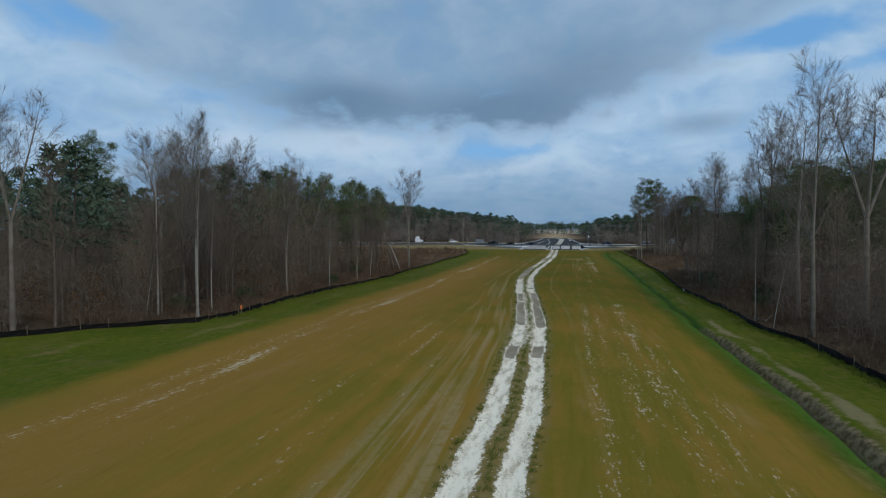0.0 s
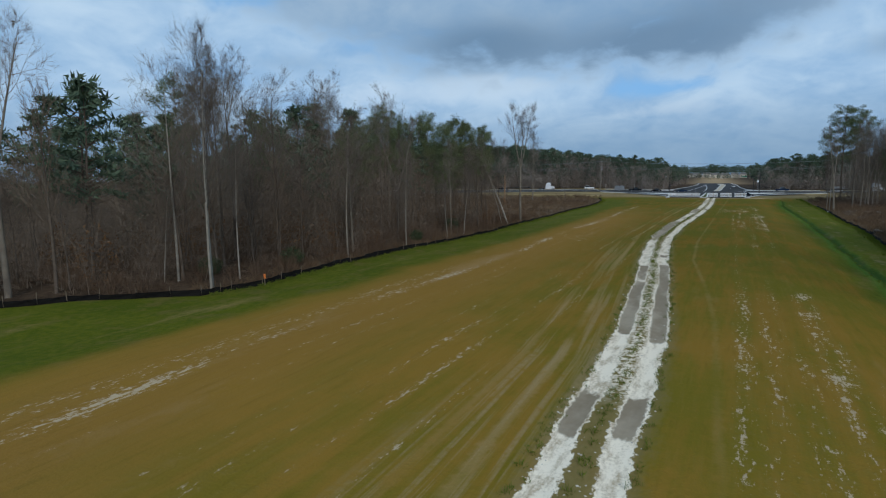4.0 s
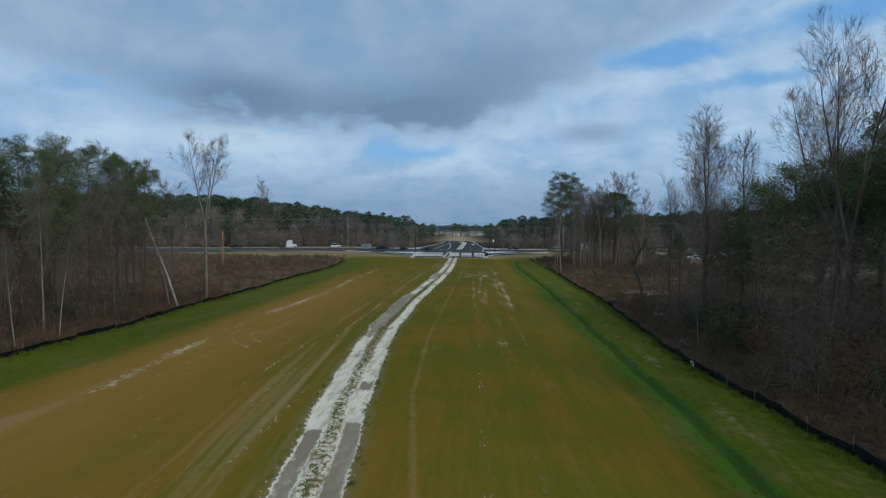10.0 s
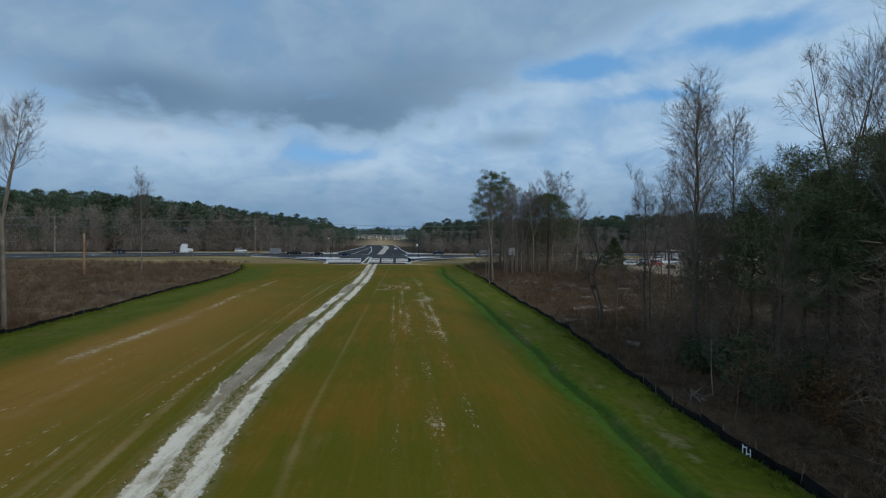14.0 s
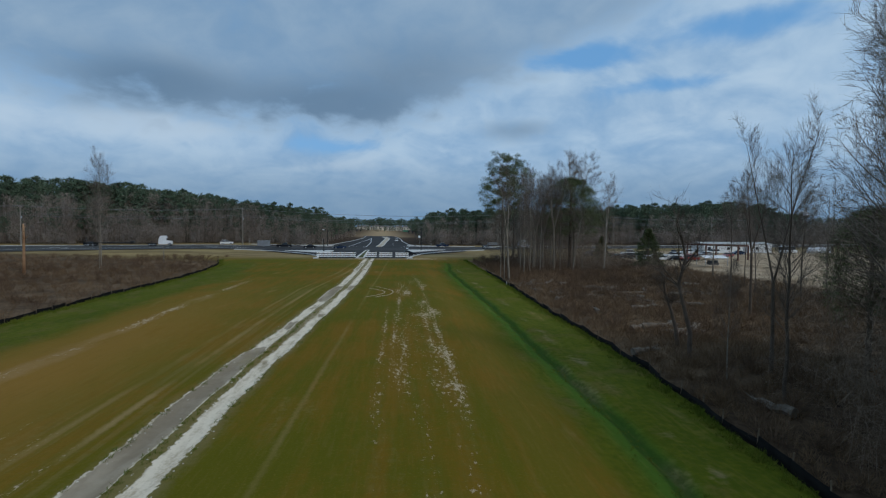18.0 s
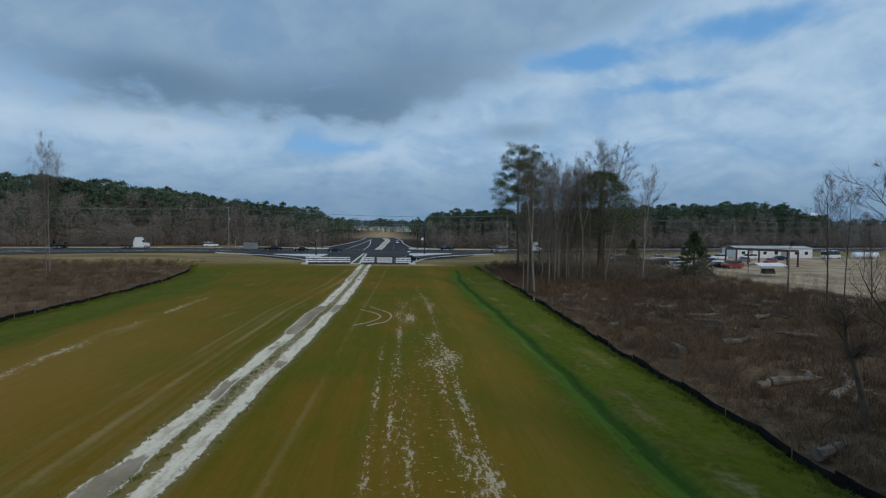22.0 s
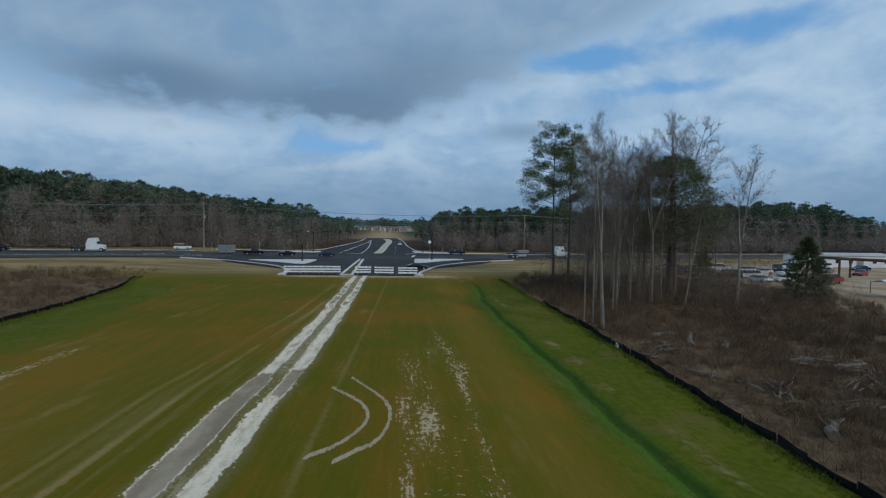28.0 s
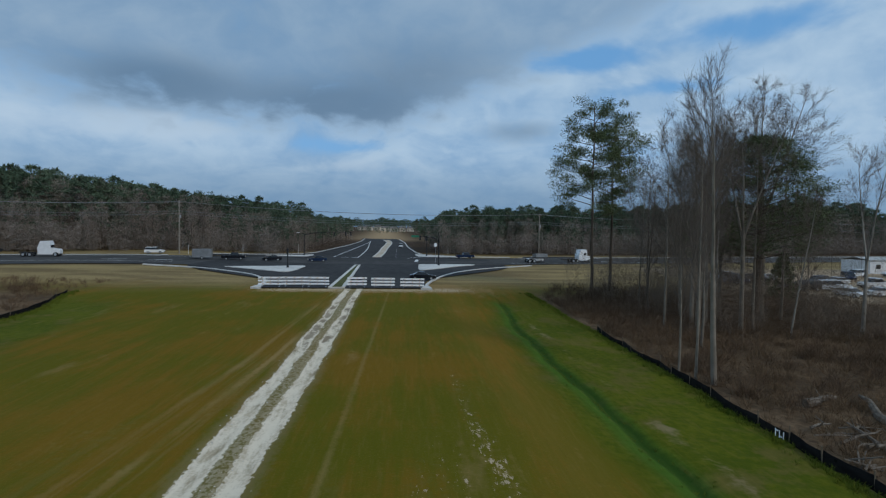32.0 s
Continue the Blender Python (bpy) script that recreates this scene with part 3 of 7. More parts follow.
tanp = k.step(k.math("ADD", k.math("MULTIPLY", k.noise(0.5, 6, 0.65, stretch=(1, 0.22, 1), off=(3, 7, 0)), 0.7), k.math("MULTIPLY", fine1, 0.3)), 0.57, 0.70)
field = k.mix(k.math("MULTIPLY", tanp, 0.40), field, (0.27, 0.18, 0.06))
field = k.mix(k.math("MULTIPLY", k.attr("tawny"), k.step(mixf, 0.36, 0.56)), field, (0.235, 0.128, 0.026))
gr = k.step(k.math("ADD", k.attr("green"), k.math("MULTIPLY", k.math("SUBTRACT", big2, 0.5), 0.9)), 0.2, 0.85)
grass = k.mix(k.step(k.math("ADD", fine1, k.math("MULTIPLY", big2, 0.6)), 0.6, 1.0), (0.058, 0.078, 0.006), (0.098, 0.105, 0.009))
grass = k.mix(k.math("MULTIPLY", k.step(k.math("ADD", k.math("MULTIPLY", k.noise(0.35, 5, 0.6, off=(8, 1, 0)), 0.8), k.math("MULTIPLY", fine1, 0.2)), 0.49, 0.64), 0.5), grass, (0.135, 0.098, 0.034))
grass = k.mix(k.math("MULTIPLY", k.step(k.math("ADD", k.attr("lush"), k.math("MULTIPLY", k.math("SUBTRACT", fine1, 0.5), 0.6)), 0.2, 0.9), 0.75), grass, (0.052, 0.122, 0.016))
# dark green ditch line: lush grass, with the furrow's shade put into the colour
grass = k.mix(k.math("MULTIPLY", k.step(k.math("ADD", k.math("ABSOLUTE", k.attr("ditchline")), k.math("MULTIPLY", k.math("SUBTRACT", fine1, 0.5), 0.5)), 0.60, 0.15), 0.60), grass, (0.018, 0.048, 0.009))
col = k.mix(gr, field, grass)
# fine straw lines left by the seed drill
drill = k.noise(4.5, 4, 0.6, stretch=(1.0, 0.09, 1.0), off=(2, 5, 0))
col = k.mix(k.math("MULTIPLY", k.step(drill, 0.50, 0.70), 0.13), col, (0.25, 0.165, 0.05))
col = k.mix(k.math("MULTIPLY", k.step(drill, 0.46, 0.30), 0.16), col, (0.07, 0.062, 0.006))
# washed-out soil: a cut channel in the ditch, and patches on the bank behind it
dl = k.math("SUBTRACT", k.attr("ditchline"), k.math("MULTIPLY", k.math("SUBTRACT", fine1, 0.5), 1.1))
soil = k.math("MULTIPLY", k.step(k.math("ABSOLUTE", k.math("SUBTRACT", dl, 0.35)), 0.52, 0.16), k.step(k.math("ADD", k.noise(0.09, 3, off=(2, 8, 0)), k.math("MULTIPLY", k.attr("cut"), 0.3)), 0.52, 0.62))
col = k.mix(k.math("MULTIPLY", soil, k.math("ADD", 0.30, k.math("MULTIPLY", k.attr("cut"), 0.55))), col, k.mix(k.step(fine1, 0.35, 0.65), (0.10, 0.060, 0.032), (0.27, 0.185, 0.11)))
wash = k.step(k.math("ADD", k.math("MULTIPLY", k.attr("wash"), 0.42), k.math("ADD", k.math("MULTIPLY", k.noise(0.22, 4, 0.6, off=(3, 3, 0)), 0.7), k.math("MULTIPLY", fine1, 0.3))), 0.72, 0.88)
col = k.mix(k.math("MULTIPLY", wash, 0.55), col, k.mix(fine2, (0.20, 0.14, 0.075), (0.34, 0.26, 0.17)))
# verge of straw by the junction
vn = k.math("ADD", k.math("MULTIPLY", k.noise(0.16, 5, 0.6, stretch=(0.28, 1.0, 1), off=(4, 9, 0)), 0.75), k.math("MULTIPLY", fine1, 0.25))
straw = k.mix(k.step(vn, 0.40, 0.60), (0.165, 0.118, 0.058), (0.29, 0.213, 0.098))
col = k.mix(k.math("MULTIPLY", k.attr("verge"), k.step(mixf, 0.30, 0.52)), col, straw)
# bare soil in broken streaks along the sowing rows
along_n = k.noise(3.3, 5, 0.68, stretch=(1.6, 0.46, 1), off=(1, 2, 0))
across_n = k.noise(2.5, 5, 0.68, stretch=(0.75, 1.5, 1), off=(6, 2, 0))
sn = k.math("ADD", k.math("MULTIPLY", along_n, 0.62), k.math("ADD", k.math("MULTIPLY", fine2, 0.2), k.math("MULTIPLY", across_n, 0.18)))
cn = k.math("ADD", k.math("MULTIPLY", across_n, 0.8), k.math("MULTIPLY", fine2, 0.2))
bare = k.step(k.math("ADD", sn, k.math("MULTIPLY", k.attr("soil"), 0.19)), 0.605, 0.665)
bare = k.math("MULTIPLY", bare, k.step(k.attr("soil"), 0.05, 0.3))
rungs = k.math("MULTIPLY", k.step(k.math("ADD", cn, k.math("MULTIPLY", k.attr("cleat"), 0.17)), 0.672, 0.715), k.step(k.attr("cleat"), 0.10, 0.45))
bare = k.math("MAXIMUM", bare, rungs)
broad = k.math("MULTIPLY", k.step(k.math("ADD", k.attr("strip"), k.math("ADD", k.math("MULTIPLY", k.math("SUBTRACT", fine1, 0.5), 0.5), k.math("MULTIPLY", k.math("SUBTRACT", k.noise(0.22, 4, 0.6, stretch=(1.4, 0.35, 1), off=(5, 5, 0)), 0.54), 3.6))), 0.2, 0.95), 0.5)
col = k.mix(broad, col, (0.30, 0.19, 0.085))
col = k.mix(k.math("MULTIPLY", k.attr("soil"), k.math("MULTIPLY", k.step(fine1, 0.40, 0.62), 0.30)), col, (0.27, 0.175, 0.075))
col = k.mix(k.math("MULTIPLY", bare, 0.88), col, k.mix(fine1, (0.29, 0.20, 0.10), (0.60, 0.49, 0.345)))
# pressed tan wheel tracks
fray = k.math("MULTIPLY", k.math("SUBTRACT", fine1, 0.5), 0.5)
t1 = k.math("MAXIMUM", k.step(k.math("ADD", k.math("ABSOLUTE", k.math("SUBTRACT", k.attr("tan"), 0.85)), fray), 0.34, 0.06), k.math("MULTIPLY", k.step(k.math("ADD", k.math("ABSOLUTE", k.math("ADD", k.attr("tan"), 0.85)), fray), 0.30, 0.04), 0.55))
t2 = k.math("MULTIPLY", k.step(k.math("ADD", k.math("ABSOLUTE", k.attr("tan2")), fray), 0.26, 0.02), 0.42)
tanf = k.math("MULTIPLY", k.math("MAXIMUM", t1, t2), k.step(k.noise(0.08, 4, off=(6, 6, 0)), 0.34, 0.58))
col = k.mix(k.math("MULTIPLY", tanf, 0.62), col, k.mix(fine2, (0.24, 0.155, 0.055), (0.37, 0.265, 0.125)))
# many faint passes beside the main wheel tracks
lanes = k.noise(1.7, 4, 0.6, stretch=(1.0, 0.022, 1.0), off=(4, 4, 0), vec=k.lane("tan"))
passes = k.math("MULTIPLY", k.step(k.math("ABSOLUTE", k.math("SUBTRACT", k.attr("tan"), 0.6)), 3.4, 1.4), k.step(lanes, 0.49, 0.60))
passes = k.math("MULTIPLY", passes, k.step(k.math("ADD", fine1, k.math("MULTIPLY", big2, 0.5)), 0.50, 0.80))
col = k.mix(k.math("MULTIPLY", passes, k.math("ADD", 0.16, k.math("MULTIPLY", k.attr("pale"), 0.55))), col, k.mix(fine2, (0.22, 0.15, 0.06), (0.38, 0.28, 0.145)))
# the two wheel ruts
clod = k.noise(4.6, 4, 0.62, stretch=(1, 0.7, 1), off=(2, 2, 0))
jag = k.math("ADD", k.math("ADD", k.math("MULTIPLY", k.math("SUBTRACT", k.noise(1.1, 3, 0.55, stretch=(1, 0.5, 1)), 0.5), 0.34), k.math("MULTIPLY", k.math("SUBTRACT", clod, 0.5), 0.62)), k.math("MULTIPLY", k.math("SUBTRACT", k.noise(0.16, 2, 0.5, stretch=(1, 0.6, 1), off=(1, 4, 0)), 0.5), 0.35))
off_mid = k.math("ABSOLUTE", k.attr("trk"))
side = k.math("ABSOLUTE", k.math("SUBTRACT", off_mid, 0.88))
broad_mud = k.math("MULTIPLY", k.math("MAXIMUM", k.math("SUBTRACT", k.attr("mud"), 1.0), 0.0), 0.6)
side = k.math("SUBTRACT", side, broad_mud)
rut = k.step(k.math("ADD", side, jag), 0.52, 0.43)
crown = k.math("MULTIPLY", k.step(k.math("ADD", off_mid, k.math("MULTIPLY", jag, 1.6)), 2.1, 1.3), 0.62)
col = k.mix(crown, col, k.mix(clod, (0.13, 0.105, 0.035), (0.27, 0.21, 0.11)))
grit = k.noise(2.4, 5, 0.66, stretch=(1, 0.24, 1), off=(3, 1, 0))
white = k.mix(k.step(k.math("ADD", k.math("MULTIPLY", grit, 0.7), k.math("MULTIPLY", fine2, 0.3)), 0.34, 0.56), (0.46, 0.36, 0.24), (0.88, 0.765, 0.60))
white = k.mix(k.math("MULTIPLY", k.math("SUBTRACT", 1.0, k.attr("pale")), 0.42), white, k.mix(fine1, (0.34, 0.275, 0.19), (0.62, 0.53, 0.40)))
# pale spoil thrown up between the ruts, with clods of turf left on it
spoil = k.math("MULTIPLY", k.math("MULTIPLY", k.step(k.math("ADD", off_mid, k.math("MULTIPLY", jag, 0.5)), 0.62, 0.40), k.attr("middle")), k.step(k.math("ADD", k.math("MULTIPLY", clod, 0.7), k.math("MULTIPLY", fine1, 0.3)), 0.44, 0.54))
rut = k.math("MAXIMUM", rut, k.math("MULTIPLY", spoil, 0.9))
mud = k.step(k.math("ADD", k.attr("mud"), k.math("MULTIPLY", k.math("SUBTRACT", k.noise(0.8, 4, 0.6, stretch=(1, 0.4, 1)), 0.5), 1.5)), 0.45, 0.62)
mudc = k.math("MULTIPLY", mud, k.step(k.math("ADD", side, k.math("ADD", k.math("MULTIPLY", jag, 0.55), k.math("MULTIPLY", k.math("MAXIMUM", k.math("SUBTRACT", 1.0, k.attr("mud")), 0.0), 0.12))), 0.44, 0.34))
wet = k.mix(k.step(k.noise(0.5, 4, 0.6, stretch=(1, 0.35, 1), off=(2, 9, 0)), 0.42, 0.62), k.mix(fine1, (0.205, 0.158, 0.105), (0.29, 0.232, 0.16)), k.mix(fine1, (0.28, 0.225, 0.155), (0.40, 0.33, 0.24)))
white = k.mix(mudc, white, wet)
there = k.step(k.math("ADD", k.noise(0.55, 5, 0.65, stretch=(1, 0.3, 1), off=(7, 7, 0)), k.math("MULTIPLY", k.attr("pale"), 0.35)), 0.33, 0.45)
white = k.mix(there, k.mix(fine1, (0.20, 0.155, 0.085), (0.36, 0.29, 0.19)), white)
col = k.mix(rut, col, white)
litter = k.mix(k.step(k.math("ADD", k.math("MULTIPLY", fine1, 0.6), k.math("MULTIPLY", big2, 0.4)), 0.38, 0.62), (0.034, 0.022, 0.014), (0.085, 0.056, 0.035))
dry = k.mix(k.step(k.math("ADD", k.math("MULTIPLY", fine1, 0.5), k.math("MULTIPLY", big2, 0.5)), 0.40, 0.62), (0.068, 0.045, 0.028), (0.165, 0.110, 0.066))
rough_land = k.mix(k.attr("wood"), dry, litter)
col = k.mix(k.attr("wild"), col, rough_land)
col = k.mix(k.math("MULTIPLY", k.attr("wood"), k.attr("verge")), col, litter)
sand = k.mix(k.step(big2, 0.38, 0.62), (0.265, 0.19, 0.118), (0.40, 0.305, 0.205))
col = k.mix(k.attr("lot"), col, sand)
col = k.mix(k.attr("dirt"), col, (0.36, 0.25, 0.14))
k.b.inputs["Specular IOR Level"].default_value = 0.04
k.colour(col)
k.rough(k.math("SUBTRACT", 0.96, k.math("MULTIPLY", mudc, 0.2)))
k.bump(k.math("ADD", k.math("MULTIPLY", fine1, 0.7), k.math("MULTIPLY", fine2, 0.4)), 0.7, 0.10)
me.materials.append(k.m)
me.polygons.foreach_set("use_smooth", [True] * len(me.polygons))
tagged(new("ground", me), "olive-brown sown field with pale wheel ruts and dry woodland floor", "ground", kind="structure")

# ---- roads, kerbs, islands ----
def ribbon(geo, line, width, z0, z1, closed=False):
    """A bar of that width along a line in plan, standing between two heights above the road."""
    n = len(line)
    L, R = [], []
    for i, (x, y) in enumerate(line):
        a, b = line[(i - 1) % n if closed else max(i - 1, 0)], line[(i + 1) % n if closed else min(i + 1, n - 1)]
        d = Vector((b[0] - a[0], b[1] - a[1])).normalized()
        w = Vector((-d.y, d.x)) * width / 2
        L.append((x + w.x, y + w.y))
        R.append((x - w.x, y - w.y))
    rows = [[(*l, float(road_z(*l)) + z0), (*l, float(road_z(*l)) + z1), (*r, float(road_z(*r)) + z1), (*r, float(road_z(*r)) + z0)] for l, r in zip(L, R)]
    geo.sheet(rows + ([rows[0]] if closed else []))
    if not closed:
        o = len(geo.v)
        geo.add([*rows[0], *rows[-1]], [(0, 1, 2, 3), (7, 6, 5, 4)])
    return geo


def bend(points, steps=6):
    """A smooth line through a few points (Catmull-Rom)."""
    p = [Vector(q) for q in points]
    p = [p[0] * 2 - p[1], *p, p[-1] * 2 - p[-2]]
    out = []
    for i in range(1, len(p) - 2):
        for s in range(steps):
            t = s / steps
            a, b, c, d = p[i - 1:i + 3]
            q = 0.5 * (2 * b + (c - a) * t + (2 * a - 5 * b + 4 * c - d) * t * t + (3 * b - a - 3 * c + d) * t ** 3)
            out.append((q.x, q.y))
    return out + [(p[-2].x, p[-2].y)]


def slab(xs, lo, hi, lift):
    g = Geo()
    rows = []
    for x in xs:
        ys = np.linspace(lo(x), hi(x), 9)
        rows.append([(x, y, float(road_z(x, y)) + lift) for y in ys])
    return g.sheet(rows)


xs = spread([(-700, -120, 40), (-120, 60, 4), (60, 700, 40)])
g = slab(xs, lambda x: highway(x) - 14 - 2.5 * smooth(-x, 20, 60), lambda x: highway(x) + 14, 0.0)
single("road_highway", g, M_OLD_ASPHALT, "dark grey asphalt highway crossing the cleared strip", "road", "structure")

KERB_NW = bend([(-20.4, 230.0), (-20.9, 236), (-22.3, 242), (-26.3, 249.5), (-32.0, 255.0), (-40.0, 259.8), (-52.0, 262.5)])
KERB_NE = bend([(4.9, 229.0), (5.5, 236), (7.2, 244), (10.2, 253.5), (15.0, 263), (22.0, 271), (34, 281)])
g = Geo()
rows = []
for y in np.linspace(230.6, 282, 27):
    wl = min(-19.9, -20.2 - 24 * float(smooth(y, 238, 266)))
    wr = 5.2 + 22 * float(smooth(y, 238, 278))
    rows.append([(x, y, float(road_z(x, y)) + 0.004) for x in np.linspace(wl, wr, 13)])
g.sheet(rows)
single("road_stub", g, M_ASPHALT, "new black asphalt junction arm closed by barricades", "road", "structure")
g = Geo()
rows = []
for y in spread([(298, 340, 4), (340, 560, 20)]):
    wl = -27.5 - 26 * float(smooth(-y, -330, -300)) + 4.0 * float(smooth(y, 360, 480))
    wr = 6.8 + 20 * float(smooth(-y, -332, -300)) - 3.6 * float(smooth(y, 335, 480))
    shift = -14 * float(smooth(y, 430, 700))
    rows.append([(x + shift, y, float(road_z(x, y)) + 0.008) for x in np.linspace(wl, wr, 9)])
g.sheet(rows)
single("road_beyond", g, M_ASPHALT, "new black asphalt road running on between the woods", "road", "structure")

far_left = bend([(-58, 304.5), (-42, 309), (-33, 318), (-28.6, 330), (-27.2, 350), (-25.0, 400), (-24.2, 470), (-26.5, 540)])
far_right = bend([(36, 318), (22, 319), (11.5, 326), (7.2, 336), (5.2, 365), (3.7, 400), (2.8, 460), (-1, 540)])
for nm, line in (("kerb", KERB_NW), ("kerb", KERB_NE), ("kerb", far_left), ("kerb", far_right)):
    single(nm, ribbon(Geo(), line, 0.45, -0.1, 0.14), M_CONCRETE, "pale concrete kerb with gutter at the road edge", "kerb", "structure", "kerbs")
single("kerb", ribbon(Geo(), [(x, float(highway(x)) + 14.1) for x in range(-300, -55, 12)], 0.6, -0.1, 0.10), M_CONCRETE, "long pale concrete kerb of the highway", "kerb", "structure", "kerbs")
single("kerb", ribbon(Geo(), [(x, float(highway(x)) + 14.1) for x in range(38, 300, 12)], 0.6, -0.1, 0.10), M_CONCRETE, "long pale concrete kerb of the highway", "kerb", "structure", "kerbs")
for pts in ([(4.2, 229.4), (5.9, 229.2), (5.6, 232.5), (4.8, 232)], [(-21.3, 230.2), (-19.8, 230.0), (-20.2, 233), (-21.0, 233)]):
    single("kerb_end", Geo().prism(pts, lambda x, y: road_z(x, y) - 0.2, lambda x, y: road_z(x, y) + 0.16), M_CONCRETE, "rough pale concrete kerb end beside barricades", "kerb", "structure")


def island(name, outline, label, lift=0.15, mat=M_CONCRETE):
    pts = bend(outline + outline[:1], 4)[:-1]
    return single(name, Geo().prism(pts, lambda x, y: road_z(x, y) - 0.1, lambda x, y: road_z(x, y) + lift), mat, label, "traffic island", "structure")


island("traffic_island", [(-36.0, 263.6), (-28, 268.0), (-21.3, 272.0), (-20.6, 266), (-21.0, 258.5), (-22.5, 256.5), (-28, 259.5)], "pale concrete corner island at the junction")
island("traffic_island", [(5.4, 281.0), (12, 281.8), (19.6, 281.6), (14, 275), (9.6, 268.5), (6.6, 264.8), (5.0, 265.5)], "pale concrete corner island with signal pole")
island("traffic_island", [(-38.5, 306.0), (-29, 306.5), (-26.5, 310.0), (-26.6, 317.5), (-30, 313)], "pale concrete island on the far corner")
island("traffic_island", [(5.6, 330.5), (6.2, 319), (9, 315.5), (22.0, 315.5), (14, 320)], "pale concrete island on the far corner")
# median of the stub: two kerbs round a strip of short grass
med = thing("median", pose(0, 0, 0), "narrow grass median between two pale concrete kerbs", "median")
med["kind"] = "structure"
g = Geo()
ribbon(g, [(-9.6, 230.4), (-9.85, 277.4), (-8.95, 277.4), (-7.6, 230.4)], 0.55, -0.1, 0.16, True)
part("median_kerb", g, M_CONCRETE, med)
part("median_grass", Geo().prism([(-9.45, 230.6), (-7.8, 230.6), (-9.1, 277.1), (-9.7, 277.1)], lambda x, y: road_z(x, y) - 0.1, lambda x, y: road_z(x, y) + 0.11), M_MEDIAN_GRASS, med, "short dull green grass")
# median of the road beyond
fm = bend([(-7.6, 311), (-7.2, 340), (-7.6, 380), (-7.6, 430), (-8.2, 470), (-12.2, 520)])
fm2 = bend([(-5.4, 311), (-4.9, 340), (-5.0, 380), (-4.6, 430), (-5.2, 470), (-8.4, 520)])
single("median", Geo().prism(fm + fm2[::-1], lambda x, y: road_z(x, y) - 0.1, lambda x, y: road_z(x, y) + 0.18), M_SAND_MEDIAN, "long sandy concrete median of the far road", "median", "structure")
single("kerb", ribbon(Geo(), fm, 0.4, -0.1, 0.22), M_CONCRETE, "pale kerb of the far median", "kerb", "structure", "kerbs")
single("kerb", ribbon(Geo(), fm2, 0.4, -0.1, 0.22), M_CONCRETE, "pale kerb of the far median", "kerb", "structure", "kerbs")

LINES = [
    (bend([(-19.4, 309), (-19.0, 340), (-18.6, 380), (-18.2, 430), (-18.6, 480)]), 0.35),
    (bend([(-12.0, 309), (-12.4, 340), (-13.6, 380), (-16.2, 430), (-18.4, 480)]), 0.35),
    ([(-19.4, 309), (-12.0, 309)], 0.5),
    ([(-24.5, 296.5), (-21.0, 302.5)], 0.9), ([(5.0, 292.5), (5.7, 301.5)], 0.9),
    ([(-0.6, 312), (-0.8, 316)], 0.15), ([(-0.8, 330), (-0.9, 334)], 0.15), ([(-0.9, 348), (-1.0, 352)], 0.15), ([(-1.0, 366), (-1.2, 370)], 0.15),
    ([(3.0, 308), (7.4, 316.5)], 0.4),
]
for line, w in LINES:
    single("road_marking", ribbon(Geo(), line, w, 0.010, 0.016), M_LINE, "worn white road marking on asphalt", "road marking", "structure", "road markings")
for off in (-9.5, 10.5):
    single("road_marking", ribbon(Geo(), [(x, float(highway(x)) + off) for x in range(-320, -40, 10)], 0.18, 0.010, 0.016), M_LINE, "worn white edge line of the highway", "road marking", "structure", "road markings")
    single("road_marking", ribbon(Geo(), [(x, float(highway(x)) + off) for x in range(30, 320, 10)], 0.18, 0.010, 0.016), M_LINE, "worn white edge line of the highway", "road marking", "structure", "road markings")
for x0 in (-66, -57, -110, -140, 60, 90):
    single("road_marking", ribbon(Geo(), [(x0, float(highway(x0)) - 4), (x0 + 5, float(highway(x0 + 5)) - 4)], 0.5, 0.010, 0.016), M_LINE, "white lane arrow worn to a bar", "road marking", "structure", "road markings")

# ---- trees: a few kinds of each, grown from seeds ----
def rod(V, T, pts, radii, n):
    """Tapered tube as triangles."""
    base = len(V)
    for i, p in enumerate(pts):
        d = (pts[min(i + 1, len(pts) - 1)] - pts[max(i - 1, 0)]).normalized()
        s = d.cross(Vector((0.3, 0.2, 1)) if abs(d.z) < 0.9 else Vector((1, 0.1, 0))).normalized()
        u = s.cross(d)
        for k in range(n):
            a = 2 * math.pi * k / n
            V.append(p + (s * math.cos(a) + u * math.sin(a)) * radii[i])
    for i in range(len(pts) - 1):
        for k in range(n):
            a, b = base + i * n + k, base + i * n + (k + 1) % n
            T.append((a, b, b + n))
            T.append((a, b + n, a + n))


def blade(V, T, p, d, length, w, rng):
    """One thin twig or needle: a long triangle."""
    s = d.cross(Vector((rng.uniform(-1, 1), rng.uniform(-1, 1), rng.uniform(-1, 1)))).normalized() * w
    b = len(V)
    V += [p - s, p + s, p + d * length]
    T.append((b, b + 1, b + 2))


def rand_dir(rng, up=0.0):
    v = Vector((rng.gauss(0, 1), rng.gauss(0, 1), rng.gauss(0, 1))).normalized()
    return (v + Vector((0, 0, up))).normalized()


SEGS, SIDES = (10, 6, 4, 2), (7, 4, 3, 3)
WAND, LIFT = (0.04, 0.11, 0.12, 0.12), (0.02, 0.11, 0.10, 0.06)
COUNTS, STARTS, SHARES = (19, 8, 6), (0.32, 0.14, 0.10), (0.37, 0.50, 0.58)


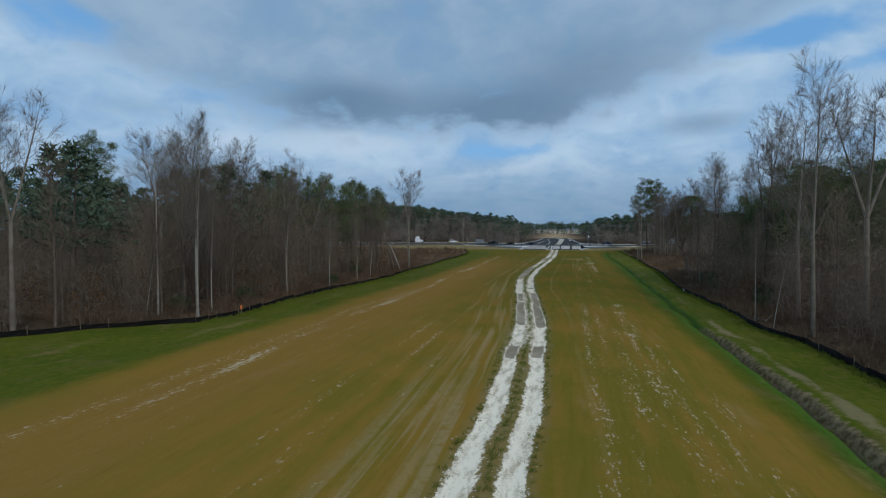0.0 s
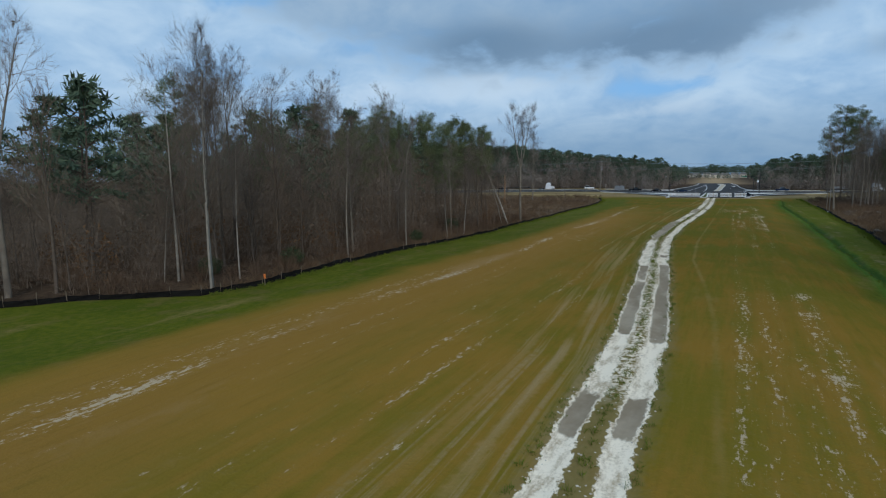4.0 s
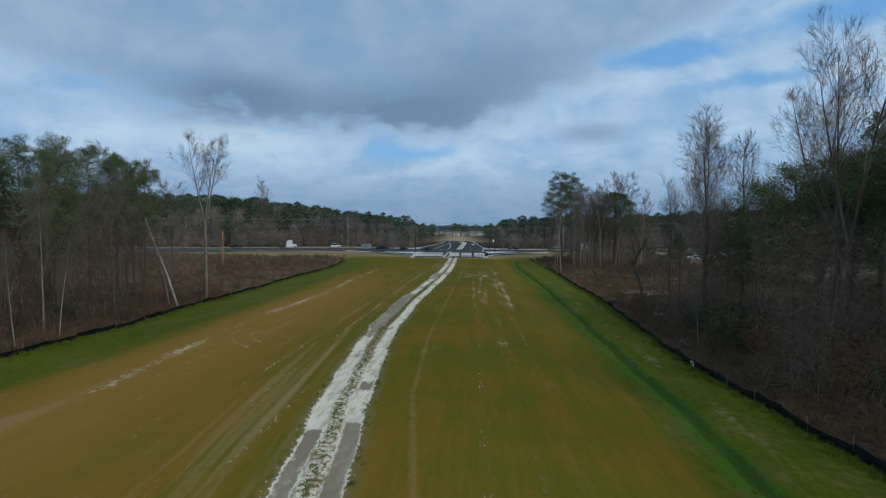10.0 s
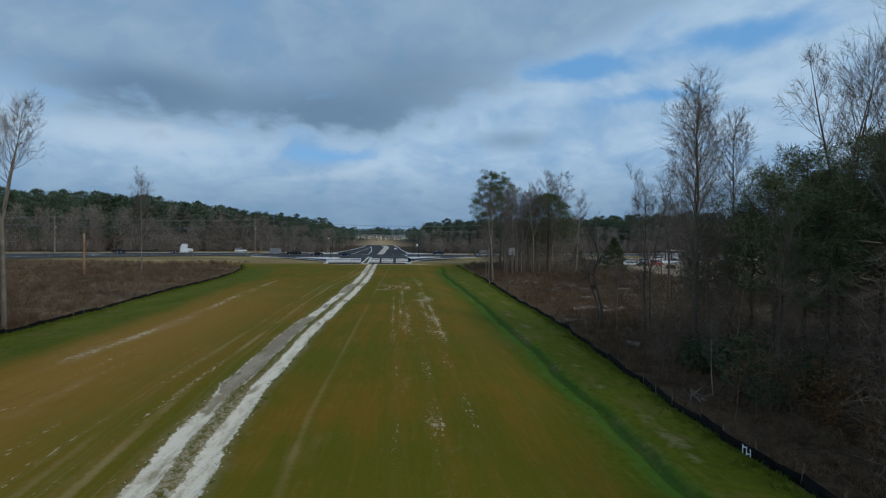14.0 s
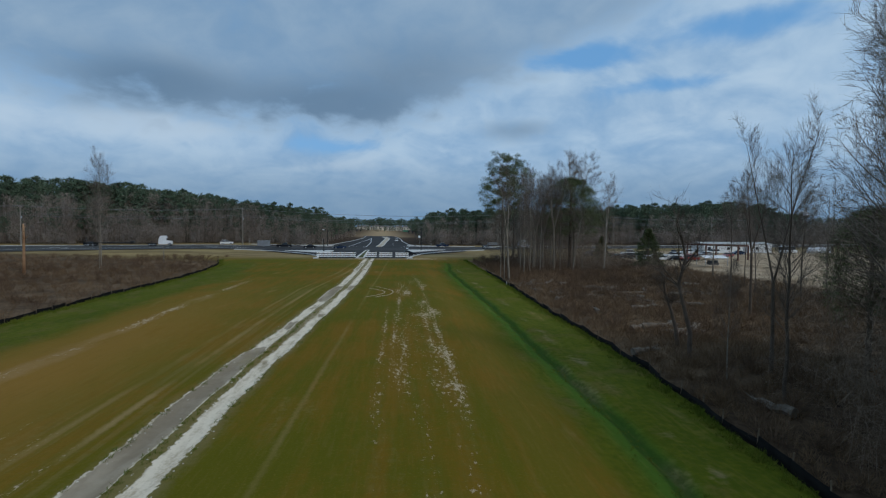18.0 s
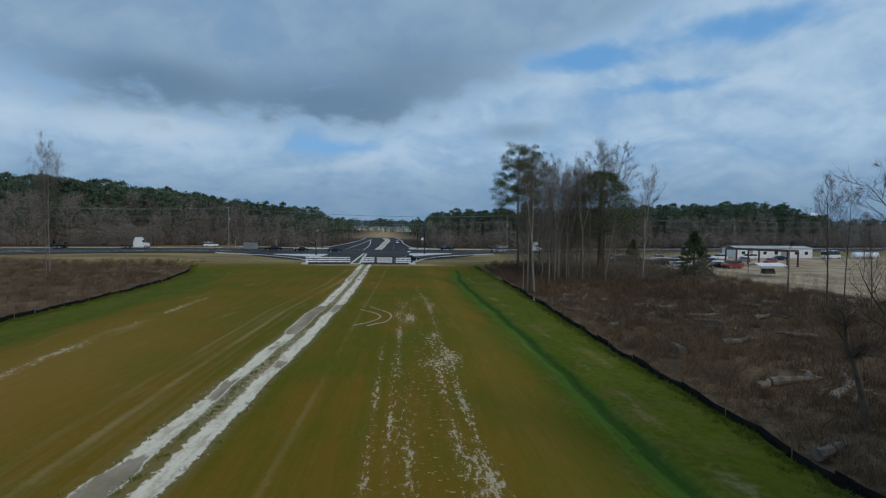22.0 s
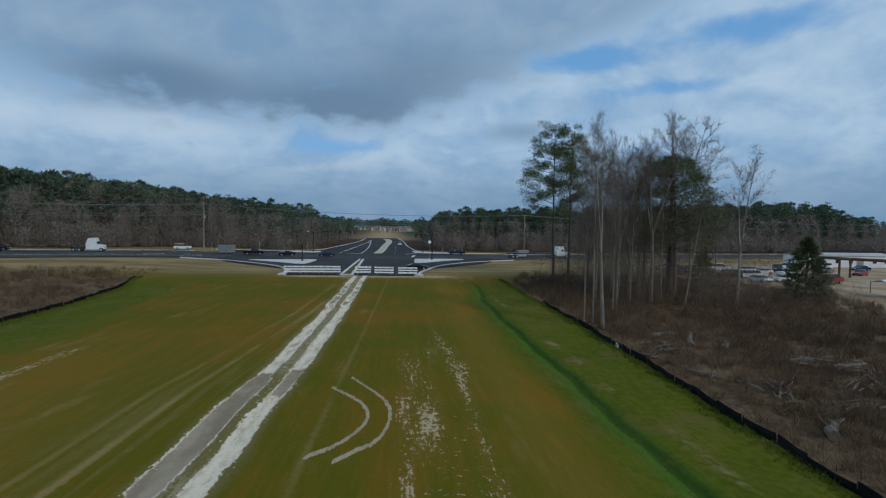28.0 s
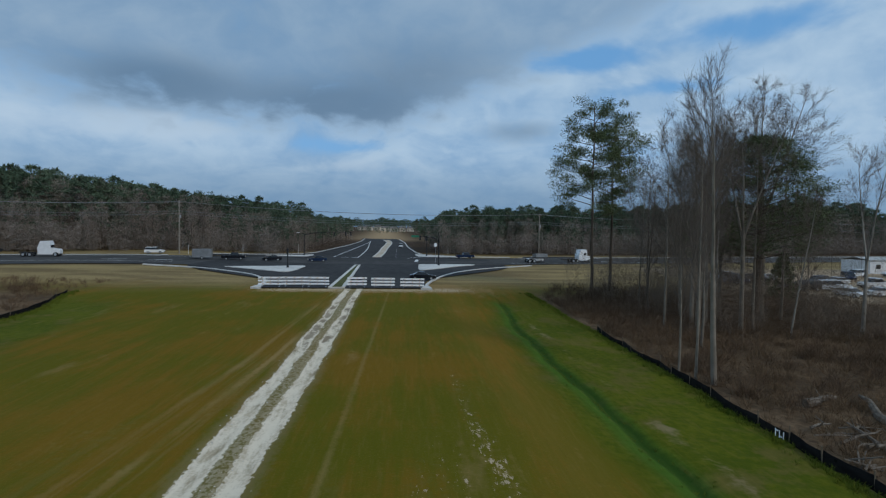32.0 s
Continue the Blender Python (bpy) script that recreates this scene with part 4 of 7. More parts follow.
def limb(V, T, W, U, p, d, length, r, lev, rng, twigs, spread_a, up, deep=3, few=1.0):
    """A limb with its own side limbs, down to the fine twigs."""
    seg = SEGS[lev]
    pts, rad = [p], [r]
    for i in range(seg):
        d = (d + rand_dir(rng) * WAND[lev] + Vector((0, 0, up * LIFT[lev]))).normalized()
        p = p + d * length / seg
        pts.append(p)
        rad.append(max(r * (1 - 0.90 * (i + 1) / seg), 0.006))
    rod(V if lev == 0 else W, T if lev == 0 else U, pts, rad, SIDES[lev])
    if lev < deep:
        start, count = STARTS[lev], max(2, round(COUNTS[lev] * few))
        for c in range(count):
            f = start + (1 - start) * (c + rng.random()) / count
            i = min(int(f * seg), seg - 1)
            q = pts[i].lerp(pts[i + 1], f * seg - i)
            axis = (pts[i + 1] - pts[i]).normalized()
            side = axis.cross(rand_dir(rng)).normalized()
            ang = radians(rng.uniform(*spread_a))
            nd = axis * math.cos(ang) + side * math.sin(ang)
            nl = length * SHARES[lev] * (1.15 - 0.72 * (f - start) / (1 - start)) * rng.uniform(0.6, 1.25)
            limb(V, T, W, U, q, nd, nl, max(rad[i] * (0.40, 0.5, 0.5)[lev], (0.016, 0.011, 0.008)[lev]), lev + 1, rng, twigs, (22, 50), up, deep, few)
    if lev >= 2:
        for c in range(twigs if lev == deep else twigs // 2):
            f = rng.random()
            i = min(int(f * seg), seg - 1)
            q = pts[i].lerp(pts[i + 1], f * seg - i)
            axis = (pts[i + 1] - pts[i]).normalized()
            nd = (axis + rand_dir(rng, 0.15) * 0.45).normalized()
            blade(W, U, q, nd, rng.uniform(0.4, 1.35), 0.0062 if deep == 3 else 0.011, rng)


def bare_tree(seed, height=20, r=0.24, twigs=6, fork=0, bareness=(34, 64), up=0.55, deep=3, low=0.45):
    rng = random.Random(seed)
    V, T, W, U = [], [], [], []
    if fork:
        rod(V, T, [Vector((0, 0, -0.3)), Vector((0.05, 0, height * low * 0.5)), Vector((0.1, 0.05, height * low))], [r * 1.25, r, r * 0.85], 7)
        for k in range(fork):
            a = 6.28 / fork * k + rng.random() * 0.8
            limb(V, T, W, U, Vector((0.1, 0.05, height * low - 0.1)), Vector((math.cos(a) * 0.33, math.sin(a) * 0.33, 1)).normalized(), height * (1 - low) * rng.uniform(0.85, 1.03), r * 0.6, 0, rng, twigs, bareness, up, deep, 0.72)
    else:
        limb(V, T, W, U, Vector((0, 0, -0.3)), Vector((rng.uniform(-0.04, 0.04), rng.uniform(-0.04, 0.04), 1)).normalized(), height, r, 0, rng, twigs, bareness, up, deep)
    return (np.array(V), np.array(T)), (np.array(W), np.array(U))


def spire_tree(seed, height=22, r=0.24, limbs=50, reach=4.3, low=0.28):
    """Sweetgum in winter: one straight stem to the tip, many slim rising limbs that shorten upwards."""
    rng = random.Random(seed)
    V, T, W, U = [], [], [], []
    stem = [Vector((0.10 * math.sin(i * 1.9), 0.10 * math.cos(i * 1.3), height * i / 12 - 0.3 * (i == 0))) for i in range(13)]
    rod(V, T, stem, [r * (1 - 0.93 * i / 12) for i in range(13)], 8)
    for c in range(limbs):
        f = low + (0.97 - low) * (c + rng.random()) / limbs
        i = min(int(f * 12), 11)
        q = stem[i].lerp(stem[i + 1], f * 12 - i)
        u = (f - low) / (1 - low)
        ln = reach * (0.35 + 0.95 * math.sin(math.pi * min(1.0, 0.18 + 0.80 * u)) * (1.08 - 0.45 * u)) * rng.uniform(0.55, 1.1)
        a = 2.4 * c + rng.uniform(-0.5, 0.5)
        rise = rng.uniform(0.45, 0.95) + 0.5 * u
        limb(V, T, W, U, q, Vector((math.cos(a), math.sin(a), rise)).normalized(), ln, 0.055 * (1.15 - 0.7 * u), 1, rng, 2, (26, 56), 0.7)
    return (np.array(V), np.array(T)), (np.array(W), np.array(U))


def open_pine(seed, height=24, r=0.24, first=0.42, reach=5.4, limbs=22, needles=130, clump=1.0):
    """Loblolly pine: bare stem, rising limbs that each carry a few separate flat clumps of needles."""
    rng = random.Random(seed)
    V, T, W, U = [], [], [], []
    lean = Vector((rng.uniform(-0.02, 0.02), rng.uniform(-0.02, 0.02), 1))
    pts = [Vector((0, 0, -0.3)) + lean * height * i / 8 + Vector((rng.uniform(-0.12, 0.12), rng.uniform(-0.12, 0.12), 0)) * (i > 0) for i in range(9)]
    rod(V, T, pts, [r * (1 - 0.82 * i / 8) for i in range(9)], 7)
    for c in range(limbs):
        f = (c + rng.random()) / limbs
        h = height * (first + (0.97 - first) * f)
        ln = reach * (0.45 + 0.55 * math.sin(math.pi * (0.15 + 0.72 * f))) * rng.uniform(0.55, 1.05)
        ln *= 1.0 if f < 0.85 else 0.6
        a = 2.4 * c + rng.uniform(-0.6, 0.6)
        s = lean * h
        mid_p = s + Vector((math.cos(a), math.sin(a), rng.uniform(0.0, 0.35))) * ln * 0.55
        tip = mid_p + Vector((math.cos(a + rng.uniform(-0.5, 0.5)), math.sin(a), rng.uniform(0.3, 0.8))) * ln * 0.45
        rod(V, T, [s, mid_p, tip], [0.075, 0.05, 0.02], 3)
        for j in range(max(2, round(ln * 0.95))):
            e = 0.45 + 0.55 * (j + rng.random()) / max(2, round(ln * 0.95))
            q = (s.lerp(mid_p, e / 0.55) if e < 0.55 else mid_p.lerp(tip, (e - 0.55) / 0.45)) + Vector((rng.gauss(0, 0.55), rng.gauss(0, 0.55), rng.uniform(0.0, 0.7)))
            size = clump * rng.uniform(0.6, 1.15)
            for _ in range(needles):
                dd = rand_dir(rng, 0.2)
                o = q + Vector((dd.x * 1.25, dd.y * 1.25, dd.z * 0.65)) * size * rng.random() ** 0.6
                blade(W, U, o, (dd + rand_dir(rng) * 0.9).normalized(), rng.uniform(0.28, 0.58), 0.031, rng)
    for _ in range(6):
        h = height * rng.uniform(0.2, first)
        a = rng.uniform(0, 6.28)
        rod(V, T, [lean * h, lean * h + Vector((math.cos(a), math.sin(a), 0.1)) * rng.uniform(0.5, 1.8)], [0.04, 0.012], 3)
    return (np.array(V), np.array(T)), (np.array(W), np.array(U))


def dome_pine(seed, height=21, r=0.34, low=0.30, wide=5.6, clumps=380, needles=120):
    """An old pine whose clumps close into one dense rounded crown."""
    rng = random.Random(seed)
    V, T, W, U = [], [], [], []
    rod(V, T, [Vector((0, 0, -0.3)), Vector((0.1, 0, height * 0.5)), Vector((0, 0.1, height * 0.93))], [r, r * 0.75, 0.07], 8)
    for c in range(clumps):
        f = rng.random() ** 0.75
        a = rng.uniform(0, 6.28)
        edge = wide * math.sqrt(max(0.0, 1 - max(0.0, (f - 0.30) / 0.70) ** 2.0)) * (0.75 + 0.25 * min(1, f / 0.3))
        edge *= 1 + 0.10 * math.sin(3 * a + 1) + 0.07 * math.sin(5 * a + 7 * f)
        q = Vector((math.cos(a), math.sin(a), 0)) * edge * rng.uniform(0.55, 0.97) + Vector((0, 0, height * (low + (0.96 - low) * f)))
        if c % 3 == 0:
            rod(V, T, [Vector((0, 0, q.z - 0.25 * edge)), q], [0.07, 0.02], 3)
        size = rng.uniform(0.55, 1.0)
        for _ in range(needles):
            dd = rand_dir(rng, 0.2)
            o = q + Vector((dd.x * 1.2, dd.y * 1.2, dd.z * 0.75)) * size * rng.random() ** 0.6
            blade(W, U, o, (dd + rand_dir(rng) * 0.9).normalized(), rng.uniform(0.18, 0.42), 0.024, rng)
    return (np.array(V), np.array(T)), (np.array(W), np.array(U))


def pine_tree(seed, height=20, r=0.22, crown=0.45, width=3.2, clumps=62, needles=105, bw=0.04, bl=0.62):
    """Bare tall stem, crown of needle clumps on short limbs, uneven with gaps."""
    rng = random.Random(seed)
    V, T, W, U = [], [], [], []
    lean = Vector((rng.uniform(-0.03, 0.03), rng.uniform(-0.03, 0.03), 1))
    pts = [Vector((0, 0, -0.3)) + lean * height * i / 7 + Vector((rng.uniform(-0.1, 0.1), rng.uniform(-0.1, 0.1), 0)) * (i > 0) for i in range(8)]
    rod(V, T, pts, [r * (1 - 0.8 * i / 7) for i in range(8)], 7)
    lobes = [(rng.uniform(0, 6.28), rng.uniform(0, 1)) for _ in range(5)]
    for c in range(clumps):
        f = rng.random() ** 0.8
        h = height * (1 - crown + crown * f)
        reach = width * (math.sin(math.pi * min(1, 0.16 + 0.84 * f) ** 0.9) * 0.9 + 0.12) * rng.uniform(0.35, 1.1)
        a = rng.uniform(0, 6.28)
        reach *= 0.7 + 0.5 * max(math.cos(a - b) * (1 - abs(f - e)) for b, e in lobes)
        q = lean * h + Vector((math.cos(a), math.sin(a), 0)) * reach + Vector((0, 0, rng.uniform(-0.2, 0.5)))
        s = lean * (h - 0.35 * reach)
        rod(V, T, [s, s.lerp(q, 0.5) + Vector((0, 0, -0.1)), q], [0.06, 0.04, 0.02], 3)
        size = rng.uniform(0.5, 0.95) * (width / 4.0)
        for _ in range(needles):
            dd = rand_dir(rng, 0.25)
            o = q + Vector((dd.x * 1.35, dd.y * 1.35, dd.z * 0.55)) * size * rng.uniform(0.1, 0.9)
            blade(W, U, o, (dd + rand_dir(rng) * 0.8).normalized(), rng.uniform(0.4, 1.0) * bl, bw, rng)
    for _ in range(5):
        h = height * rng.uniform(0.25, 1 - crown)
        a = rng.uniform(0, 6.28)
        rod(V, T, [lean * h, lean * h + Vector((math.cos(a), math.sin(a), 0.1)) * rng.uniform(0.5, 1.6)], [0.04, 0.012], 3)
    return (np.array(V), np.array(T)), (np.array(W), np.array(U))


def cedar_tree(seed, height=8, width=2.9, tufts=330, per=34):
    rng = random.Random(seed)
    V, T, W, U = [], [], [], []
    rod(V, T, [Vector((0, 0, -0.2)), Vector((0, 0, height * 0.5)), Vector((0, 0, height))], [0.16, 0.1, 0.02], 6)
    for _ in range(tufts):
        f = rng.random() ** 1.3
        a = rng.uniform(0, 6.28)
        rr = width * (1 - f) ** 0.75 * rng.uniform(0.35, 1.08)
        q = Vector((math.cos(a) * rr, math.sin(a) * rr, 0.3 + height * f * 0.97))
        for _ in range(per):
            dd = rand_dir(rng, 0.4)
            blade(W, U, q + dd * rng.uniform(0, 0.4), (dd + Vector((math.cos(a), math.sin(a), 0.5))).normalized(), rng.uniform(0.2, 0.5), 0.05, rng)
    return (np.array(V), np.array(T)), (np.array(W), np.array(U))


def brush_clump(seed, height=1.8, stems=60, w=0.012, out=0.7):
    rng = random.Random(seed)
    W, U = [], []
    for _ in range(stems):
        a, rr = rng.uniform(0, 6.28), rng.uniform(0, out)
        p = Vector((math.cos(a) * rr, math.sin(a) * rr, rng.uniform(-0.05, 0.5) * height * (rng.random() < 0.6)))
        d = (Vector((math.cos(a) * 0.5, math.sin(a) * 0.5, rng.uniform(0.4, 1.5))) + rand_dir(rng) * 0.45).normalized()
        blade(W, U, p, d, height * rng.uniform(0.35, 1.0), w * rng.uniform(0.7, 1.6), rng)
    return np.array(W), np.array(U)


def leaf_ball(seed, height=2.2, n=420, wide=1.3):
    rng = random.Random(seed)
    W, U = [], []
    for _ in range(n):
        d = rand_dir(rng, 0.2)
        q = Vector((d.x * wide, d.y * wide, height * 0.5 + d.z * height * 0.5)) * rng.uniform(0.55, 1.0)
        blade(W, U, q, rand_dir(rng), rng.uniform(0.15, 0.35), 0.06, rng)
    return np.array(W), np.array(U)


def strew(kinds, spots):
    """Joins copies of arrays of kinds at the spots (kind, x, y, z, turn, size) into one pair of arrays."""
    VV, TT, o = [], [], 0
    for kd, x, y, z, turn, size in spots:
        v, t = kinds[kd]
        c, s = math.cos(turn), math.sin(turn)
        w = np.empty_like(v)
        w[:, 0], w[:, 1], w[:, 2] = (v[:, 0] * c - v[:, 1] * s) * size + x, (v[:, 0] * s + v[:, 1] * c) * size + y, v[:, 2] * size + z
        VV.append(w)
        TT.append(t + o)
        o += len(v)
    return np.concatenate(VV), np.concatenate(TT)


def kind_meshes(name, made, bark, leaf):
    (v, t), (w, u) = made
    return dress(mesh_of(name + "_trunk", v, t), bark, True), dress(mesh_of(name + "_crown", w, u), leaf)


BARE = [bare_tree(11, 20, 0.19, 4), bare_tree(12, 21, 0.24, 4, 3), bare_tree(13, 19, 0.17, 4), bare_tree(14, 22, 0.23, 5, 0, (24, 44), 0.8), bare_tree(15, 20, 0.22, 4, 2, (28, 55), 0.7, 3, 0.35), bare_tree(16, 17, 0.2, 4, 0, (24, 50), 0.8), spire_tree(17)]
PINE = [open_pine(21, 20, 0.24, 0.46, 4.6, 36), open_pine(22, 21, 0.24, 0.45, 4.9, 30), open_pine(23, 18, 0.22, 0.34, 4.4, 42, 120, 1.1), dome_pine(24), open_pine(25, 28, 0.27, 0.38, 7.0, 34, 170, 1.15)]
CEDAR = [cedar_tree(31)]
meshes = {}
for i, b in enumerate(BARE):
    crown_mesh = dress(mesh_of("bare_tree_crown", *b[1]), M_TWIG)
    for bark, nm in ((M_BARK_PALE, "pale"), (M_BARK_WHITE, "white"), (M_BARK_DARK, "dark")):
        meshes["bare", i, nm] = dress(mesh_of("bare_tree_trunk", *b[0]), bark, True), crown_mesh
for i, b in enumerate(PINE):
    meshes["pine", i, "dark"] = kind_meshes("pine_tree", b, M_BARK_DARK, M_NEEDLE)
meshes["cedar", 0, "dark"] = kind_meshes("cedar", CEDAR[0], M_BARK_DARK, M_NEEDLE)
HEIGHT = {("bare", 0): 20, ("bare", 1): 21, ("bare", 2): 19, ("bare", 3): 22, ("bare", 4): 20, ("bare", 5): 17, ("bare", 6): 22, ("pine", 0): 20, ("pine", 1): 21, ("pine", 2): 18, ("pine", 3): 21, ("pine", 4): 28, ("cedar", 0): 8}
TREE_WORDS = {"bare": "leafless winter tree with {} bark and fine brown twigs", "pine": "tall loblolly pine with dark green crown and bare stem", "cedar": "dense dark green conical cedar at the yard edge"}
BARK_WORDS = {"pale": "pale grey", "white": "whitish", "dark": "dark"}


def tree(kind, i, bark, x, y, height, turn=0.0, lean=(0, 0), wide=1.0, label="", group="woodland trees"):
    s = height / HEIGHT[kind, i]
    m = pose(x, y, gz(x, y), lean[0], lean[1], turn) @ Matrix.Diagonal((s * wide, s * wide, s, 1))
    ob = thing({"bare": "bare_tree", "pine": "pine_tree", "cedar": "cedar_tree"}[kind], m, label or TREE_WORDS[kind].format(BARK_WORDS[bark]), "tree", group)
    tr, cr = meshes[kind, i, bark]
    part("trunk", tr, None, ob)
    part("crown", cr, None, ob)
    return ob


# trees that stand out, the cleared strip's one edge
tree("bare", 1, "pale", -50.5, 38.0, 22.6, 40, wide=0.82, label="tall forked leafless tree with pale trunk at wood edge")
tree("bare", 5, "white", -37.9, 47.4, 20.0, 10, wide=0.55, label="slender leafless tree with straight whitish twin stem")
tree("bare", 5, "white", -38.5, 48.0, 19.0, 100, wide=0.55, label="slender leafless tree with straight whitish twin stem")
tree("bare", 5, "white", -44.5, 47.5, 9.0, 0, (0, 9), 0.5, "small leaning leafless tree with whitish stem")
tree("bare", 5, "white", -39.6, 51.8, 13.0, 30, wide=0.5)
for x, y, h in ((-50, 60, 20.5), (-47, 56, 19.0), (-54, 66, 21.0), (-45, 62, 18.5)):
    tree("bare", 3, "dark", x, y, h, x * 9, wide=0.9)
for i, x, y, h in ((3, -57, 82, 22.5), (1, -52, 76, 20.5), (3, -61, 90, 23.5), (4, -48.5, 92, 20.5), (3, -55, 99, 22.5), (1, -57.3, 64, 23.0)):
    tree("bare", i, "pale", x, y, h, 37 * x, wide=0.9)
tree("bare", 0, "white", -43.9, 48.5, 18.0, 80, wide=0.8)
tree("bare", 5, "white", -36.9, 76.5, 13.0, 0, wide=0.5)
tree("bare", 5, "pale", -38.6, 66.5, 15.0, 60, wide=0.7)
tree("bare", 2, "pale", -41.0, 70.5, 17.0, 20)
tree("bare", 5, "white", -37.4, 89.0, 9.0, 0, (0, -6), 0.5)
tree("bare", 5, "white", -36.4, 92.5, 9.5, 60, (0, 5), 0.5)
tree("bare", 5, "pale", -40.0, 95.0, 14.0, 160, wide=0.6)
tree("bare", 1, "pale", -37.6, 121.0, 23.6, 215, wide=0.78, label="tall lone leafless tree with forked crown beside fence")
tree("bare", 0, "pale", -65.6, 209.5, 22.5, 0, wide=0.55, label="tall thin leafless tree alone in brown brush")
tree("bare", 3, "pale", -66.8, 212.5, 24.0, 90, wide=0.55, label="tall thin leafless tree alone in brown brush")
for x, y, h, i in ((-54, 108, 21.5, 1), (-49, 113, 22.5, 0), (-58, 118, 22.0, 2), (-46, 104, 17.5, 2), (-52, 98, 20, 1), (-60, 101, 21, 0), (-56, 88, 18.5, 2), (-65, 112, 23, 1), (-50, 84, 17.5, 0), (-45.5, 119, 20.5, 1), (-63, 78, 18.5, 2), (-70, 95, 22.0, 0), (-41.8, 111, 17.0, 1), (-67, 119, 22.5, 2), (-80, 75, 24.5, 1), (-66, 110, 24.0, 0), (-48.5, 117.5, 21.5, 3)):
    tree("pine", i, "dark", x, y, h + 1.6 * math.sin(x * 1.7 + y), 47 * i + x, wide=0.72 + 0.12 * math.sin(y))
# the other edge
tree("bare", 3, "pale", 21.6, 54.0, 22.8, 30, wide=0.8, label="very tall leafless tree with pale lower trunk")
tree("bare", 4, "dark", 28.6, 88.0, 26.0, 60, wide=0.8, label="very tall leafless tree with spreading dark limbs")
tree("bare", 3, "dark", 32.0, 93.5, 25.5, 10, (0, -3), 0.7)
tree("bare", 1, "dark", 36.3, 103.7, 25.2, 140, wide=0.75, label="tall leafless tree with forked crown above the pines")
tree("bare", 5, "white", 19.9, 58.5, 9.0, 0, (0, 8), 0.4)
tree("bare", 5, "white", 19.3, 62.0, 11.0, 90, wide=0.45)
tree("bare", 3, "pale", 25.0, 66.0, 22.0, 0)
tree("bare", 1, "pale", 29.5, 62.0, 24.0, 120)
tree("bare", 6, "dark", 26.4, 107.5, 22.9, 15, wide=0.95, label="tall spire-shaped leafless tree with many slim limbs")
tree("bare", 6, "dark", 27.6, 109.6, 21.6, 200, wide=0.85, label="tall spire-shaped leafless tree with many slim limbs")
tree("bare", 6, "dark", 33.2, 112.8, 21.3, 70, wide=0.85, label="tall spire-shaped leafless tree beside dark pines")
tree("bare", 4, "dark", 28.4, 119.3, 18.6, 100, wide=0.62, label="slim forked leafless tree with dark stem in brush")
tree("bare", 6, "dark", 24.9, 113.5, 14.5, 120, wide=0.8)
tree("bare", 5, "white", 21.8, 97.5, 5.5, 0, (0, -4), 0.6)
tree("bare", 5, "pale", 24.1, 117.8, 7.5, 40, wide=0.7)
for i, x, y, h, a, w in ((2, 56.3, 162.8, 13.5, 40, 0.7), (5, 54.1, 162.9, 15.0, 90, 0.7), (5, 53.0, 155.7, 10.5, 150, 0.7), (1, 42.5, 141.7, 16.4, 80, 0.75), (5, 54.7, 149.1, 13.0, 20, 0.8), (0, 58.9, 148.0, 8.0, 200, 0.9)):
    tree("bare", i, "dark", x, y, h, a, wide=w, label="small dark leafless tree at the edge of the sandy yard")
tree("bare", 0, "pale", 66.0, 158.0, 14.0, 180, wide=1.0)
for x, y, h, i in ((36, 107, 17.5, 2), (33.5, 97, 17, 0), (40, 104, 18.5, 2), (45, 98, 19, 3), (36, 91, 18, 2), (50, 105, 19, 3), (42, 112, 17, 3), (31.5, 99.5, 13.5, 2), (34, 111, 13, 3), (39, 99, 18, 0), (31.3, 104.5, 15.5, 2), (35, 85, 19, 3), (32, 80, 18, 2), (38, 95, 19, 2), (33, 88, 20, 1), (42, 102, 19, 0), (37, 80, 19, 2), (44, 88, 20, 3), (33.5, 117, 12, 3), (47, 110, 17, 2), (30, 74, 17, 3), (40, 70, 20, 0)):
    tree("pine", i, "dark", x, y, h, 31 * i + y)
# the stand of trees by the junction
tree("bare", 4, "pale", 23.5, 185.2, 22.8, 205, (0, 4), 0.72, "tall whitish leafless tree at the black fence")
tree("bare", 3, "pale", 22.7, 186.2, 17.5, 70, wide=0.62, label="slim grey leafless tree at the black fence")
tree("bare", 5, "pale", 22.3, 187.8, 14.0, 200, wide=0.6)
tree("pine", 4, "dark", 31.0, 230.0, 29.6, 0, wide=0.95, label="tall slim pine with open crown near junction")
tree("pine", 1, "dark", 34.2, 231.0, 27.8, 70, wide=0.85)
tree("pine", 3, "dark", 43.6, 209.5, 22.6, 20, wide=1.42, label="broad dark pine with rounded dense crown")
for i, b, x, y, h, a, w in ((1, "pale", 45.0, 210.5, 28.3, 200, 0.95), (3, "pale", 35.0, 211, 19, 0, 0.75), (0, "pale", 36.8, 214, 20, 60, 0.75), (0, "pale", 39.5, 204, 19, 120, 0.8),
                           (2, "pale", 34.5, 221, 17, 80, 0.7), (5, "white", 34.5, 203, 14, 45, 0.7), (2, "pale", 54.0, 214, 14, 300, 0.8),
                           (5, "dark", 31.5, 212, 15, 15, 0.7), (2, "dark", 41.0, 222, 18, 250, 0.7), (5, "dark", 47.5, 218, 15, 130, 0.7), (0, "dark", 38.0, 226, 19, 310, 0.8), (2, "dark", 46.0, 226, 18, 45, 0.8)):
    tree("bare", i, b, x, y, h, a, wide=w)
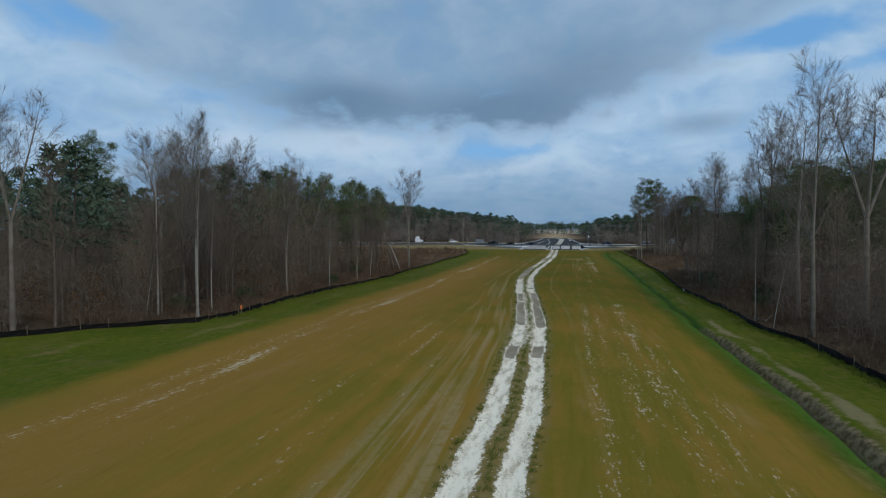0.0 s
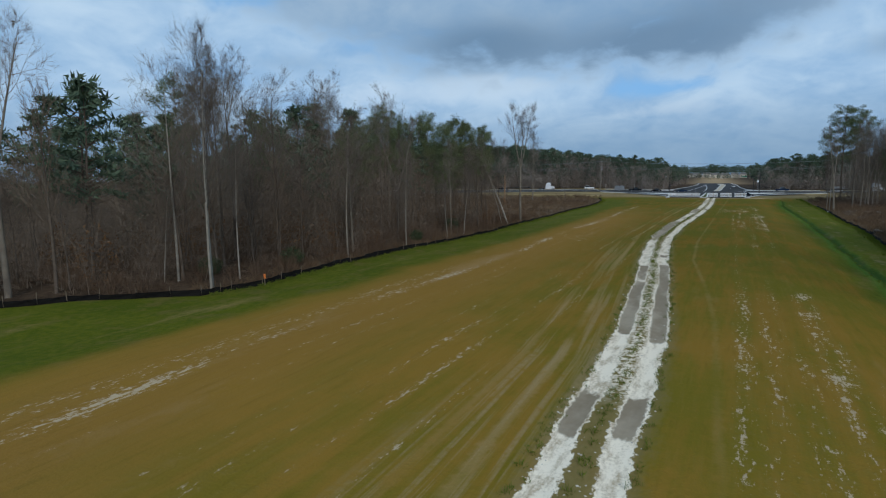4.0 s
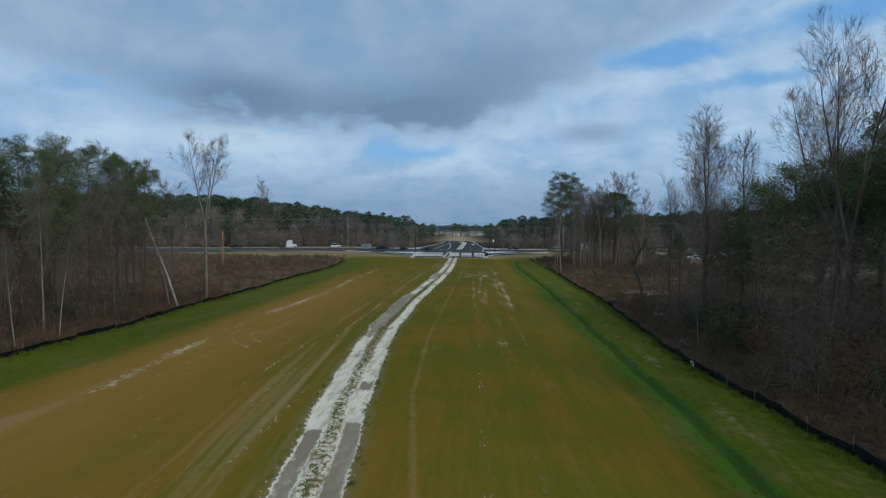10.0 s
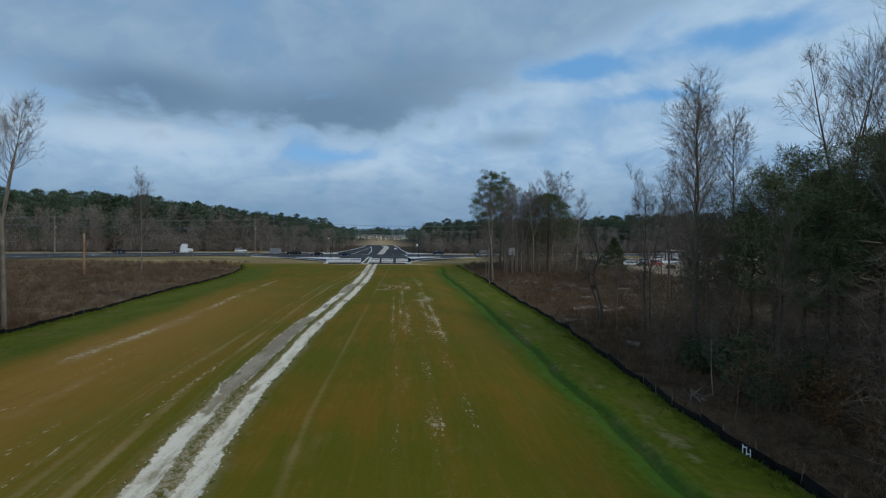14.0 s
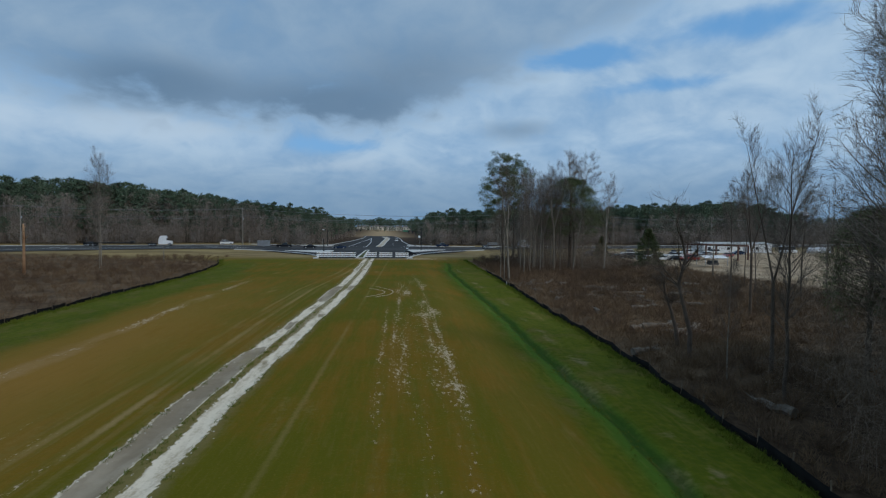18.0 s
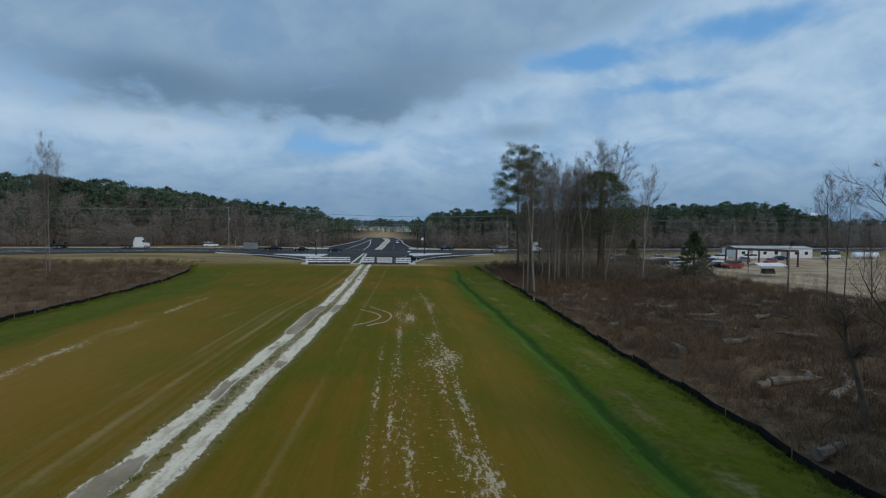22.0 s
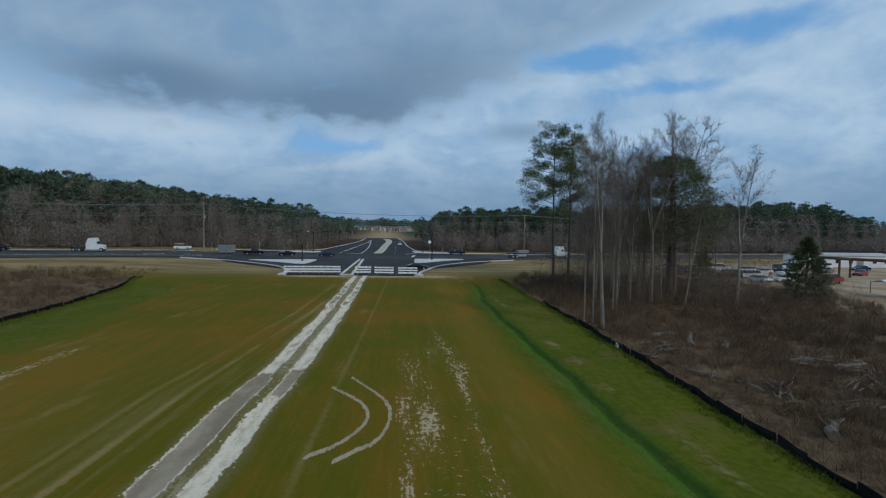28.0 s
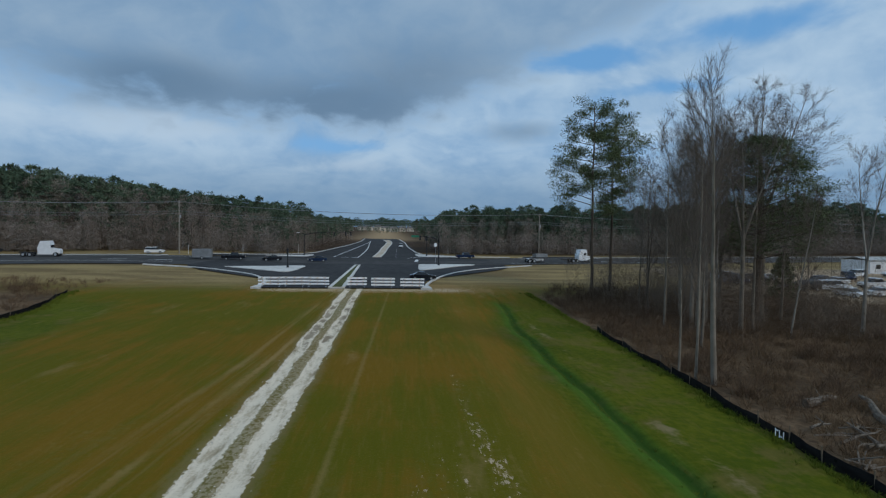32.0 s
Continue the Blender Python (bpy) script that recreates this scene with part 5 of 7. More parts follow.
for i, b, x, y, h, a, w in ((0, "pale", 30.5, 206, 20.0, 20, 0.8), (3, "pale", 33.0, 204, 21.5, 100, 0.75), (4, "pale", 36.5, 208, 23.0, 160, 0.85), (3, "pale", 39.0, 210, 22.5, 240, 0.8), (0, "pale", 46.5, 209, 22.0, 300, 0.9), (1, "pale", 40.6, 212, 23.0, 20, 0.8), (3, "pale", 31.5, 201, 20.0, 190, 0.8), (4, "pale", 34.2, 207, 24.0, 280, 0.8), (1, "pale", 37.8, 203.5, 22.0, 95, 0.85), (6, "pale", 29.0, 196, 17.0, 60, 0.7)):
    tree("bare", i, b, x, y, h, a, wide=w)
tree("bare", 2, "white", 41.4, 200.8, 14.0, 0, (0, 8), 0.85, "small whitish leafless tree leaning outward from the stand")
tree("bare", 4, "white", 48.2, 199.6, 21.3, 40, (0, 6), 0.75, "whitish leafless tree leaning outward from the stand")
tree("cedar", 0, "dark", 59.0, 200.5, 8.4, 0, wide=1.2)
tree("cedar", 0, "dark", 56.5, 222.0, 6.5, 90)

# woods behind the edges
rng = random.Random(5)
for side in ("l", "r"):
    for k in range(26 if side == "l" else 14):
        if side == "l":
            y = rng.uniform(34, 124)
            x = float(left(max(y, 22))) - rng.uniform(2.0, 24)
        else:
            y = rng.uniform(34, 108)
            x = float(right(y)) + rng.uniform(8.0, 26)
        i = rng.choice((0, 2, 3, 5, 2, 0))
        tree("bare", i, "dark", x, y, rng.uniform(9, 16.5), rng.uniform(0, 360), (rng.uniform(-4, 4), rng.uniform(-4, 4)), rng.uniform(0.6, 1.0))

LOWBARE = [bare_tree(41, 19, 0.2, 14, deep=2), bare_tree(42, 18, 0.18, 14, deep=2), bare_tree(43, 20, 0.2, 14, 0, (20, 40), 1.3, 2)]
LOWPINE = [pine_tree(51, 19, 0.2, 0.72, 3.8, 50, 24, 0.15, 1.1), pine_tree(52, 20, 0.2, 0.6, 3.8, 46, 24, 0.15, 1.1)]
FARPINE = [pine_tree(61, 19, 0.2, 0.66, 4.4, 44, 22, 0.15, 1.0), pine_tree(62, 20, 0.2, 0.60, 4.2, 42, 22, 0.15, 1.0), pine_tree(63, 18, 0.2, 0.74, 4.6, 46, 22, 0.15, 1.0)]


def simple_bare(seed):
    """A far leafless tree: a stem and a haze of twigs."""
    rr = random.Random(seed)
    V, T, W, U = [], [], [], []
    rod(V, T, [Vector((0, 0, -0.3)), Vector((0.1, 0, 9)), Vector((0, 0.1, 17))], [0.09, 0.06, 0.02], 3)
    for _ in range(460):
        h = 16 * rr.random() ** 0.85
        a = rr.uniform(0, 6.28)
        q = Vector((math.cos(a), math.sin(a), 0)) * 2.9 * rr.random() ** 0.6 * (1.15 - 0.045 * h) + Vector((0, 0, h + 0.3))
        blade(W, U, q, (Vector((math.cos(a) * 0.5, math.sin(a) * 0.5, 0.6)) + rand_dir(rr) * 0.8).normalized(), rr.uniform(0.6, 1.9), 0.042, rr)
    return (np.array(V), np.array(T)), (np.array(W), np.array(U))


FARBARE = [simple_bare(71), simple_bare(72), simple_bare(73)]


def woods(name, spots_bare, spots_pine, bare, pine, label, twig=M_TWIG_FAR):
    """Stems, twigs and needles of a wood as stuff."""
    stems = [(k, *s) for k, *s in spots_bare]
    v1, t1 = strew([b[0] for b in bare], stems)
    single(name + "_stems", dress(mesh_of("stems", v1, t1), M_BARK_DARK), None, "grey-brown tree stems deep in " + label, "woods", "stuff")
    v2, t2 = strew([b[1] for b in bare], stems)
    single(name + "_twigs", dress(mesh_of("twigs", v2, t2), twig), None, "haze of leafless brown twigs in " + label, "woods", "stuff")
    if spots_pine:
        v3, t3 = strew([b[1] for b in pine], spots_pine)
        single(name + "_needles", dress(mesh_of("needles", v3, t3), M_NEEDLE_HAZE), None, "dark green pine crowns in " + label, "woods", "stuff")
        v4, t4 = strew([b[0] for b in pine], spots_pine)
        single(name + "_pine_stems", dress(mesh_of("pine_stems", v4, t4), M_BARK_DARK), None, "dark pine stems in " + label, "woods", "stuff")


def scatter(n, xr, yr, size, rng, kinds, keep=lambda x, y: True, grow=0.0):
    out = []
    while len(out) < n:
        x, y = rng.uniform(*xr), rng.uniform(*yr)
        if keep(x, y):
            out.append((rng.randrange(kinds), x, y, gz(x, y), rng.uniform(0, 6.28), rng.uniform(*size) * (1 + grow * float(smooth(-x, 50, 220)))))
    return out


rng = random.Random(6)
in_l = lambda x, y: x < float(left(max(y, 22))) - 6 and y < 122 - 0.12 * (-x - 40)
in_r = lambda x, y: x > float(right(y)) + 8 and y < 112 - 0.10 * (x - 30)
woods("wood_edge_left", scatter(90, (-130, -42), (25, 122), (0.45, 0.82), rng, 3, in_l), scatter(60, (-130, -50), (30, 120), (0.75, 1.08), rng, 2, in_l), LOWBARE, LOWPINE, "the near wood")
woods("wood_edge_right", scatter(80, (26, 100), (15, 112), (0.35, 0.62), rng, 3, in_r), scatter(34, (32, 100), (20, 108), (0.6, 1.0), rng, 2, in_r), LOWBARE, LOWPINE, "the near wood")


rng = random.Random(7)
def stand(n, xr, depth, edge, height, spread_h, keep):
    """Trees within a depth behind the wood's edge, as tall as the wood is at that place."""
    out = []
    while len(out) < n:
        x, u = rng.uniform(*xr), rng.random()
        y = float(highway(x)) + edge + 4 * math.sin(x * 0.07) + depth * u
        if keep(x, y):
            out.append((rng.randrange(3), x, y, gz(x, y), rng.uniform(0, 6.28), float(height(x)) / 19 * rng.uniform(*spread_h)))
    return out


def left_top(x): return np.interp(-x, (30, 50, 75, 95, 120, 150, 300), (15.8, 17.2, 19.4, 22.2, 24.6, 26.0, 26.5))
def right_top(x): return np.interp(x, (14, 32, 50, 120, 150, 190, 208, 222, 240, 420), (15.5, 18.5, 16.8, 19.5, 21.0, 23.0, 25.0, 24.0, 18.5, 16.5))


left_keep = lambda x, y: x < -31 - 0.02 * (y - 340)
right_keep = lambda x, y: x > 14 + 0.02 * (y - 340)
lb = stand(900, (-330, -31), 20, 36, lambda x: 0.88 * left_top(x), (0.42, 1.05), left_keep)
lb += stand(90, (-120, -60), 24, 44, lambda x: 1.06 * left_top(x), (0.85, 1.05), left_keep)
lp = stand(620, (-340, -34), 46, 46, left_top, (0.86, 1.05), left_keep)
lp += stand(130, (-300, -34), 16, 38, left_top, (0.3, 0.8), left_keep)
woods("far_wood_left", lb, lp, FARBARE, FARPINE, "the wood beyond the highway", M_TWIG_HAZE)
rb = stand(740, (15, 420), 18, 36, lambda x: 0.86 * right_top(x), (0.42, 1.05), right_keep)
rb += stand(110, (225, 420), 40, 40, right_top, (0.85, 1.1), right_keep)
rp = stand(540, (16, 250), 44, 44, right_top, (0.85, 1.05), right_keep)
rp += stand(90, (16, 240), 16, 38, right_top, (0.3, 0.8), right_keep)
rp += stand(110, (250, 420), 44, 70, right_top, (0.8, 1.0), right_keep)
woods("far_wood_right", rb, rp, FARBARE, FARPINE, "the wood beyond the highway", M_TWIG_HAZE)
rng = random.Random(8)
road_side = lambda x, y: not (-44 - 0.03 * (y - 400) < x < 14)


def verge_belt(n, y0, y1, edge, deep, sizes):
    """Trees standing close along one side of the far road."""
    out = []
    for _ in range(n):
        y = rng.uniform(y0, y1)
        x = edge(y) + deep * rng.random()
        out.append((rng.randrange(3), x, y, gz(x, y), rng.uniform(0, 6.28), rng.uniform(*sizes)))
    return out


near_l = lambda y: -31.5 - 0.012 * (y - 340)
near_r = lambda y: 12.5 + 0.022 * (y - 340)
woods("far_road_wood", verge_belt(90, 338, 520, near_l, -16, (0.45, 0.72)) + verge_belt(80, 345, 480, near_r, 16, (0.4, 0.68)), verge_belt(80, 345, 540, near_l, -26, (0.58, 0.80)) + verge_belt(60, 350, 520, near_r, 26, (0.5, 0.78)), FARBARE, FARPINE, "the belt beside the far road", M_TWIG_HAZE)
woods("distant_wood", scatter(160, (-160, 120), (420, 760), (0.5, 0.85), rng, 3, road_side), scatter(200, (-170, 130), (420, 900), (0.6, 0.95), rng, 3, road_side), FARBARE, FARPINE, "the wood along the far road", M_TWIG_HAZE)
far_ridge = []
for k2 in range(420):
    x = rng.uniform(-420, 340)
    y = rng.uniform(1300, 1700) - 0.12 * abs(x)
    far_ridge.append((rng.randrange(3), x, y, 4.0, rng.uniform(0, 6.28), rng.uniform(0.9, 1.35)))
v3, t3 = strew([(b[1][0] * np.array([2.2, 2.2, 1.0]), b[1][1]) for b in FARPINE], far_ridge)
single("tree_line", dress(mesh_of("tree_line", v3, t3), M_NEEDLE_HAZE), None, "distant dark tree line on the horizon", "woods", "stuff")

woods("house_trees", scatter(70, (-110, 70), (800, 960), (0.35, 0.55), rng, 3), scatter(70, (-110, 80), (780, 960), (0.3, 0.55), rng, 3), FARBARE, FARPINE, "the far settlement", M_TWIG_HAZE)

# brush and undergrowth
BRUSH = [brush_clump(s, 1.9, 90, 0.014, 0.9) for s in (81, 82, 83)]
SEDGE = [brush_clump(s, 1.0, 38, 0.014, 0.42) for s in (84, 85, 86)]
def twig_cloud(seed, height=7.0, n=300, wide=1.7):
    """Undergrowth: a few thin stems and a cloud of short twigs."""
    rng = random.Random(seed)
    W, U = [], []
    for _ in range(3):
        a = rng.uniform(0, 6.28)
        blade(W, U, Vector((math.cos(a), math.sin(a), 0)) * rng.uniform(0, wide), (Vector((0, 0, 1)) + rand_dir(rng) * 0.35).normalized(), height * rng.uniform(0.3, 0.6), 0.02, rng)
    for _ in range(n):
        a, h = rng.uniform(0, 6.28), height * rng.random() ** 0.9
        q = Vector((math.cos(a), math.sin(a), 0)) * wide * rng.random() ** 0.5 + Vector((0, 0, h))
        blade(W, U, q, (rand_dir(rng, 0.5) + Vector((math.cos(a), math.sin(a), 0)) * 0.3).normalized(), rng.uniform(0.5, 1.4), 0.011, rng)
    return np.array(W), np.array(U)


def twig_haze(seed, height=12.0, n=1000, wide=2.5, w=0.0075):
    """A sapling clump: slim stems and a tall soft cloud of fine twigs."""
    rng = random.Random(seed)
    W, U = [], []
    for _ in range(2):
        a = rng.uniform(0, 6.28)
        p, d = Vector((math.cos(a), math.sin(a), 0)) * rng.uniform(0, wide * 0.7), (Vector((0, 0, 1)) + rand_dir(rng) * 0.12).normalized()
        for _ in range(4):
            blade(W, U, p, d, height * 0.30, 0.022, rng)
            p, d = p + d * height * 0.22, (d + rand_dir(rng) * 0.22).normalized()
    for _ in range(n):
        a, f = rng.uniform(0, 6.28), rng.random() ** 0.9
        q = Vector((math.cos(a), math.sin(a), 0)) * wide * rng.random() ** 0.5 * (0.6 + 0.9 * f * (1.25 - f)) + Vector((0, 0, height * (0.06 + 0.94 * f)))
        blade(W, U, q, (rand_dir(rng, 0.35) + Vector((math.cos(a), math.sin(a), 0)) * 0.35).normalized(), rng.uniform(0.5, 1.5), w, rng)
    return np.array(W), np.array(U)


HAZE = [twig_haze(s) for s in (95, 96, 97)]
THICKET = [twig_cloud(s) for s in (87, 88, 89)]
SHRUB = [leaf_ball(s, 2.4, 1100, 1.5) for s in (91, 92)]
LEAFY = [leaf_ball(s, 4.5, 300, 1.6) for s in (93, 94)]
rng = random.Random(9)
und = scatter(640, (-95, -36), (28, 125), (0.5, 1.5), rng, 3, lambda x, y: x < float(left(max(y, 22))) - 3.0 and y < 124 - 0.1 * (-x - 40))
und += scatter(560, (20, 75), (15, 116), (0.45, 1.5), rng, 3, lambda x, y: x > float(right(y)) + 4.0 and y < 115 - 0.1 * (x - 30))
und += scatter(230, (28, 54), (197, 234), (0.35, 0.9), rng, 3, lambda x, y: x > 31 or y > 208)
und += scatter(80, (48, 60), (128, 205), (0.2, 0.42), rng, 3)
und += scatter(150, (46, 60), (192, 232), (0.3, 0.6), rng, 3)
und += scatter(60, (49, 78), (172, 200), (0.18, 0.34), rng, 3, lambda x, y: abs(y - (206 - 0.62 * (x - 46) - 6)) < 7)
hz = scatter(200, (-100, -37), (66, 125), (0.6, 1.3), rng, 3, lambda x, y: x < float(left(max(y, 22))) - 3.5 and y < 123 - 0.1 * (-x - 40))
hz += scatter(110, (-100, -37), (30, 66), (0.45, 0.95), rng, 3, lambda x, y: x < float(left(max(y, 22))) - 3.5)
hz += scatter(190, (21, 80), (15, 114), (0.5, 1.25), rng, 3, lambda x, y: x > float(right(y)) + 4.5 and y < 113 - 0.1 * (x - 30))
hz += scatter(30, (20, 32), (78, 116), (0.45, 1.05), rng, 3, lambda x, y: x > float(right(y)) + 2.5)
hz += scatter(56, (31, 53), (200, 232), (0.5, 1.15), rng, 3)
v, t = strew(HAZE, hz)
single("sapling_haze", dress(mesh_of("sapling_haze", v, t), M_TWIG_FAR), None, "soft brown haze of leafless saplings in the woods", "thicket", "stuff")
edge = []
for _ in range(620):
    x = rng.uniform(-260, 330)
    if -36 < x < 18:
        continue
    y = float(highway(x)) + 34 + 4 * math.sin(x * 0.07) + rng.uniform(-2.5, 5)
    edge.append((rng.randrange(3), x, y, gz(x, y), rng.uniform(0, 6.28), rng.uniform(0.45, 1.1)))
v, t = strew([(a * np.array([1.7, 1.7, 1.0]), b) for a, b in (twig_haze(s, 7.5, 260, 1.9, 0.03) for s in (98, 99, 100))], edge)
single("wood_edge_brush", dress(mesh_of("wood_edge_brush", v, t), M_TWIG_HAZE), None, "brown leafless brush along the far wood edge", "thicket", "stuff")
v, t = strew(THICKET, und)
single("thicket", dress(mesh_of("thicket", v, t), M_TWIG_FAR), None, "dense brown leafless undergrowth filling the woods", "thicket", "stuff")
low = scatter(700, (-62, -36), (40, 128), (0.5, 1.1), rng, 3, lambda x, y: x < float(left(y)) - 1.0)
low += scatter(420, (18, 45), (30, 120), (0.5, 1.1), rng, 3, lambda x, y: x > float(right(y)) + 1.0)
low += scatter(900, (-190, -38), (124, 246), (0.5, 1.0), rng, 3, lambda x, y: x < float(left(min(y, 226))) - 1.5 and y < 232 - 0.05 * x)
low += scatter(900, (22, 62), (120, 216), (0.4, 0.95), rng, 3, lambda x, y: x > float(right(y)) + 1.2)
low += scatter(230, (21, 42), (203, 233), (0.5, 1.05), rng, 3, lambda x, y: x > float(right(y)) + 0.8 + 0.25 * max(0, y - 222))
v, t = strew(BRUSH, low)
single("brush", dress(mesh_of("brush", v, t), M_BRUSH), None, "tangled dry brown brush and saplings", "brush", "stuff")
tuft = scatter(5200, (-150, -37), (122, 250), (0.5, 1.15), rng, 3, lambda x, y: x < float(left(min(y, 226))) - 0.7 and y < 236 - 0.08 * x)
tuft += scatter(6200, (20, 64), (112, 232), (0.45, 1.15), rng, 3, lambda x, y: x > float(right(y)) + 0.6 and y < 222 + 0.1 * x)
tuft += scatter(500, (-40, -34), (46, 124), (0.4, 0.8), rng, 3, lambda x, y: x < float(left(y)) - 0.4)
tuft += scatter(600, (17, 24), (30, 120), (0.4, 0.8), rng, 3, lambda x, y: x > float(right(y)) + 0.4)
v, t = strew(SEDGE, tuft)
single("broomsedge", dress(mesh_of("broomsedge", v, t), M_SEDGE), None, "tufts of dry reddish-brown grass over rough ground", "dry grass", "stuff")
shr = [(i % 2, x, y, gz(x, y), i * 1.3, s) for i, (x, y, s) in enumerate(((24.5, 98, 1.7), (26.5, 101, 2.0), (24.0, 103, 1.3), (27.5, 97, 1.7), (26.0, 106, 1.4), (23.5, 95, 1.2), (29, 104, 1.8), (-41, 60, 1.2), (-44, 52, 1.1), (-40, 84, 1.0), (-43, 101, 1.3), (23, 72, 1.0), (26, 80, 1.4)))]
for s in shr:
    v, t = strew(SHRUB, [(s[0], 0, 0, 0, s[4], s[5] * 0.72)])
    ob = single("shrub", dress(mesh_of("shrub", v, t), M_SHRUB), None, "low dark evergreen shrub at the wood edge", "shrub", "", "evergreen shrubs")
    ob.location = s[1:4]
lf = scatter(60, (-80, -38), (40, 122), (0.7, 1.4), rng, 2, lambda x, y: x < float(left(max(y, 22))) - 3) + scatter(24, (24, 55), (50, 112), (0.6, 1.2), rng, 2, lambda x, y: x > float(right(y)) + 4)
lf += scatter(14, (22, 29), (80, 96), (0.6, 1.1), rng, 2, lambda x, y: x > float(right(y)) + 3)
v, t = strew(LEAFY, lf)
single("beech_leaves", dress(mesh_of("beech_leaves", v, t), M_LEAF_BROWN), None, "clumps of dead brown leaves still on saplings", "dead leaves", "stuff")

# ---- black silt fences ----
def fence_panels(name, line, label):
    """Stakes with black fabric between them, sagging and leaning a little."""
    rng = random.Random(len(name))
    fence = thing(name, pose(0, 0, 0), label, "fence")
    variants = []
    for s in range(5):
        g = Geo()
        rr = random.Random(100 + s)
        rows = []
        for i in range(7):
            u = i / 6
            sag = 0.10 * math.sin(math.pi * u) * rr.uniform(0.3, 1.3)
            belly = 0.09 * math.sin(math.pi * u) * rr.uniform(0.3, 1.2)
            top = 0.74 - sag
            rows.append([(u, -0.03, -0.25), (u, -0.03 + belly, 0.12), (u, -0.02 + belly * 1.3, 0.40), (u, 0.0, top), (u, 0.025, top), (u, 0.03 + belly, 0.3), (u, 0.02, -0.25)])
        g.sheet(rows)
        variants.append(dress(g.data("fabric"), M_FABRIC, True))
    post = dress(Geo().box((0, 0, 0.32), (0.05, 0.05, 1.2)).data("post"), M_STAKE)
    for (x0, y0), (x1, y1) in zip(line[:-1], line[1:]):
        z0, z1 = gz(x0, y0), gz(x1, y1)
        d = Vector((x1 - x0, y1 - y0, z1 - z0))
        L = d.length
        yaw = math.degrees(math.atan2(d.y, d.x))
        tilt = math.degrees(math.atan2(d.z, math.hypot(d.x, d.y)))
        h = rng.uniform(0.58, 0.88)
        m = pose(x0, y0, z0, rng.uniform(-9, 9), -tilt, yaw) @ Matrix.Diagonal((L * 1.01, 1, h, 1))
        part("fabric_panel", rng.choice(variants), None, fence, at=m)
        part("post", post, None, fence, at=pose(x0, y0, z0, rng.uniform(-5, 5), rng.uniform(-5, 5), yaw) @ Matrix.Diagonal((1, 1, rng.uniform(0.85, 1.05), 1)))
    return fence


def along(fy, ys):
    return [(float(fy(y)) + 0.18 * math.sin(y * 0.9), float(y)) for y in ys]


fence_panels("silt_fence", along(left, spread([(20, 48, 1.6), (48, 226, 2.6)])), "long low black silt fence along the wood edge")
fence_panels("silt_fence", along(right, spread([(-20, 204, 2.5)])), "long low black silt fence beside brown clearing")


def paint_marks(x, y, wide, tall):
    """Unreadable sprayed figures, as bars."""
    sg = thing("fence_marking", pose(x, y, gz(x, y) + 0.32, 0, 0, -90), "sprayed whitish figures on black fence fabric", "marking")
    for i, (u, v, w, h) in enumerate(((-0.33, 0, 0.07, 1), (-0.20, 0.3, 0.2, 0.16), (0.0, 0, 0.07, 1), (0.12, -0.25, 0.2, 0.16), (0.32, 0, 0.07, 0.9))):
        part("bar", Geo().box((u * wide, -0.02, v * tall), (w * wide, 0.012, h * tall)), M_WHITE, sg)


paint_marks(21.02, 175.4, 0.9, 0.42)
paint_marks(17.32, 87.8, 0.8, 0.40)

# orange survey stake at the far edge of the grass
st = thing("survey_stake", pose(-35.0, 50.6, gz(-35, 50.6)), "short orange-topped survey stake by the black fence", "stake")
part("stake", Geo().box((0, 0, 0.45), (0.06, 0.06, 1.1)), M_STAKE, st)
part("flag", Geo().box((0.02, 0, 0.86), (0.16, 0.07, 0.42), (4, 3, 10)), M_ORANGE, st, "orange ribbon")
for x, y in ((19.0, 96.4), (21.3, 172.0), (18.7, 61.5)):
    g = Geo()
    rr = random.Random(int(y))
    for _ in range(7):
        g.tube([(rr.uniform(-0.8, 0.8), rr.uniform(-0.5, 0.5), rr.uniform(0, 0.3)), (rr.uniform(-1.1, 1.1), rr.uniform(-0.8, 0.8), rr.uniform(0.2, 0.9))], [0.07, 0.03], 5)
    ob = single("branch_pile", g, M_LOG, "pile of grey broken branches at the fence", "branches", "", "branch piles")
    ob.location = (x + 1.0, y, gz(x + 1.0, y))

SLASH = ((23.9, 166.8, 1.0), (27.2, 163.1, 1.2), (35.5, 170.2, 1.5), (26.0, 175.2, 1.1), (29.1, 158.9, 1.0), (34.4, 164.2, 1.1), (47.0, 160.0, 1.5), (34.6, 154.6, 1.2), (30.5, 134.0, 1.2), (36.5, 168.0, 1.0))
# fallen logs in the clearing
rng = random.Random(12)
LOGS = ((29.5, 178.5, 6.5, 62), (31.5, 176.0, 5.0, 55), (28.0, 181, 3.0, 20), (30.5, 134, 6.0, 35), (32.0, 135.5, 4.5, 50), (38, 162, 5.0, 10), (41, 165, 4.0, 70), (36, 158, 3.5, 120), (44, 160, 4.5, 30), (47, 168, 5.0, 100),
        (26, 146, 3.0, 80), (33, 148, 4.0, 15), (24.5, 156, 2.5, 50), (40, 150, 3.5, 140), (29.0, 136.2, 4.5, 8), (26.2, 135.4, 2.4, 35), (30.6, 137.2, 2.2, 60), (22.0, 125.2, 3.0, 25), (36.8, 168.4, 4.0, 15), (33.5, 170.5, 3.0, 160), (50.5, 167.5, 4.0, 20), (27, 108, 3.0, 30), (23, 112, 2.6, 100), (25, 88, 3.2, 60))
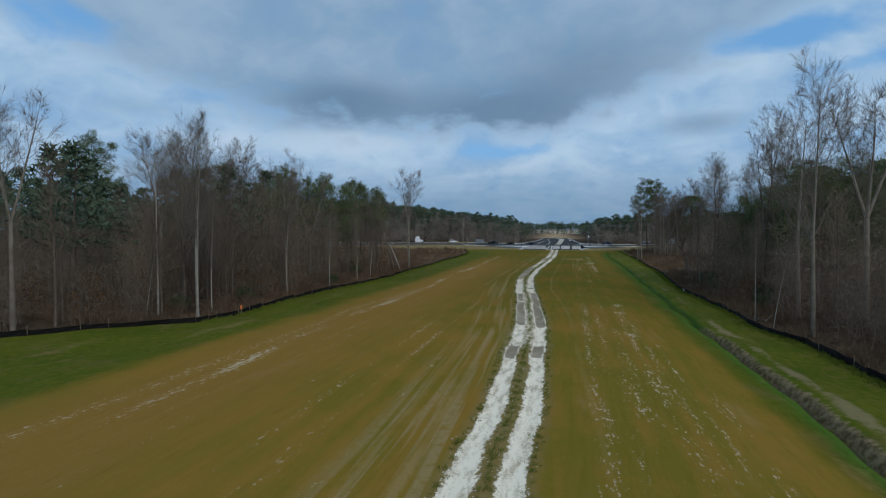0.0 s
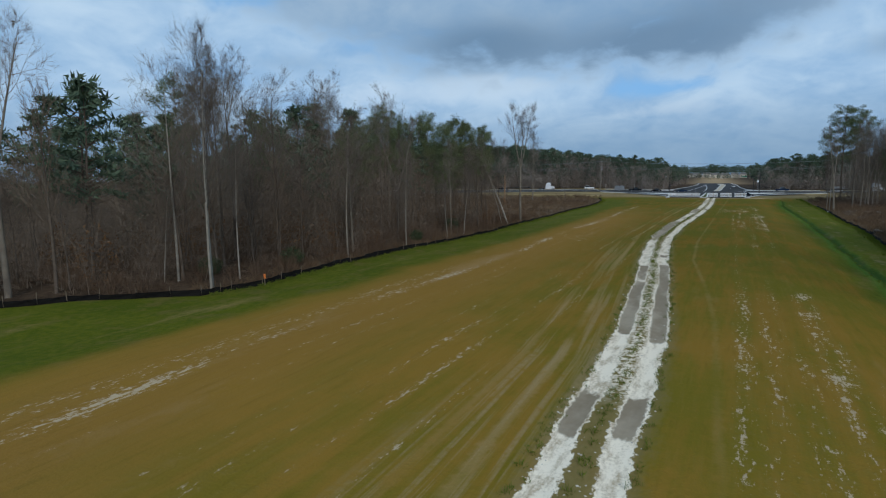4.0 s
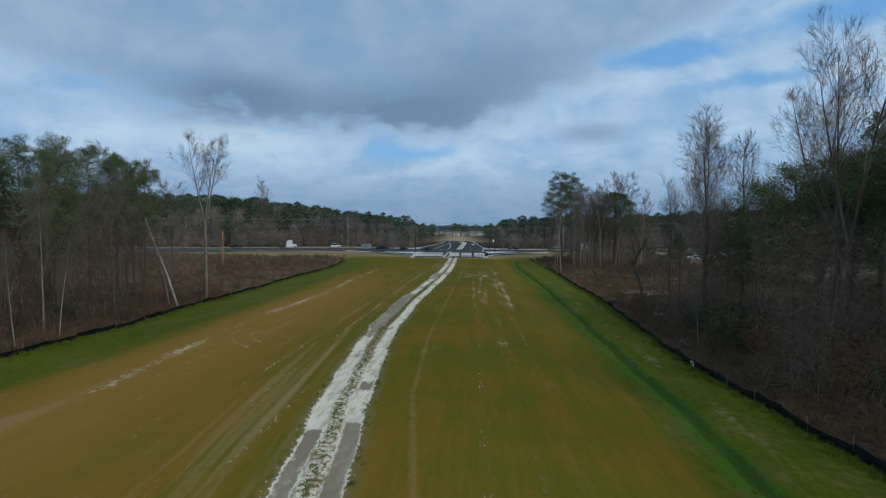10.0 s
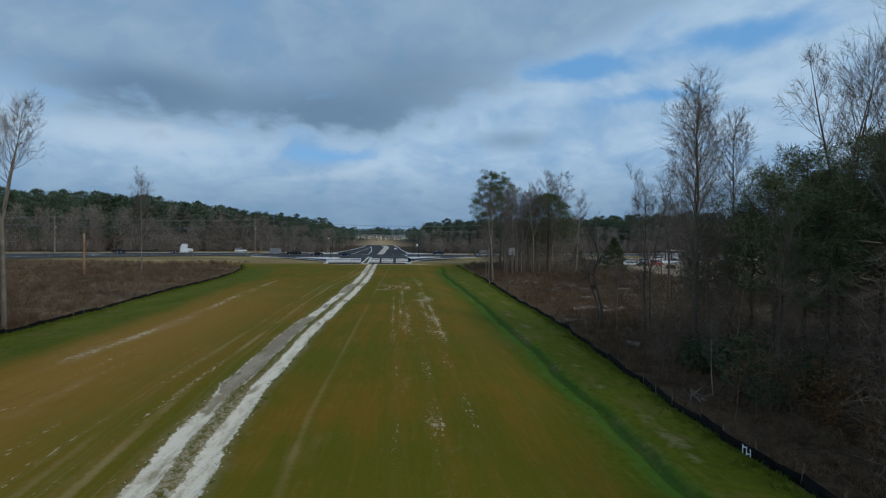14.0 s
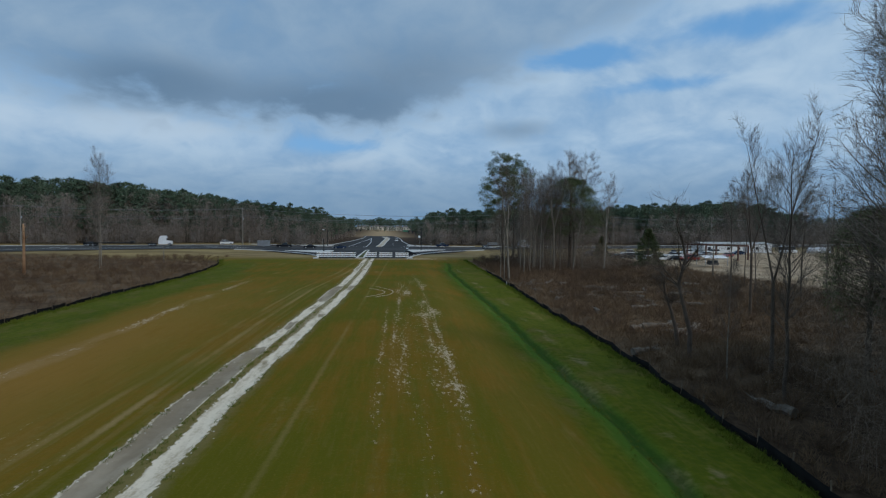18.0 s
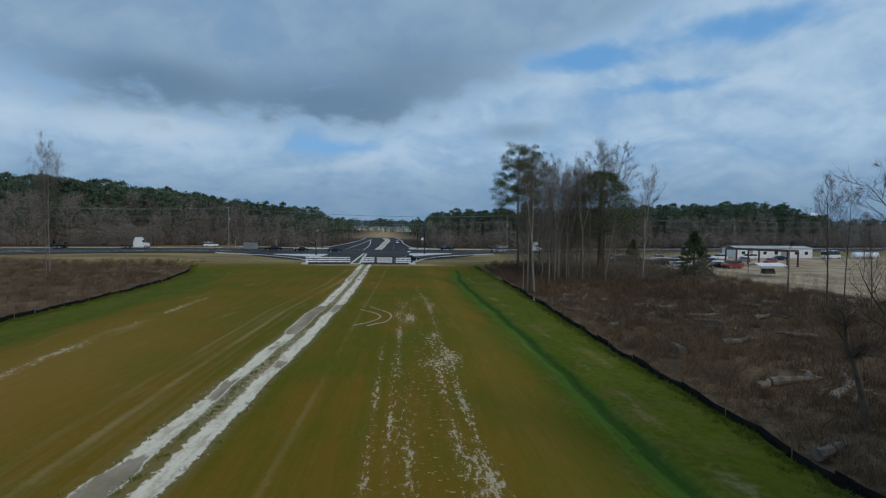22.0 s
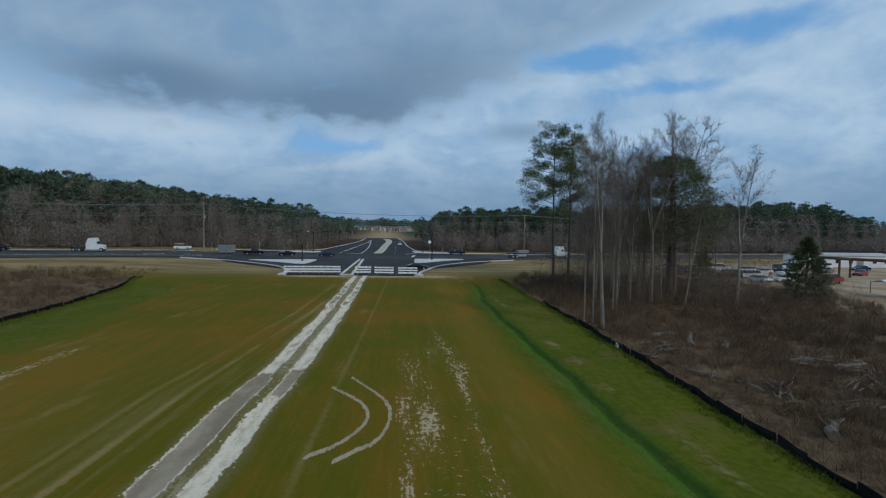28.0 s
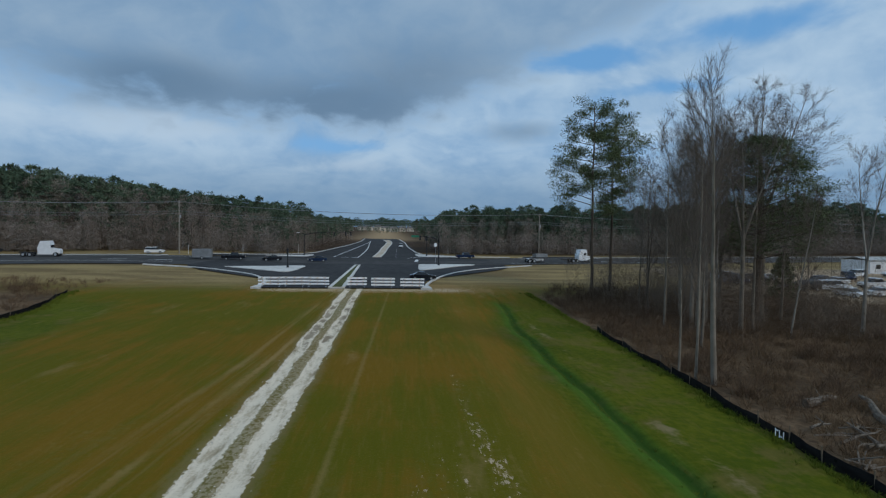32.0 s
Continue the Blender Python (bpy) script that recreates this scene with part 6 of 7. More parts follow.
for x, y, L, a in LOGS:
    g = Geo()
    pts = [Vector((L * (i / 5 - 0.5), 0.12 * math.sin(i * 1.7 + x), 0.30 + 0.06 * math.sin(i * 2.1))) for i in range(6)]
    g.tube(pts, [0.30, 0.28, 0.25, 0.21, 0.16, 0.10], 8)
    for _ in range(3):
        u = rng.uniform(-0.3, 0.45) * L
        g.tube([(u, 0, 0.2), (u + rng.uniform(0.2, 0.7), rng.uniform(-0.7, 0.7), rng.uniform(0.3, 0.9))], [0.05, 0.02], 4)
    ob = single("fallen_log", g, M_LOG, "grey fallen log with broken limbs in dry brush", "log", "", "fallen logs")
    ob.matrix_world = pose(x, y, gz(x, y), 0, rng.uniform(-3, 3), a)

# heaps of cleared slash
def slash_pile(x, y, size, seed, mat=M_LOG):
    rr = random.Random(seed)
    ob = thing("slash_pile", pose(x, y, gz(x, y), 0, 0, rr.uniform(0, 180)), "low heap of grey broken branches in dry brush", "branches", "slash heaps")
    for k in range(int(11 * size)):
        u, v, a = rr.gauss(0, 1.6) * size, rr.gauss(0, 0.6) * size, rr.gauss(0, 0.5)
        ln, r = rr.uniform(1.0, 3.2), rr.uniform(0.03, 0.10)
        d = Vector((math.cos(a), math.sin(a), rr.uniform(-0.12, 0.25))) * ln
        p = Vector((u, v, rr.uniform(0.05, 0.40)))
        g = Geo().tube([p - d / 2, p + Vector((0, 0.08, 0.06)), p + d / 2], [r, r * 0.85, r * 0.45], 5)
        for _ in range(2):
            q = p + d * rr.uniform(-0.2, 0.4)
            g.tube([q, q + Vector((rr.uniform(-0.5, 0.7), rr.uniform(-0.6, 0.6), rr.uniform(0.1, 0.5)))], [r * 0.5, r * 0.15], 3)
        part("branch", g, mat, ob)


for i, (x, y, sz) in enumerate(SLASH):
    slash_pile(x, y, sz, 300 + i)

# dead snags
def snag(x, y, pts, r, mat, label):
    g = Geo()
    g.tube([Vector(p) for p in pts], [r * (1 - 0.55 * i / (len(pts) - 1)) for i in range(len(pts))], 8)
    rr = random.Random(int(x * 7 + y))
    for _ in range(4):
        p = Vector(pts[-2]).lerp(Vector(pts[-1]), rr.random())
        g.tube([p, p + Vector((rr.uniform(-0.9, 0.9), rr.uniform(-0.9, 0.9), rr.uniform(0.2, 0.9)))], [r * 0.35, r * 0.1], 5)
    ob = single("dead_snag", g, mat, label, "dead tree", "", "dead snags", True)
    ob.location = (x, y, gz(x, y))


def dead_tree(x, y, pts, r, height_twigs, label):
    """A thick crooked trunk with a few spreading limbs and sparse twigs."""
    rr = random.Random(int(x * 13 + y))
    V, T, W, U = [], [], [], []
    P = [Vector(p) for p in pts]
    rod(V, T, P, [r * (1 - 0.6 * i / (len(P) - 1)) for i in range(len(P))], 8)
    for k in range(9):
        f = len(P) - 1 - rr.random() * 2.2
        i = min(int(f), len(P) - 2)
        q = P[i].lerp(P[i + 1], f - i)
        d = (Vector((rr.uniform(-1, 1), rr.uniform(-1, 1), rr.uniform(0.3, 1.3)))).normalized()
        limb(V, T, W, U, q, d, height_twigs * rr.uniform(0.5, 1.0), r * 0.35, 1, rr, 2, (25, 60), 0.5)
    ob = thing("dead_tree", pose(x, y, gz(x, y)), label, "dead tree", "dead snags")
    part("trunk", dress(mesh_of("dead_trunk", np.array(V), np.array(T)), M_BARK_DARK, True), None, ob)
    part("crown", dress(mesh_of("dead_crown", np.array(W), np.array(U)), M_BARK_DARK), None, ob)


dead_tree(26.3, 128.0, [(0, 0, -0.3), (-0.2, 0, 1.4), (-0.6, 0.1, 3.0), (-1.2, 0.1, 4.6), (-1.5, 0.0, 6.0)], 0.20, 1.5, "dark broken trunk leaning in dry brush")
dead_tree(24.8, 123.6, [(0, 0, -0.3), (0, 0, 2), (-0.5, 0.1, 4.0), (-0.9, 0.2, 5.8), (-0.4, 0.2, 7.8), (-0.8, 0.2, 9.6)], 0.19, 5.0, "dark crooked dead tree with spreading bare limbs")
snag(-70.0, 192.0, [(0, 0, -0.3), (0.05, 0, 3), (0.1, 0.05, 6.5), (0.05, 0.1, 10.0)], 0.34, M_SNAG, "tall bare reddish trunk standing without branches")
snag(59.3, 176.0, [(0, 0, -0.3), (0.0, 0, 3), (0.05, 0.0, 6.8)], 0.16, M_BARK_PALE, "plain grey post at the edge of the yard")
snag(-57, 222, [(0, 0, -0.3), (0.1, 0, 2), (0.0, 0, 3.6)], 0.14, M_BARK_PALE, "short dead trunk in brown brush")

# ---- bare soil marks and tyre tracks on the field ----
def patches(spots, mat, name, label, category="bare soil"):
    """Ragged flat patches pressed on the ground: (x, y, length along y, width)."""
    rr = random.Random(3)
    g = Geo()
    for x, y, L, W in spots:
        n = 9
        ring = []
        for i in range(n):
            a = 2 * math.pi * i / n
            f = rr.uniform(0.55, 1.15)
            ring.append((x + math.cos(a) * W / 2 * f, y + math.sin(a) * L / 2 * f))
        vs = [(px, py, gz(px, py) + 0.014) for px, py in ring] + [(x, y, gz(x, y) + 0.02)]
        g.add(vs, [(i, (i + 1) % n, n) for i in range(n)])
    return single(name, g, mat, label, category, "stuff")


ARCS = (([(-2.1, 160.9), (-0.3, 158.2), (0.2, 155.7), (-0.6, 153.1), (-2.0, 151.5)], 150), ([(-1.2, 162.9), (0.7, 159.1), (1.3, 156.4), (0.9, 153.3), (-0.2, 151.8), (-0.8, 151.1)], 170),
        ([(-17.5, 94.0), (-18.5, 93.0), (-18.3, 91.5), (-17.2, 89.6), (-16.2, 88.7)], 60), ([(-20.3, 93.8), (-20.0, 91.6), (-19.1, 89.7), (-17.6, 87.6), (-16.4, 86.8)], 60))
rng = random.Random(21)
spots = []
for line, n in ARCS:
    pts = bend(line, 36)
    keep, n = (1.0, n * 3) if n > 100 else (0.5, n)
    for i in range(n):
        if rng.random() > keep:
            continue
        px, py = pts[min(int(i / n * len(pts)), len(pts) - 1)]
        spots.append((px + rng.gauss(0, 0.03), py + rng.gauss(0, 0.05), rng.uniform(0.2, 0.5), rng.uniform(0.07, 0.15) * (0.6 + 0.4 * keep)))
patches(spots, M_SANDMARK, "bare_soil_patches", "curved pale scars of turning wheels in the grass")


# stones along the ruts
rng = random.Random(31)
g = Geo()
OCT = ((0, 1, 2), (0, 2, 3), (0, 3, 4), (0, 4, 1), (5, 2, 1), (5, 3, 2), (5, 4, 3), (5, 1, 4))
for _ in range(1800):
    y = 8 + 218 * rng.random() ** 1.2
    s = rng.choice((-1.42, -0.32, 0.32, 1.42)) + rng.gauss(0, 0.14)
    x = float(track(y)) + s
    r = rng.uniform(0.02, 0.06) * (1.3 if rng.random() < 0.1 else 1)
    z = gz(x, y)
    q = [(0, 0, 1), (1, 0, 0), (0, 1, 0), (-1, 0, 0), (0, -1, 0), (0, 0, -1)]
    g.add([(x + a * r * rng.uniform(0.6, 1.3), y + b * r * rng.uniform(0.6, 1.3), z + c * r * 0.55 * rng.uniform(0.6, 1.1)) for a, b, c in q], OCT)
single("gravel", g, M_STONE, "loose white stones along the wheel ruts", "gravel", "stuff")

# grass along the ditch and the fences
rng = random.Random(33)
GRASS = [brush_clump(s, 0.32, 16, 0.018, 0.22) for s in (201, 202, 203)]
gs = []
for _ in range(6500):
    y = rng.uniform(10, 228)
    w = rng.random()
    if w < 0.16:
        x = float(ditch(y)) + rng.gauss(-0.2, 0.5)
    elif w < 0.58:
        x = float(right(y)) - abs(rng.gauss(0, 0.5)) - 0.1
    else:
        x = float(left(max(y, 46))) + abs(rng.gauss(0, 0.6)) + 0.1
        if y < 46:
            continue
    gs.append((rng.randrange(3), x, y, gz(x, y) - 0.03, rng.uniform(0, 6.28), rng.uniform(0.5, 1.2) * (0.55 if w < 0.16 else 1)))
for _ in range(1500):
    y = 10 + 130 * rng.random() ** 1.5
    x = float(track(y)) + rng.choice((-1.5, 0.0, 0.0, 1.5)) + rng.gauss(0, 0.12)
    gs.append((rng.randrange(3), x, y, gz(x, y) - 0.03, rng.uniform(0, 6.28), rng.uniform(0.3, 0.75)))
v, t = strew(GRASS, gs)
single("grass", dress(mesh_of("grass", v, t), M_GRASS), None, "green grass tufts along ditch and fences", "grass", "stuff")

# ---- barricades ----
def barricade(x, y, yaw, width):
    z = float(road_z(x, y))
    b = thing("barricade", pose(x, y, z, 0, 0, yaw), "white three-rail road barricade across the closed lane", "barricade", "road barricades")
    for zz in (0.45, 0.92, 1.39):
        rail = part("rail", Geo().box((0, 0, zz), (width, 0.05, 0.27)), M_WHITE, b)
        for i in range(3):
            part("stripe", Geo().box(((i - 1) * width * 0.31, -0.027, zz), (0.10, 0.006, 0.25), (0, 38, 0)), M_STRIPE, rail, "faded orange stripe")
    for sx in (-0.36, 0.36):
        part("upright", Geo().box((sx * width, 0.055, 0.78), (0.06, 0.05, 1.56)), M_STEEL, b)
        part("foot", Geo().box((sx * width, 0.03, 0.04), (0.07, 1.5, 0.07)), M_STEEL, b)
        part("bolt_plate", Geo().box((sx * width, -0.03, 1.39), (0.09, 0.012, 0.16)), M_DARKPOLE, b)
    return b


for x, y, yaw, w in ((-18.7, 231.6, 2.0, 3.65), (-15.2, 231.9, 4.5, 3.6), (-11.7, 231.9, -2.0, 3.6), (-5.6, 231.6, 7.0, 3.0), (-1.6, 231.0, -2.0, 3.65), (2.9, 230.4, -2.0, 3.65)):
    barricade(x, y, yaw, w)

# ---- signal poles, mast arms, poles and wires ----
def signal_head(parent, at, facing):
    h = part("signal_head", Geo().box((0, 0, 0), (0.38, 0.28, 1.1)), M_DARKPOLE, parent, "black three-lamp signal head", at=at @ pose(0, 0, 0, 0, 0, facing))
    for i in range(3):
        part("visor", Geo().cyl((0, -0.24, 0.34 - 0.34 * i), 0.15, 0.22, 10, "y"), M_DARKPOLE, h)
    return h


def signal_pole(x, y, height, arm, arm_z, heads, label, sign=None, lamp=False, r=0.13):
    p = thing("traffic_signal", pose(x, y, float(road_z(x, y)) + 0.1), label, "traffic signal", "traffic signals")
    part("pole", Geo().tube([(0, 0, -0.1), (0, 0, height * 0.5), (0, 0, height)], [r * 1.25, r, r * 0.7], 10), M_DARKPOLE, p)
    part("base", Geo().cyl((0, 0, 0.12), r * 2.2, 0.4, 10), M_DARKPOLE, p)
    if arm:
        part("mast_arm", Geo().tube([(0, 0, arm_z - 0.9), (arm * 0.12, 0, arm_z - 0.35), (arm * 0.3, 0, arm_z), (arm, 0, arm_z + 0.25)], [0.11, 0.10, 0.09, 0.05], 8), M_DARKPOLE, p)
    for hx, hz in heads:
        signal_head(p, pose(hx, -0.2, hz), 0)
    if sign:
        part("street_sign", Geo().box((sign, -0.12, arm_z + 0.15), (1.9, 0.04, 0.5)), M_SIGNGREEN, p, "green street sign")
    if lamp:
        part("lamp_arm", Geo().tube([(0, 0, height - 0.2), (-0.5, -0.4, height + 0.2), (-1.4, -1.1, height + 0.3)], [0.06, 0.05, 0.04], 6), M_DARKPOLE, p)
        part("lamp_head", Geo().box((-1.6, -1.2, height + 0.28), (0.8, 0.34, 0.14), (0, 0, 38)), M_WHITE, p, "pale lamp head")
    return p


signal_pole(-23.4, 265.6, 4.2, 0, 0, ((0, 3.4),), "short black signal post on the corner island")
signal_pole(10.2, 278.0, 8.2, -6.2, 6.9, ((-3.2, 6.6), (-4.6, 6.7)), "black signal pole with mast arm and green sign", sign=-5.8)
signal_pole(-28.4, 312.0, 6.6, 14.5, 7.0, ((9.0, 6.6), (12.5, 6.7), (14.0, 6.7)), "black signal pole with long mast arm", lamp=True)
signal_pole(9.2, 320.0, 6.5, 0, 0, ((0, 5.6),), "black signal pole on the far corner")
part_sign = thing("road_sign", pose(9.6, 281.0, float(road_z(9.6, 281)) + 0.1), "small white road sign on a thin post", "road sign")
part("post", Geo().cyl((0, 0, 2.6), 0.035, 5.4, 6), M_STEEL, part_sign)
part("plate", Geo().box((0, -0.05, 4.9), (0.7, 0.02, 0.8)), M_WHITE, part_sign)


def utility_pole(x, y, height, cross=True):
    z = gz(x, y)
    p = thing("utility_pole", pose(x, y, z, 0, 0, 14), "grey wooden utility pole with cross arm beside the highway", "utility pole", "utility poles")
    part("pole", Geo().tube([(0, 0, -0.4), (0, 0, height / 2), (0, 0, height)], [0.21, 0.17, 0.13], 10), M_POLE, p)
    if cross:
        arm = part("cross_arm", Geo().box((0, 0, height - 0.7), (0.12, 2.4, 0.14)), M_POLE, p)
        for u in (-1.1, 0, 1.1):
            part("insulator", Geo().cyl((0, u, height - 0.5), 0.06, 0.26, 8), M_STEEL, arm)
    part("transformer", Geo().cyl((0.32, 0, height - 4.4), 0.24, 0.9, 10), M_STEEL, p, "grey transformer can")
    return z + height


POLES = ((-275, 246, 14.5), (-203, 264, 14.5), (-131.4, 282.3, 14.5), (-60.2, 300.2, 14.8), (48.0, 327.0, 14.8), (110.0, 342.0, 14.5), (171.0, 357.0, 14.5), (236, 373, 14.5))
tops = [(x, y, utility_pole(x, y, h)) for x, y, h in POLES]
for (x0, y0, z0), (x1, y1, z1) in zip(tops[:-1], tops[1:]):
    for u, dz in ((-1.1, -0.35), (1.1, -0.35), (0, -2.9), (0.0, -3.6)):
        pts = []
        for i in range(11):
            f = i / 10
            pts.append((x0 + (x1 - x0) * f, y0 + u + (y1 - y0) * f, z0 + dz + (z1 - z0) * f - 5.2 * f * (1 - f) * math.hypot(x1 - x0, y1 - y0) / 90))
        single("power_line", Geo().tube(pts, [0.035] * 11, 4), M_WIRE, "thin sagging power line between utility poles", "cable", "", "power lines")
for x, y, h in ((-57.5, 299.5, 2.6), (-32, 322, 3.2), (17, 330, 2.4), (-44.0, 303.5, 3.0)):
    mp = thing("marker_post", pose(x, y, gz(x, y)), "thin pale marker post beside the road", "post", "marker posts")
    part("post", Geo().cyl((0, 0, h / 2), 0.06, h, 6), M_CONCRETE, mp)
    part("cap", Geo().cyl((0, 0, h), 0.08, 0.1, 6), M_CONCRETE, mp)

# ---- vehicles ----
def loft(g, sections):
    """Skin over cross-sections of four points each, closed at both ends."""
    rows = [[*s, s[0]] for s in sections]
    g.sheet(rows)
    g.add([*sections[0], *sections[-1]], [(0, 1, 2, 3), (7, 6, 5, 4)])
    return g


def sect(x, w, z0, z1, tuck=0.94):
    return [(x, -w / 2 * tuck, z0), (x, w / 2 * tuck, z0), (x, w / 2, z1), (x, -w / 2, z1)]


SHAPES = {
    # nose to tail: x, bottom, deck height; then cabin base and roof spans
    "sedan": (4.7, 1.80, [(-2.35, 0.45, 0.62), (-2.2, 0.28, 0.76), (-1.0, 0.25, 0.92), (0.9, 0.25, 0.95), (2.1, 0.28, 0.96), (2.35, 0.42, 0.84)], [(-1.15, 0.92), (-0.35, 1.42), (0.95, 1.43), (1.75, 0.97)]),
    "suv": (4.8, 1.92, [(-2.4, 0.5, 0.75), (-2.25, 0.34, 0.98), (-1.1, 0.32, 1.08), (1.2, 0.32, 1.10), (2.3, 0.34, 1.10), (2.4, 0.5, 1.0)], [(-1.2, 1.06), (-0.5, 1.74), (2.0, 1.76), (2.36, 1.10)]),
    "pickup": (5.6, 1.98, [(-2.8, 0.55, 0.85), (-2.65, 0.40, 1.04), (-1.4, 0.38, 1.12), (0.6, 0.38, 1.12), (2.6, 0.40, 1.10), (2.8, 0.55, 1.05)], [(-1.5, 1.10), (-0.85, 1.82), (0.55, 1.84), (0.75, 1.12)]),
    "bus": (7.2, 2.2, [(-3.6, 0.5, 1.2), (-3.4, 0.4, 1.35), (-2.6, 0.38, 1.4), (2.0, 0.38, 1.4), (3.5, 0.40, 1.4), (3.6, 0.5, 1.4)], [(-2.9, 1.38), (-2.3, 2.75), (3.45, 2.8), (3.58, 1.40)]),
}
WHEEL = Geo().cyl((0, 0, 0), 0.33, 0.22, 14, "y").data("tyre")
WHEEL.materials.append(M_TYRE)
RIMM = Geo().cyl((0, 0, 0), 0.20, 0.235, 10, "y").data("rim")
RIMM.materials.append(M_RIM)


def vehicle(kind, paint, x, y, yaw, label, name="car", group="", z=None, category="car"):
    length, w, body, cab = SHAPES[kind]
    zz = (float(road_z(x, y)) + 0.01 if y > 229 else gz(x, y)) if z is None else z
    c = thing(name, pose(x, y, zz, 0, 0, yaw), label, category, group)
    g = Geo()
    loft(g, [sect(px, w * (0.92 if i in (0, len(body) - 1) else 1.0), a, b) for i, (px, a, b) in enumerate(body)])
    part("body", g, paint, c)
    (x0, z0), (x1, z1), (x2, z2), (x3, z3) = cab
    g = Geo()
    loft(g, [[(x0, -w * 0.46, z0), (x0, w * 0.46, z0), (x0 + 0.02, w * 0.46, z0 + 0.01), (x0 + 0.02, -w * 0.46, z0 + 0.01)],
             [(x1, -w * 0.46, z0), (x1, w * 0.46, z0), (x1, w * 0.40, z1 - 0.05), (x1, -w * 0.40, z1 - 0.05)],
             [(x2, -w * 0.46, z0), (x2, w * 0.46, z0), (x2, w * 0.40, z2 - 0.05), (x2, -w * 0.40, z2 - 0.05)],
             [(x3, -w * 0.46, z3), (x3, w * 0.46, z3), (x3 - 0.02, w * 0.46, z3 + 0.01), (x3 - 0.02, -w * 0.46, z3 + 0.01)]])
    part("window_glass", g, M_GLASS, c, "dark glass")
    part("roof", Geo().box(((x1 + x2) / 2, 0, z1 - 0.02), (x2 - x1 + 0.06, w * 0.82, 0.08), taper=0.94), paint, c)
    for sx in (x1 + 0.02, (x1 + x2) / 2, x2 - 0.02):
        part("pillar", Geo().box((sx, 0, (z0 + z1) / 2 - 0.02), (0.09, w * 0.875, z1 - z0 - 0.02), taper=0.94), paint, c)
    for sx in (-0.31, 0.30):
        for sy in (-0.45, 0.45):
            wh = part("wheel", WHEEL, None, c, at=pose(sx * length, sy * w, 0.33))
            part("rim", RIMM, None, wh)
    for sy in (-0.36, 0.36):
        part("headlight", Geo().box((-length / 2 + 0.06, sy * w, body[1][2] - 0.12), (0.12, 0.34, 0.14)), M_LENS, c)
        part("tail_light", Geo().box((length / 2 - 0.05, sy * w, body[-1][2] - 0.12), (0.1, 0.26, 0.18)), M_TAIL, c)
    part("front_bumper", Geo().box((-length / 2 + 0.05, 0, 0.45), (0.16, w * 0.9, 0.2)), M_DARKPOLE, c)
    if kind == "pickup":
        part("bed", Geo().box((1.75, 0, 1.0), (1.85, w * 0.82, 0.3)), M_DARKPOLE, c, "open cargo bed")
    return c


HW = math.degrees(math.atan(0.22))
vehicle("sedan", M_SEDAN_BLACK, 5.0, 243.5, 182, "black sedan waiting beside the white barricades")
vehicle("sedan", M_CAR_BLUE, -20.6, 288.0, HW, "dark blue sedan crossing the junction")
vehicle("suv", M_CAR_WHITE, 0.6, 390.0, 90, "white car coming along the far road")
vehicle("pickup", M_CAR_BLUE, 20.5, 310.0, HW + 180, "dark pickup truck on the highway", "pickup_truck", category="pickup truck")
vehicle("suv", M_CAR_WHITE, -65.3, 297.0, HW + 180, "white sport utility car on the highway")
vehicle("sedan", M_SEDAN_BLACK, -31.5, 285.5, HW, "black sedan on the highway")
vehicle("sedan", M_SEDAN_BLACK, -107.0, 281.0, HW + 180, "black sedan on the highway")
vehicle("sedan", M_CAR_WHITE, 39.0, 297.0, HW + 180, "white sedan on the highway")

# lorry tractor with a flatbed trailer, standing on the highway
def semi(x, y, yaw):
    c = thing("semi_truck", pose(x, y, float(road_z(x, y)) + 0.01, 0, 0, yaw), "white tractor unit pulling a long empty flatbed", "truck")
    cabin = part("cab", loft(Geo(), [sect(8.0, 2.3, 0.7, 2.1), sect(8.6, 2.4, 0.6, 3.6), sect(10.3, 2.4, 0.6, 3.7), sect(10.6, 2.3, 0.6, 2.9)]), M_CAR_WHITE, c, "white sleeper cab")
    part("hood", loft(Geo(), [sect(10.5, 2.0, 0.6, 2.0), sect(12.2, 1.8, 0.6, 1.75), sect(12.4, 1.7, 0.7, 1.4)]), M_CAR_WHITE, c)
    part("windshield", Geo().box((10.62, 0, 2.45), (0.06, 2.0, 0.7), (0, -12, 0)), M_GLASS, cabin)
    part("side_window", Geo().box((9.9, -1.2, 2.4), (0.7, 0.05, 0.6)), M_GLASS, cabin)
    part("trailer_deck", Geo().box((-0.8, 0, 1.4), (15.0, 2.5, 0.26)), M_DARKPOLE, c, "empty dark flatbed deck")
    part("chassis", Geo().box((7.0, 0, 0.95), (8.0, 0.9, 0.22)), M_DARKPOLE, c)
    part("load", Geo().box((-3.6, 0, 2.0), (3.6, 2.0, 0.9)), M_CAR_GREY, c, "grey strapped load")
    part("exhaust_stack", Geo().cyl((8.3, 1.0, 2.9), 0.09, 2.4, 8), M_RIM, c)
    for wx in (-7.2, -5.9, 6.2, 7.5, 11.6):
        for wy in (-1.05, 1.05):
            wh = part("wheel", WHEEL, None, c, at=pose(wx, wy, 0.5) @ Matrix.Diagonal((1.5, 1.8, 1.5, 1)))
            part("rim", RIMM, None, wh)
    return c


semi(43.0, 294.0, HW)
